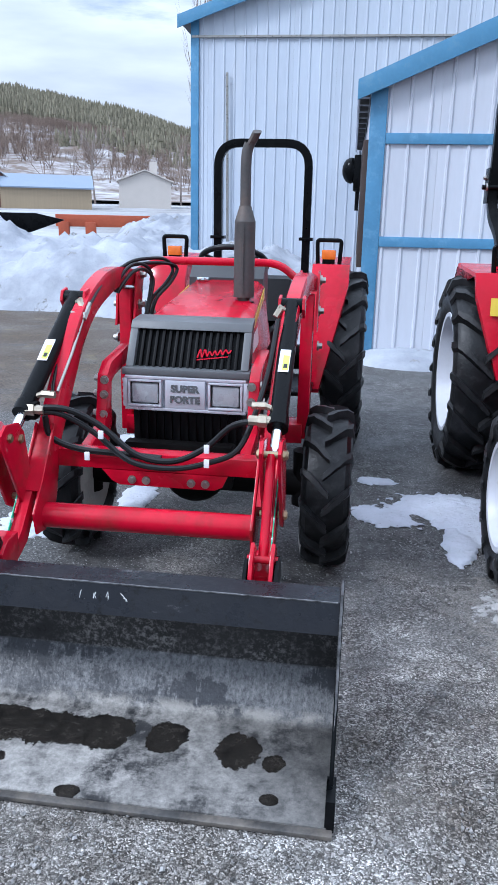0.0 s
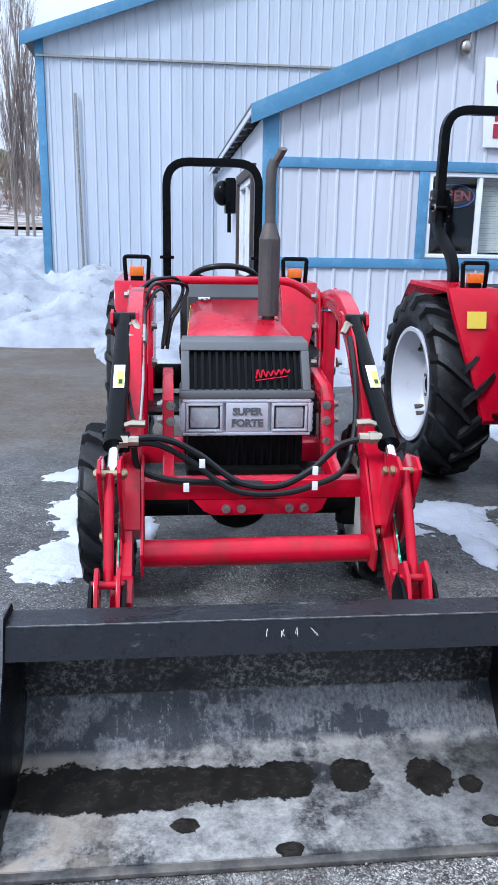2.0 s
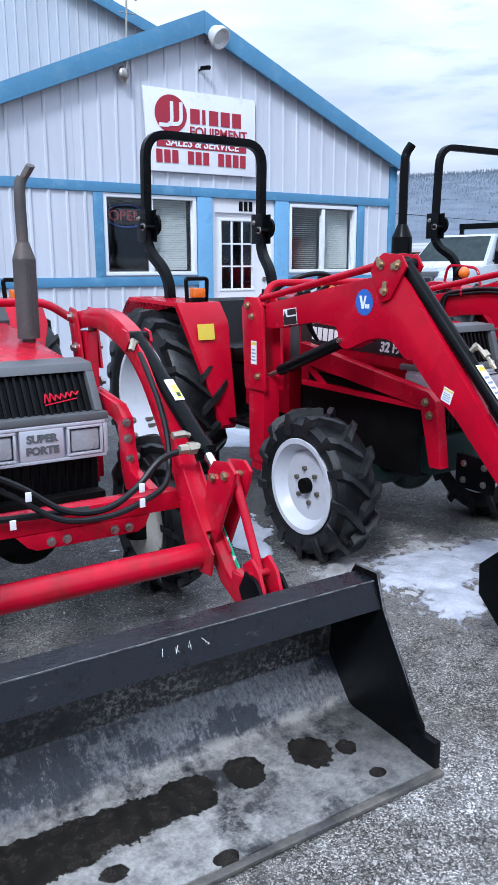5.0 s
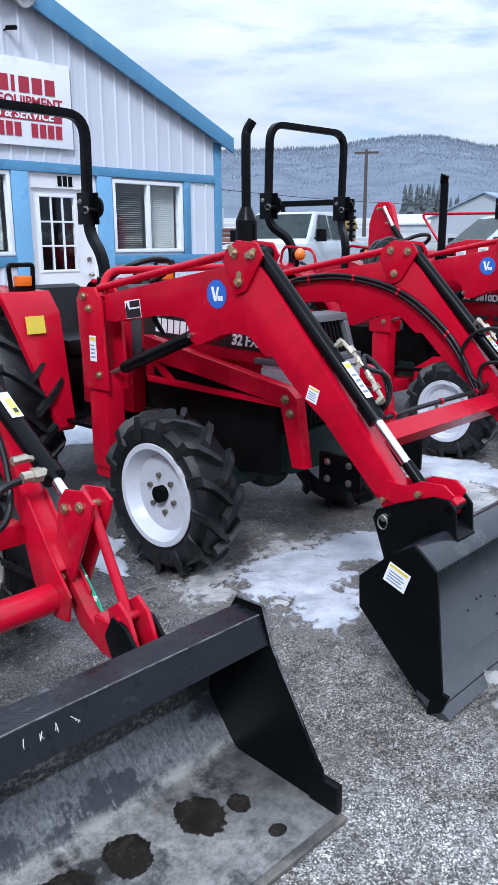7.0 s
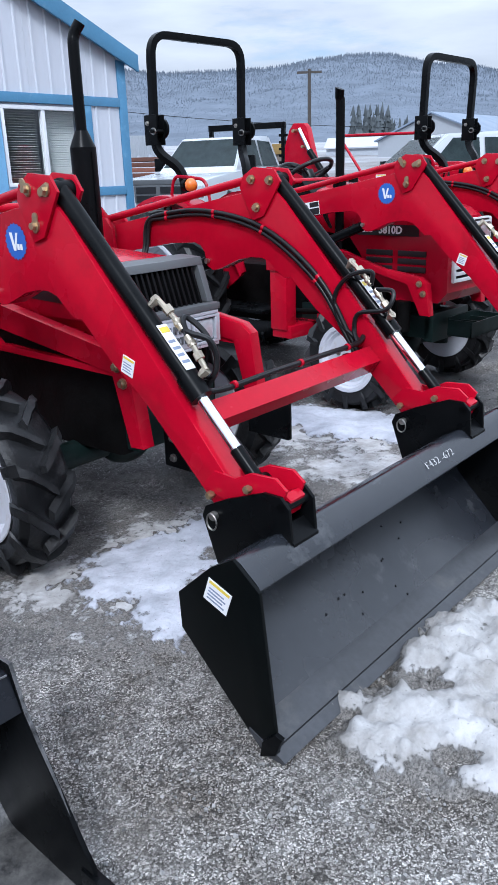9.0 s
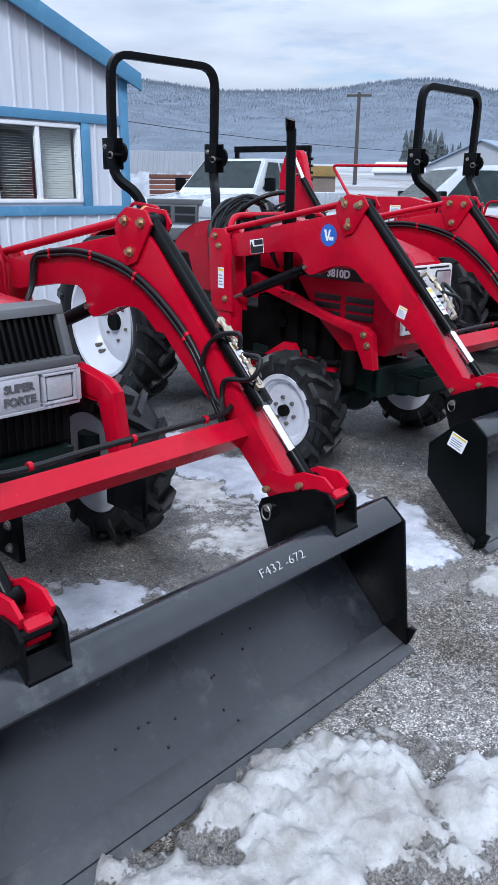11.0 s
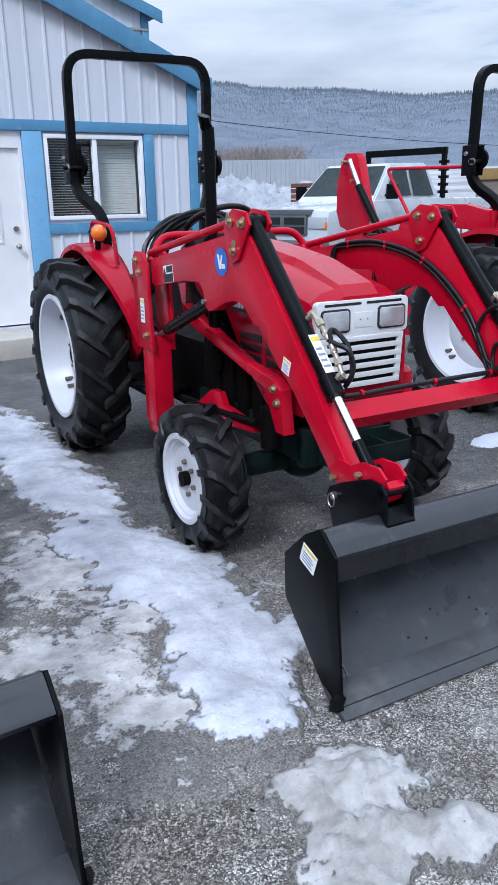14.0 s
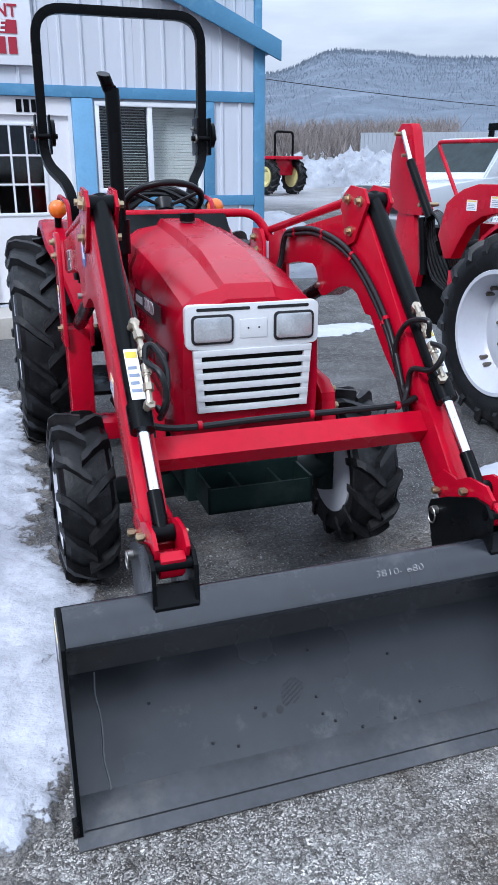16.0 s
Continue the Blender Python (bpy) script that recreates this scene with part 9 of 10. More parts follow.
def backdrop():
    at, n = polar_sheet("backdrop_mountain", RIDGE, 700, 1800, 12, -180, 180, 1.0, 12, MOUNTAIN, "distant forested mountain with snowy clearings, tinted blue for haze", 9)
    rng = random.Random(11)
    spots = []
    for k in range(42000):
        a = rng.uniform(14, 74)
        i = int(a + 180)
        t = 1 - rng.random() ** 1.3 * 0.85
        f = a - int(a)
        p, q = Vector(at(i, t)), Vector(at(min(i + 1, n - 1), t))
        v = p.lerp(q, f)
        if nz(v.x / 60, v.y / 60, 1.0) < -0.40 and t < 0.95:
            continue
        k = math.hypot(v.x, v.y) / 1800
        spots.append((v.x, v.y, v.z - 2 * k, rng.uniform(3.6, 7.5) * k ** 1.5 * (1.3 if t > 0.93 else 1.0)))
    # these trees carry the same painted haze as the slope
    conifers("mountain_forest", spots, mat("haze_tinted_conifer", (0.140, 0.163, 0.200), 0.95, var=0.10, scale=0.02, spec=0.0, island=0.06), "conifers along the mountain, tinted blue for haze", 2, rng)
    at, n = polar_sheet("hill_slope", HILL, 105, 330, 3.6, -75, 4, 1.0, 18, HILLSIDE, "near hill of brush and snow", 6)
    spots, brush = [], []
    for k in range(20000):
        a = rng.uniform(-40, 3)
        t = 0.15 + 0.85 * rng.random() ** 0.45
        v = Vector(at(int(a + 75), t)).lerp(Vector(at(min(int(a + 76), n - 1), t)), a - math.floor(a))
        d = nz(v.x / 35, v.y / 35, 3.0)
        if (t > 0.66 and d > -0.35) or d > 0.42:
            spots.append((v.x, v.y, v.z - 0.4, rng.uniform(2.6, 5.2)))
        elif d < 0.3 and rng.random() < 0.85:
            brush.append((v.x, v.y, v.z - 0.3, rng.uniform(1.2, 3.0) + (rng.uniform(0, 3) if t < 0.45 else 0)))
    # olive needles, lightened in the colour for haze
    conifers("hill_forest", spots, mat("hazed_olive_conifer", (0.205, 0.19, 0.14), 0.9, var=0.2, scale=0.3, spec=0.0, island=0.3), "olive green conifers covering the hill, lightened for haze", 3, rng)
    twigs("hill_brush", brush, mat("bare_brush", (0.20, 0.155, 0.13), 0.9, var=0.2, scale=0.5, spec=0.0, island=0.4), "bare brown brush on the snowy hill", rng, 0.05)
    spots = [(118 + rng.gauss(0, 2.6), 75 + rng.gauss(0, 2.6), 5.0, rng.uniform(3.5, 6.8)) for _ in range(40)]
    # dark needles with the grey of haze mixed into the base colour
    conifers("pine_clump", spots, mat("hazed_dark_pine", (0.085, 0.097, 0.105), 0.9, var=0.2, scale=0.3, spec=0.0, island=0.3), "clump of dark pines behind the yard, greyed for haze", 5, rng)
    brush = []
    for k in range(700):
        a, r = rng.uniform(17, 36), rng.uniform(75, 130)
        x, y = r * math.sin(radians(a)), r * math.cos(radians(a))
        brush.append((x, y, rise(x, y) - 0.2, rng.uniform(1.6, 4.4)))
    # brown twigs whose colour is paled to suggest haze
    twigs("bare_thicket", brush, mat("hazed_brown_thicket", (0.22, 0.195, 0.185), 0.9, var=0.2, scale=0.5, spec=0.0, island=0.4), "thicket of bare brown trees in winter, paled for haze", rng, 0.06)


def twigs(name, spots, material, label, rng, r):
    """Bare upright shrubs: each a fan of thin forked stems, all in one mesh."""
    verts, faces = [], []

    def stick(p, q, a, b):
        _, u, v = frame_of(q - p)
        o = len(verts)
        for c, s in ((p, a), (q, b)):
            for k in range(3):
                t = 2 * math.pi * k / 3
                verts.append(tuple(c + (u * math.cos(t) + v * math.sin(t)) * s))
        for k in range(3):
            j = (k + 1) % 3
            faces.append((o + k, o + j, o + 3 + j, o + 3 + k))
    for x, y, z, h in spots:
        base = Vector((x, y, z))
        for s in range(5):
            d = Vector((rng.gauss(0, 0.32), rng.gauss(0, 0.32), 1))
            mid = base + d * h * 0.45
            stick(base, mid, r * h * 0.25, r * h * 0.16)
            for f in range(3):
                e = mid + Vector((rng.gauss(0, 0.28), rng.gauss(0, 0.28), 0.8)) * h * rng.uniform(0.35, 0.6)
                stick(mid, e, r * h * 0.14, r * h * 0.03)
                for g in range(2):
                    m2 = mid.lerp(e, rng.uniform(0.4, 0.8))
                    stick(m2, m2 + Vector((rng.gauss(0, 0.3), rng.gauss(0, 0.3), 0.6)) * h * 0.3, r * h * 0.07, r * h * 0.02)
    me = bpy.data.meshes.new(name)
    me.from_pydata(verts, [], faces)
    me.materials.append(material)
    tagged(new(name, me), label, "trees", kind="stuff")


backdrop()


def bare_tree(at, h, spread, seed, label, upright=0.75, limbs=9):
    """A leafless tree: tapered trunk, limbs and many fine twigs."""
    rng = random.Random(seed)
    t = thing("bare_tree", label, "tree", at, group="bare trees")
    trunk, tw = bmesh.new(), bmesh.new()

    def grow(p, d, length, r, level):
        q = p + d * length
        mid = p.lerp(q, 0.5) + Vector((rng.gauss(0, 0.03), rng.gauss(0, 0.03), 0)) * length
        rod(trunk if level < 2 else tw, p, mid, r, 6 if level < 2 else 3, r * 0.8), rod(trunk if level < 2 else tw, mid, q, r * 0.8, 6 if level < 2 else 3, r * 0.55)
        if level >= 4:
            return
        for k in range(4 if level else limbs):
            f = rng.uniform(0.12 if limbs > 9 else 0.25, 1.0)
            a = rng.uniform(0, 6.28)
            nd = (d * upright + Vector((math.cos(a), math.sin(a), 0.1)) * spread * rng.uniform(0.6, 1.2)).normalized()
            grow(p.lerp(q, f), nd, length * rng.uniform(0.35, 0.6), r * 0.45 * (1.1 - 0.5 * f), level + 1)
    grow(Vector((0, 0, 0)), Vector((0, 0, 1)), h * 0.75, h * (0.013 if limbs < 10 else 0.009), 0)
    bark = BARK
    part("trunk", trunk, bark, t)
    part("twigs", tw, bark, t, smooth=0)


POLE = mat("dark_creosoted_wood", (0.06, 0.052, 0.047), 0.85, var=0.25, scale=3, stretch=(6, 6, 0.4))
BARK = mat("grey_brown_bark", (0.23, 0.19, 0.17), 0.9, var=0.2, scale=3)
for px, py, ph, sd in ((-13.7, 72, 17.5, 3), (-12.9, 73, 19.0, 8), (-12.1, 72, 16.0, 9)):
    bare_tree((px, py, 2.0), ph, 0.17, sd, "tall narrow bare poplar behind the barn", 1.1, 22)
bare_tree((-29, 88, 3.0), 9.0, 0.8, 5, "bare spreading tree behind the shed")
bare_tree((-20, 92, 3.0), 8.0, 0.8, 6, "bare spreading tree behind the shed")


def snow_bank(name, label, blobs, step, lump, seed):
    """Ploughed snow heaped in lumps over soft ellipses (x, y, rx, ry, height)."""
    x0, x1 = min(b[0] - b[2] for b in blobs) - 0.5, max(b[0] + b[2] for b in blobs) + 0.5
    y0, y1 = min(b[1] - b[3] for b in blobs) - 0.5, max(b[1] + b[3] for b in blobs) + 0.5
    nx, ny = int((x1 - x0) / step) + 2, int((y1 - y0) / step) + 2
    hs = {}
    verts, idx, faces = [], {}, []
    for j in range(ny):
        for i in range(nx):
            x, y = x0 + i * step, y0 + j * step
            h = -0.08
            for bx, by, rx, ry, bh in blobs:
                d = ((x - bx) / rx) ** 2 + ((y - by) / ry) ** 2
                h = max(h, bh * (1 - d) ** 0.7 if d < 1 else -0.08 * min(1.0, (d - 1) * 5))
            e = max(0.0, min(1.0, (h + 0.08) / 0.25))
            h += e * lump * (nz(x, y, seed, 1.3, 4) * 0.6 + abs(nz(x, y, seed + 4, 3.4, 4)) * 0.5 - 0.15)
            hs[i, j] = h
    for j in range(ny - 1):
        for i in range(nx - 1):
            if max(hs[i, j], hs[i + 1, j], hs[i, j + 1], hs[i + 1, j + 1]) > 0:
                f = []
                for p in ((i, j), (i + 1, j), (i + 1, j + 1), (i, j + 1)):
                    if p not in idx:
                        x, y = x0 + p[0] * step, y0 + p[1] * step
                        idx[p] = len(verts)
                        verts.append((x, y, rise(x, y) + hs[p]))
                    f.append(idx[p])
                faces.append(f)
    me = bpy.data.meshes.new(name)
    me.from_pydata(verts, [], faces)
    me.materials.append(SNOW_BANK)
    me.shade_smooth()
    tagged(new(name, me), label, "snow", kind="stuff")


snow_bank("snow_bank", "heaped ploughed snow beside the white barn", [(-4.4, 13.2, 2.6, 2.0, 1.0), (-7.5, 13.8, 3.0, 2.2, 1.25), (-11.5, 14.5, 3.5, 2.4, 1.1), (-2.0, 13.6, 1.9, 2.4, 0.85), (-0.9, 12.6, 1.2, 1.5, 0.5), (-4.3, 19.5, 2.2, 3.0, 1.2), (-16, 16, 4, 3, 1.0)], 0.10, 0.36, 1.0)
snow_bank("snow_apron", "flat trampled snow at the foot of the bank", [(-0.95, 10.7, 0.95, 2.0, 0.30), (-2.6, 12.1, 2.2, 1.4, 0.38), (-6.0, 12.4, 3.0, 1.3, 0.3)], 0.07, 0.14, 5.0)
snow_bank("snow_drift", "low drift of snow along the office wall", [(0.75, 8.55, 0.7, 0.5, 0.14), (1.5, 8.7, 0.6, 0.35, 0.10)], 0.06, 0.05, 2.0)
snow_bank("snow_pile", "rough heap of ploughed snow across the yard", [(18.5, 33, 3.2, 2.0, 1.05), (21.5, 33, 3.5, 2.2, 1.2), (15.0, 32, 2.5, 1.6, 0.9), (25, 31, 3.5, 2.2, 0.95)], 0.14, 0.75, 3.0)
snow_bank("snow_mound", "small smooth mound of snow on the yard", [(9.6, 16.0, 1.0, 1.0, 0.55), (8.6, 14.2, 1.3, 1.0, 0.25), (8.6, 11.8, 1.6, 0.9, 0.14)], 0.1, 0.15, 4.0)


def shed(name, label, c, w, d, z0, eave, ridge, turn, wall_m, roof_m, axis="x"):
    t = thing(name, label, "building", (c[0], c[1], 0), turn)
    bm = bmesh.new()
    if axis == "x":
        prism(bm, [(0, z0 - 1), (d, z0 - 1), (d, eave), (d / 2, ridge), (0, eave)], -w / 2, w / 2, "x")
    else:
        prism(bm, [(-w / 2, z0 - 1), (w / 2, z0 - 1), (w / 2, eave), (0, ridge), (-w / 2, eave)], 0, d, "y")
    part("wall", bm, wall_m, t)
    for s in (-1, 1):
        bm = bmesh.new()
        if axis == "x":
            a, b = (-0.25, eave - 0.08) if s < 0 else (d + 0.25, eave - 0.08), (d / 2, ridge + 0.05)
            prism(bm, [a, b, (b[0], b[1] + 0.12), (a[0], a[1] + 0.12)], -w / 2 - 0.2, w / 2 + 0.2, "x")
        else:
            a, b = (s * (w / 2 + 0.25), eave - 0.08), (0, ridge + 0.05)
            prism(bm, [a, b, (b[0], b[1] + 0.12), (a[0], a[1] + 0.12)], -0.25, d + 0.2, "y")
        part("roof", bm, roof_m, t)
    return t


TAN = mat("tan_metal_cladding", (0.32, 0.25, 0.16), 0.6, var=0.1, scale=1.0, stretch=(6, 6, 0.3))
SLATE_ROOF = mat("blue_grey_roof", (0.20, 0.25, 0.33), 0.5, var=0.08, scale=0.6)
CREAM_WALL = mat("cream_siding", (0.52, 0.48, 0.44), 0.7, var=0.06, scale=1.0)
SNOWY_ROOF = mat("snow_covered_roof", (0.48, 0.50, 0.54), 0.8, var=0.05, scale=0.4)
t_ = shed("tan_shed", "long tan metal shed with blue-grey roof", (-27.6, 70.0), 8.0, 6.0, 2.0, 4.0, 5.1, 20.4, TAN, SLATE_ROOF)
t_ = shed("white_house", "cream gable house behind the shed", (-21.6, 82.0), 5.4, 9.0, 2.4, 5.2, 6.2, 14.8, CREAM_WALL, CREAM_WALL, "y")
bm_ = bmesh.new()
box(bm_, 0.5, 1.3, 4.0, 4.8, 5.6, 7.4), box(bm_, -2.2, 2.2, 3.5, 9.2, 5.0, 5.9)
part("upper_storey", bm_, CREAM_WALL, t_, "raised back part with chimney")
shed("brown_barn", "dark red-brown barn at the yard's edge", (-33.5, 70.0), 4.5, 8.0, 2.0, 4.6, 6.4, 25, mat("red_brown_boards", (0.14, 0.07, 0.055), 0.8, var=0.2, scale=1.0), SNOWY_ROOF, "y")
shed("far_gable_building", "pale gable building across the road", (60, 33.4), 10, 12, 3.0, 3.6, 5.45, -90, mat("pale_blue_siding", (0.34, 0.36, 0.39), 0.7, var=0.05, scale=0.6), SLATE_ROOF, "y")
shed("far_house", "low white house with a snowy roof", (64, 43), 6, 5, 2.4, 3.3, 4.1, -62, mat("pale_far_siding", (0.42, 0.45, 0.5), 0.7), SNOWY_ROOF)


def container():
    t = thing("shipping_container", "white corrugated steel container behind the snow", "container", (31.0, 51.5, rise(31, 51.5)), -29)
    m = mat("white_container_paint", (0.30, 0.32, 0.35), 0.6, var=0.08, scale=0.7)
    bm = bmesh.new()
    box(bm, 0, 12.2, 0, 2.4, 0.05, 2.2)
    part("body", bm, m, t)
    for k in range(44):
        bm = bmesh.new()
        x = 0.15 + k * 0.275
        prism(bm, [(x, 0.0), (x + 0.03, -0.05), (x + 0.10, -0.05), (x + 0.13, 0.0)], 0.15, 2.1, "z")
        part("corrugation", bm, m, t)


container()


def steel_clutter():
    t = thing("flatbed_trailer", "black flatbed trailer with a sloped tail", "trailer", (-10.4, 21.6, rise(-10.4, 21.6)), 22)
    bm = bmesh.new()
    prism(bm, [(-4.0, 0.55), (1.1, 0.55), (2.2, 0.95), (1.4, 1.12), (-4.0, 1.12)], -1.0, 1.0, "y", 0.02)
    part("bed", bm, BLACK, t)
    for k in range(9):
        bm = bmesh.new()
        box(bm, -3.6 + k * 0.55, -3.45 + k * 0.55, -1.06, -1.0, 0.85, 1.05)
        part("stake_pocket", bm, BLACK, t)
    for x in (-3.0, -2.0):
        bm = bmesh.new()
        lathe(bm, [(-0.1, 0.05), (-0.1, 0.36), (0.1, 0.36), (0.1, 0.05)], (0, 0, 0), 24)
        bm.transform(pose(x, -0.85, 0.36, 0, 0, 90))
        part("wheel", bm, RUBBER, t)
    t = thing("steel_beam_frame", "orange-red steel implement frame lying on snow", "implement", (-7.6, 27.0, rise(-7.6, 27)), 16)
    org = mat("orange_red_primer", (0.36, 0.075, 0.03), 0.6, var=0.2, scale=2)
    bm = bmesh.new()
    box(bm, -2.6, 1.7, -0.15, 0.15, 0.55, 0.95, 0.02)
    part("beam", bm, org, t)
    for x in (-2.5, -1.6, 0.3):
        bm = bmesh.new()
        box(bm, x, x + 0.35, -0.3, 0.3, 0.0, 0.7, 0.02)
        part("leg", bm, org, t)
    t = thing("lumber_stack", "stack of red-brown weathered lumber", "lumber", (16.6, 19.2, rise(16.6, 19.2)), -42)
    wd = mat("weathered_red_lumber", (0.16, 0.065, 0.045), 0.8, var=0.3, scale=2, obvar=0.3)
    for k in range(9):
        bm = bmesh.new()
        box(bm, -1.2, 1.4, -0.5, 0.5, 0.15 * k + 0.1, 0.15 * k + 0.22, 0.01)
        part("board_layer", bm, wd, t)
    t = thing("timber_rack", "yellow-brown timber hut beyond the trucks", "hut", (27.0, 22.5, rise(27.0, 22.5)), -50)
    bm = bmesh.new()
    box(bm, -0.55, 0.55, 0, 1.4, 0, 1.2, 0.02)
    hb = part("hut_body", bm, mat("grey_brown_boards", (0.16, 0.13, 0.11), 0.8, var=0.3, scale=1.5), t)
    bm = bmesh.new()
    prism(bm, [(-0.65, 1.2), (0.65, 1.2), (0.5, 1.62), (-0.5, 1.62)], -0.1, 1.5, "y", 0.02)
    part("roof", bm, mat("yellow_brown_roof", (0.22, 0.14, 0.04), 0.7, var=0.3, scale=1.5), hb, "worn yellow roof")
    p = thing("utility_pole", "wooden utility pole with a crossarm", "pole", (49.0, 37.5, 2.0))
    bm = bmesh.new()
    rod(bm, (0, 0, 0), (0, 0, 6.4), 0.16, 10, 0.12)
    part("shaft", bm, POLE, p)
    bm = bmesh.new()
    box(bm, -0.9, 0.9, -0.08, 0.08, 6.1, 6.25)
    bm.transform(pose(0, 0, 0, 0, 0, -54))
    part("crossarm", bm, POLE, p)
    c = thing("power_line", "thin black overhead cable", "cable")
    for z in (0.0,):
        bm = bmesh.new()
        tube(bm, [(10 + 50 * k / 16, 45 - 8 * k / 16, 7.6 - 3.0 * k / 16 - 1.4 * math.sin(math.pi * k / 16) * 0.6 + z) for k in range(17)], 0.02, 5)
        part("wire", bm, BLACK, c)
    t = thing("small_tractor", "small tractor with yellow wheels across the yard", "tractor", (14.95, 28, rise(14.95, 28)), 196)
    for s in (-1, 1):
        bm = tyre_mesh(0.42, 0.22, 0.24, 14, 0.03, 0.022)
        bm.transform(pose(s * 0.42, 0, 0.42))
        w = part("wheel", bm, RUBBER, t)
        bm = bmesh.new()
        lathe(bm, [(-0.1, 0.24), (0.1, 0.24), (0.11, 0.2), (0.04, 0.12), (0.05, 0.02)], (0, 0, 0), 28)
        bm.transform(pose(s * 0.42, 0, 0.42) @ Matrix.Diagonal((s, 1, 1, 1)))
        bmesh.ops.recalc_face_normals(bm, faces=bm.faces)
        part("rim", bm, mat("pale_yellow_rim", (0.62, 0.55, 0.22), 0.5), w)
    bm = bmesh.new()
    tube(bm, rounded([(-0.28, 0.1, 0.7), (-0.28, 0.1, 1.45), (0.28, 0.1, 1.45), (0.28, 0.1, 0.7)], 0.1), 0.03, 8)
    part("rollbar", bm, BLACK, t)
    bm = bmesh.new()
    box(bm, -0.3, 0.3, -1.1, 0.1, 0.45, 0.85, 0.04), box(bm, -0.45, 0.45, -0.3, 0.3, 0.82, 0.9, 0.02)
    part("body", bm, RED_OLD, t)
    for o in t.children_recursive:
        o.data.transform(Matrix.Scale(1.5, 4))


steel_clutter()


def pickup(at, turn, grille_dark, rack, label, tall=1.12):
    t = thing("pickup_truck", label, "truck", (*at, rise(*at)), turn, "parked pickups")
    paint = TRUCK_WHITE
    bm = bmesh.new()
    prism(bm, [(0.0, 0.50), (0.0, 0.92), (0.06, 1.06), (0.5, 1.12), (1.38, 1.20), (3.55, 1.24), (3.56, 1.22), (5.6, 1.22), (5.62, 0.55), (4.9, 0.48), (4.75, 0.80), (4.25, 0.86), (3.95, 0.55), (3.85, 0.45), (1.55, 0.45), (1.4, 0.75), (0.95, 0.86), (0.62, 0.62), (0.55, 0.48)], -0.96, 0.96, "x", 0.05)
    b = part("body", bm, paint, t, "white painted truck body", smooth=45)
    bm = bmesh.new()
    sec = [(1.36, 1.19, 0.90, 0.90), (2.08, 1.80, 0.72, 0.72), (3.30, 1.83, 0.72, 0.72), (3.55, 1.23, 0.90, 0.90)]
    vs = [[bm.verts.new((sx * w, y, z)) for sx in (-1, 1)] for y, z, w, _ in sec]
    base = [[bm.verts.new((sx * 0.9, y, 1.15)) for sx in (-1, 1)] for y in (1.36, 3.55)]
    for p, q in zip(vs, vs[1:]):
        bm.faces.new((p[0], p[1], q[1], q[0]))
    for i in (0, 1):
        bm.faces.new([r[i] for r in vs] + [base[1][i], base[0][i]])
    bmesh.ops.recalc_face_normals(bm, faces=bm.faces)
    bmesh.ops.bevel(bm, geom=list(bm.edges), offset=0.03, segments=2, affect="EDGES")
    cab = part("cab", bm, paint, t, smooth=45)
    # glass
    bm = bmesh.new()
    n_ = Vector((0, -0.61, 0.72)).normalized() * 0.012
    q = [Vector((-0.82, 1.47, 1.27)), Vector((0.82, 1.47, 1.27)), Vector((0.68, 2.02, 1.75)), Vector((-0.68, 2.02, 1.75))]
    bm.faces.new([bm.verts.new(v + n_) for v in q])
    bmesh.ops.solidify(bm, geom=bm.faces[:], thickness=0.008)
    part("windscreen", bm, DARK_GLASS, cab, "tinted windscreen")
    for s in (-1, 1):
        for pts in ([(1.72, 1.27), (2.55, 1.27), (2.55, 1.74), (2.16, 1.74)], [(2.63, 1.27), (3.35, 1.27), (3.22, 1.72), (2.63, 1.74)]):
            bm = bmesh.new()
            f = [bm.verts.new((s * (0.915 - 0.19 * (z - 1.23) / 0.6), y, z)) for y, z in pts]
            bm.faces.new(f)
            bmesh.ops.solidify(bm, geom=bm.faces[:], thickness=0.01)
            part("side_window", bm, DARK_GLASS, cab)
        bm = bmesh.new()
        box(bm, s * 1.06 - 0.11, s * 1.06 + 0.11, 1.66, 1.74, 1.22, 1.46, 0.02), rod(bm, (s * 0.9, 1.72, 1.28), (s * 1.0, 1.7, 1.3), 0.02, 8)
        part("mirror", bm, BLACK, cab)
        bm = bmesh.new()
        box(bm, s * 0.75 - 0.19, s * 0.75 + 0.19, -0.03, 0.04, 0.80, 0.98, 0.02)
        part("headlight", bm, LENS, b)
        bm = bmesh.new()
        box(bm, s * 0.9 - 0.05, s * 0.9 + 0.05, -0.028, 0.05, 0.80, 0.9, 0.01)
        part("turn_signal", bm, AMBER, b)
        for y in (1.02, 4.5):
            bm = bmesh.new()
            lathe(bm, [(-0.12, 0.2), (-0.12, 0.34), (-0.09, 0.38), (0.09, 0.38), (0.12, 0.34), (0.12, 0.2)], (s * 0.84, y, 0.38), 28)
            w = part("wheel", bm, RUBBER, t)
            bm = bmesh.new()
            lathe(bm, [(-0.1, 0.2), (0.08 * 1, 0.2), (0.09, 0.1), (0.1, 0.03)] if s > 0 else [(0.1, 0.2), (-0.08, 0.2), (-0.09, 0.1), (-0.1, 0.03)], (s * 0.84, y, 0.38), 24)
            part("rim", bm, STEEL, w)
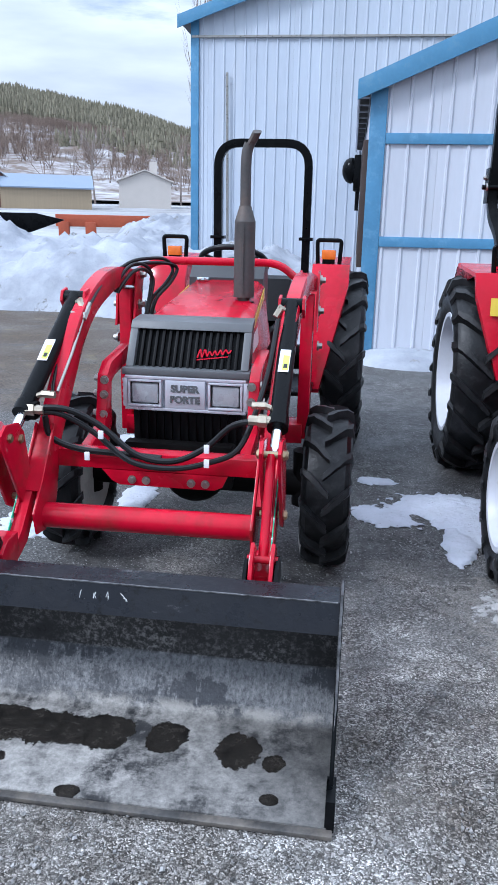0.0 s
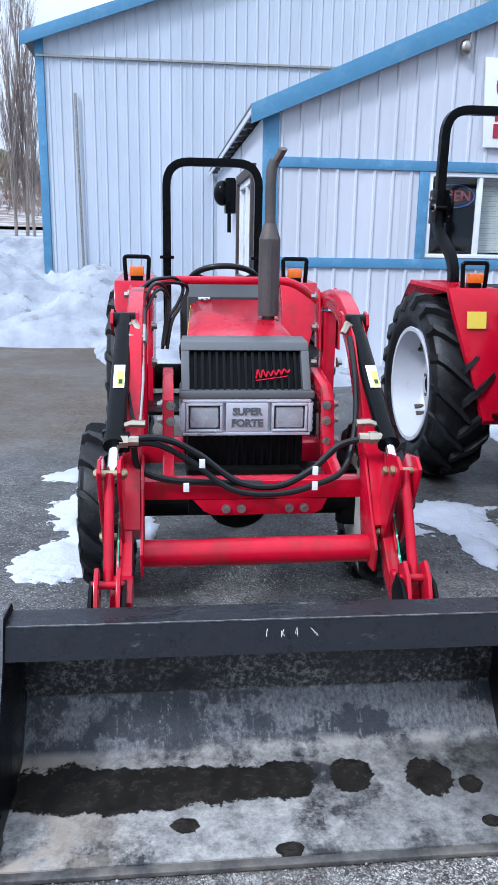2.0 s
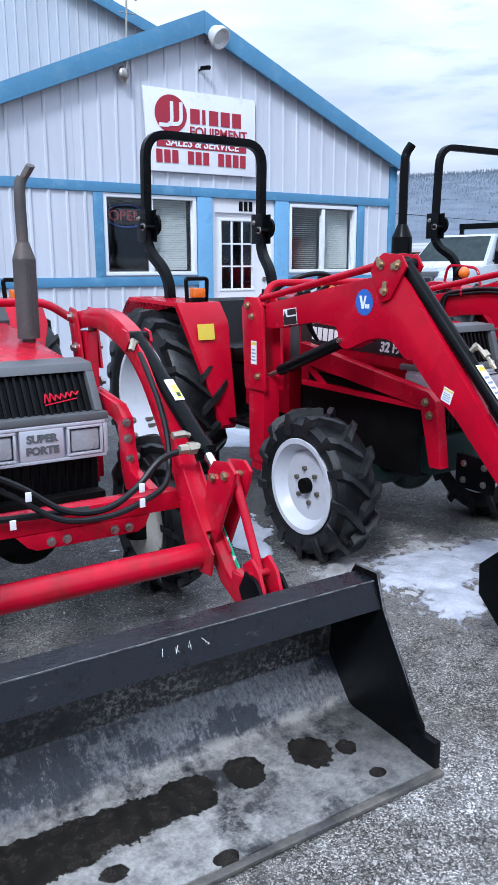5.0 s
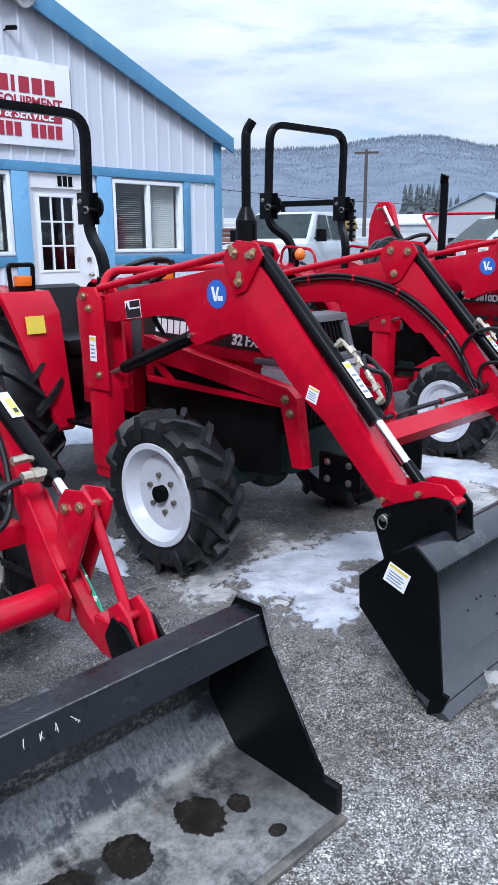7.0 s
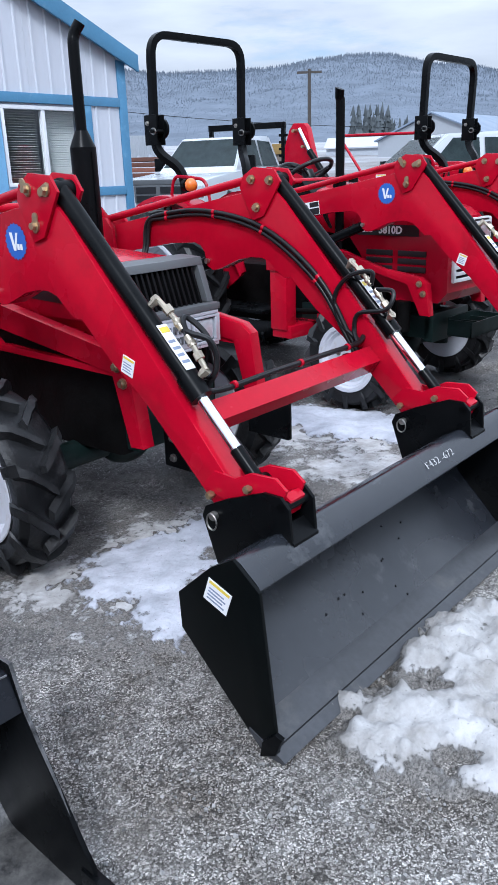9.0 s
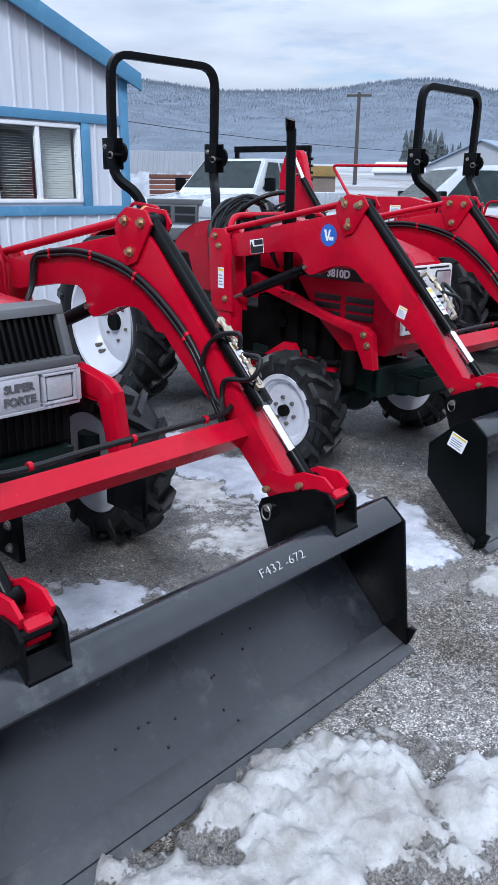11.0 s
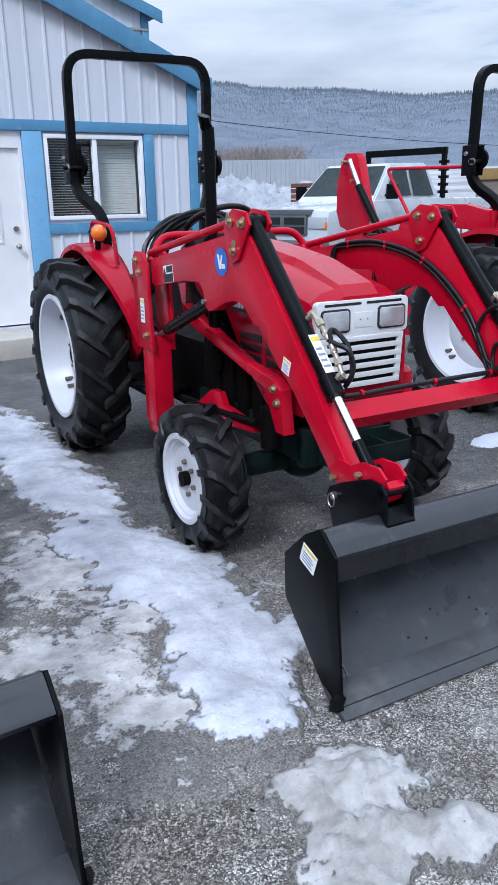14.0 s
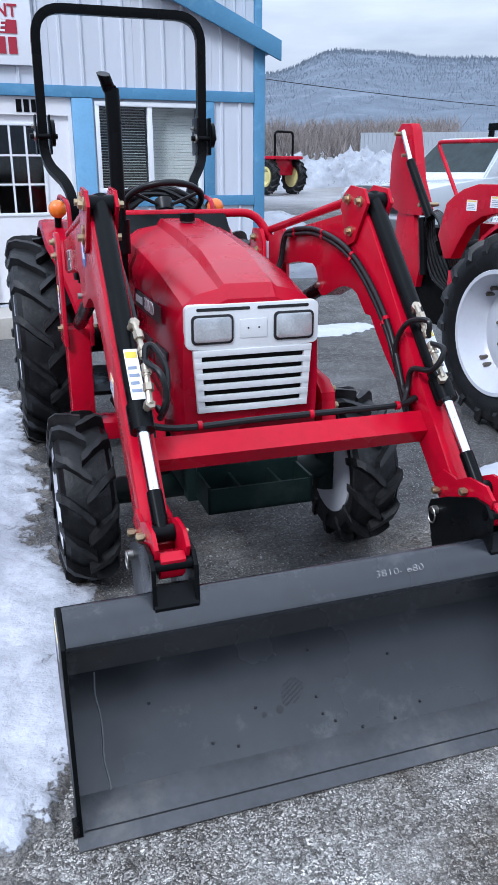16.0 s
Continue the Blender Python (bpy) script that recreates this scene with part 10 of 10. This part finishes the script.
    bm = bmesh.new()
    box(bm, -0.54, 0.54, -0.04, 0.05, 0.70, 1.0, 0.02)
    g = part("grille", bm, GREY_TRIM if grille_dark else CHROME, b, "broad crossbar grille")
    bm = bmesh.new()
    for k in (0, 1):
        for s in (-1, 1):
            box(bm, s * 0.27 - 0.22, s * 0.27 + 0.22, -0.05, -0.03, 0.72 + 0.14 * k, 0.83 + 0.14 * k)
    part("grille_opening", bm, DECAL_K, g)
    bm = bmesh.new()
    box(bm, -0.98, 0.98, -0.12, 0.05, 0.42, 0.62, 0.03)
    part("bumper", bm, GREY_TRIM, t)
    if grille_dark:
        bm = bmesh.new()
        box(bm, -0.6, 0.6, -0.02, 0.10, 1.0, 1.09, 0.02)
        part("bug_deflector", bm, GREY_TRIM, b)
    if rack:
        r = thing("cargo_rack", "dark steel rack standing over the truck bed", "rack", (*at, rise(*at)), turn)
        bm = bmesh.new()
        box(bm, -0.95, 0.95, 3.62, 3.72, 1.98, 2.10, 0.01)
        part("rack_beam", bm, BLACK, r)
        for s in (-1, 1):
            bm = bmesh.new()
            box(bm, s * 0.9 - 0.04, s * 0.9 + 0.04, 3.63, 3.71, 1.22, 1.98)
            part("rack_post", bm, BLACK, r)
            for k in range(5):
                bm = bmesh.new()
                box(bm, s * 0.9 - 0.10, s * 0.9 + 0.10, 3.64, 3.70, 1.30 + 0.13 * k, 1.35 + 0.13 * k)
                part("rack_slat", bm, BLACK, r)
    for o in t.children_recursive + (r.children_recursive if rack else []):
        o.data.transform(Matrix.Diagonal((1.03, 1.07, tall, 1)))
    return t


TRUCK_WHITE = mat("white_truck_paint", (0.50, 0.53, 0.57), 0.25, var=0.04, scale=1.5, coat=0.5)
DARK_GLASS = mat("tinted_auto_glass", (0.040, 0.062, 0.066), 0.06, var=0.3, rvar=0.02, spec=0.4)
pickup((10.0, 12.1), -75, True, True, "white crew pickup truck with grey grille")
pickup((9.6, 8.5), -131, False, False, "pale silver pickup truck parked behind tractors", 1.05)
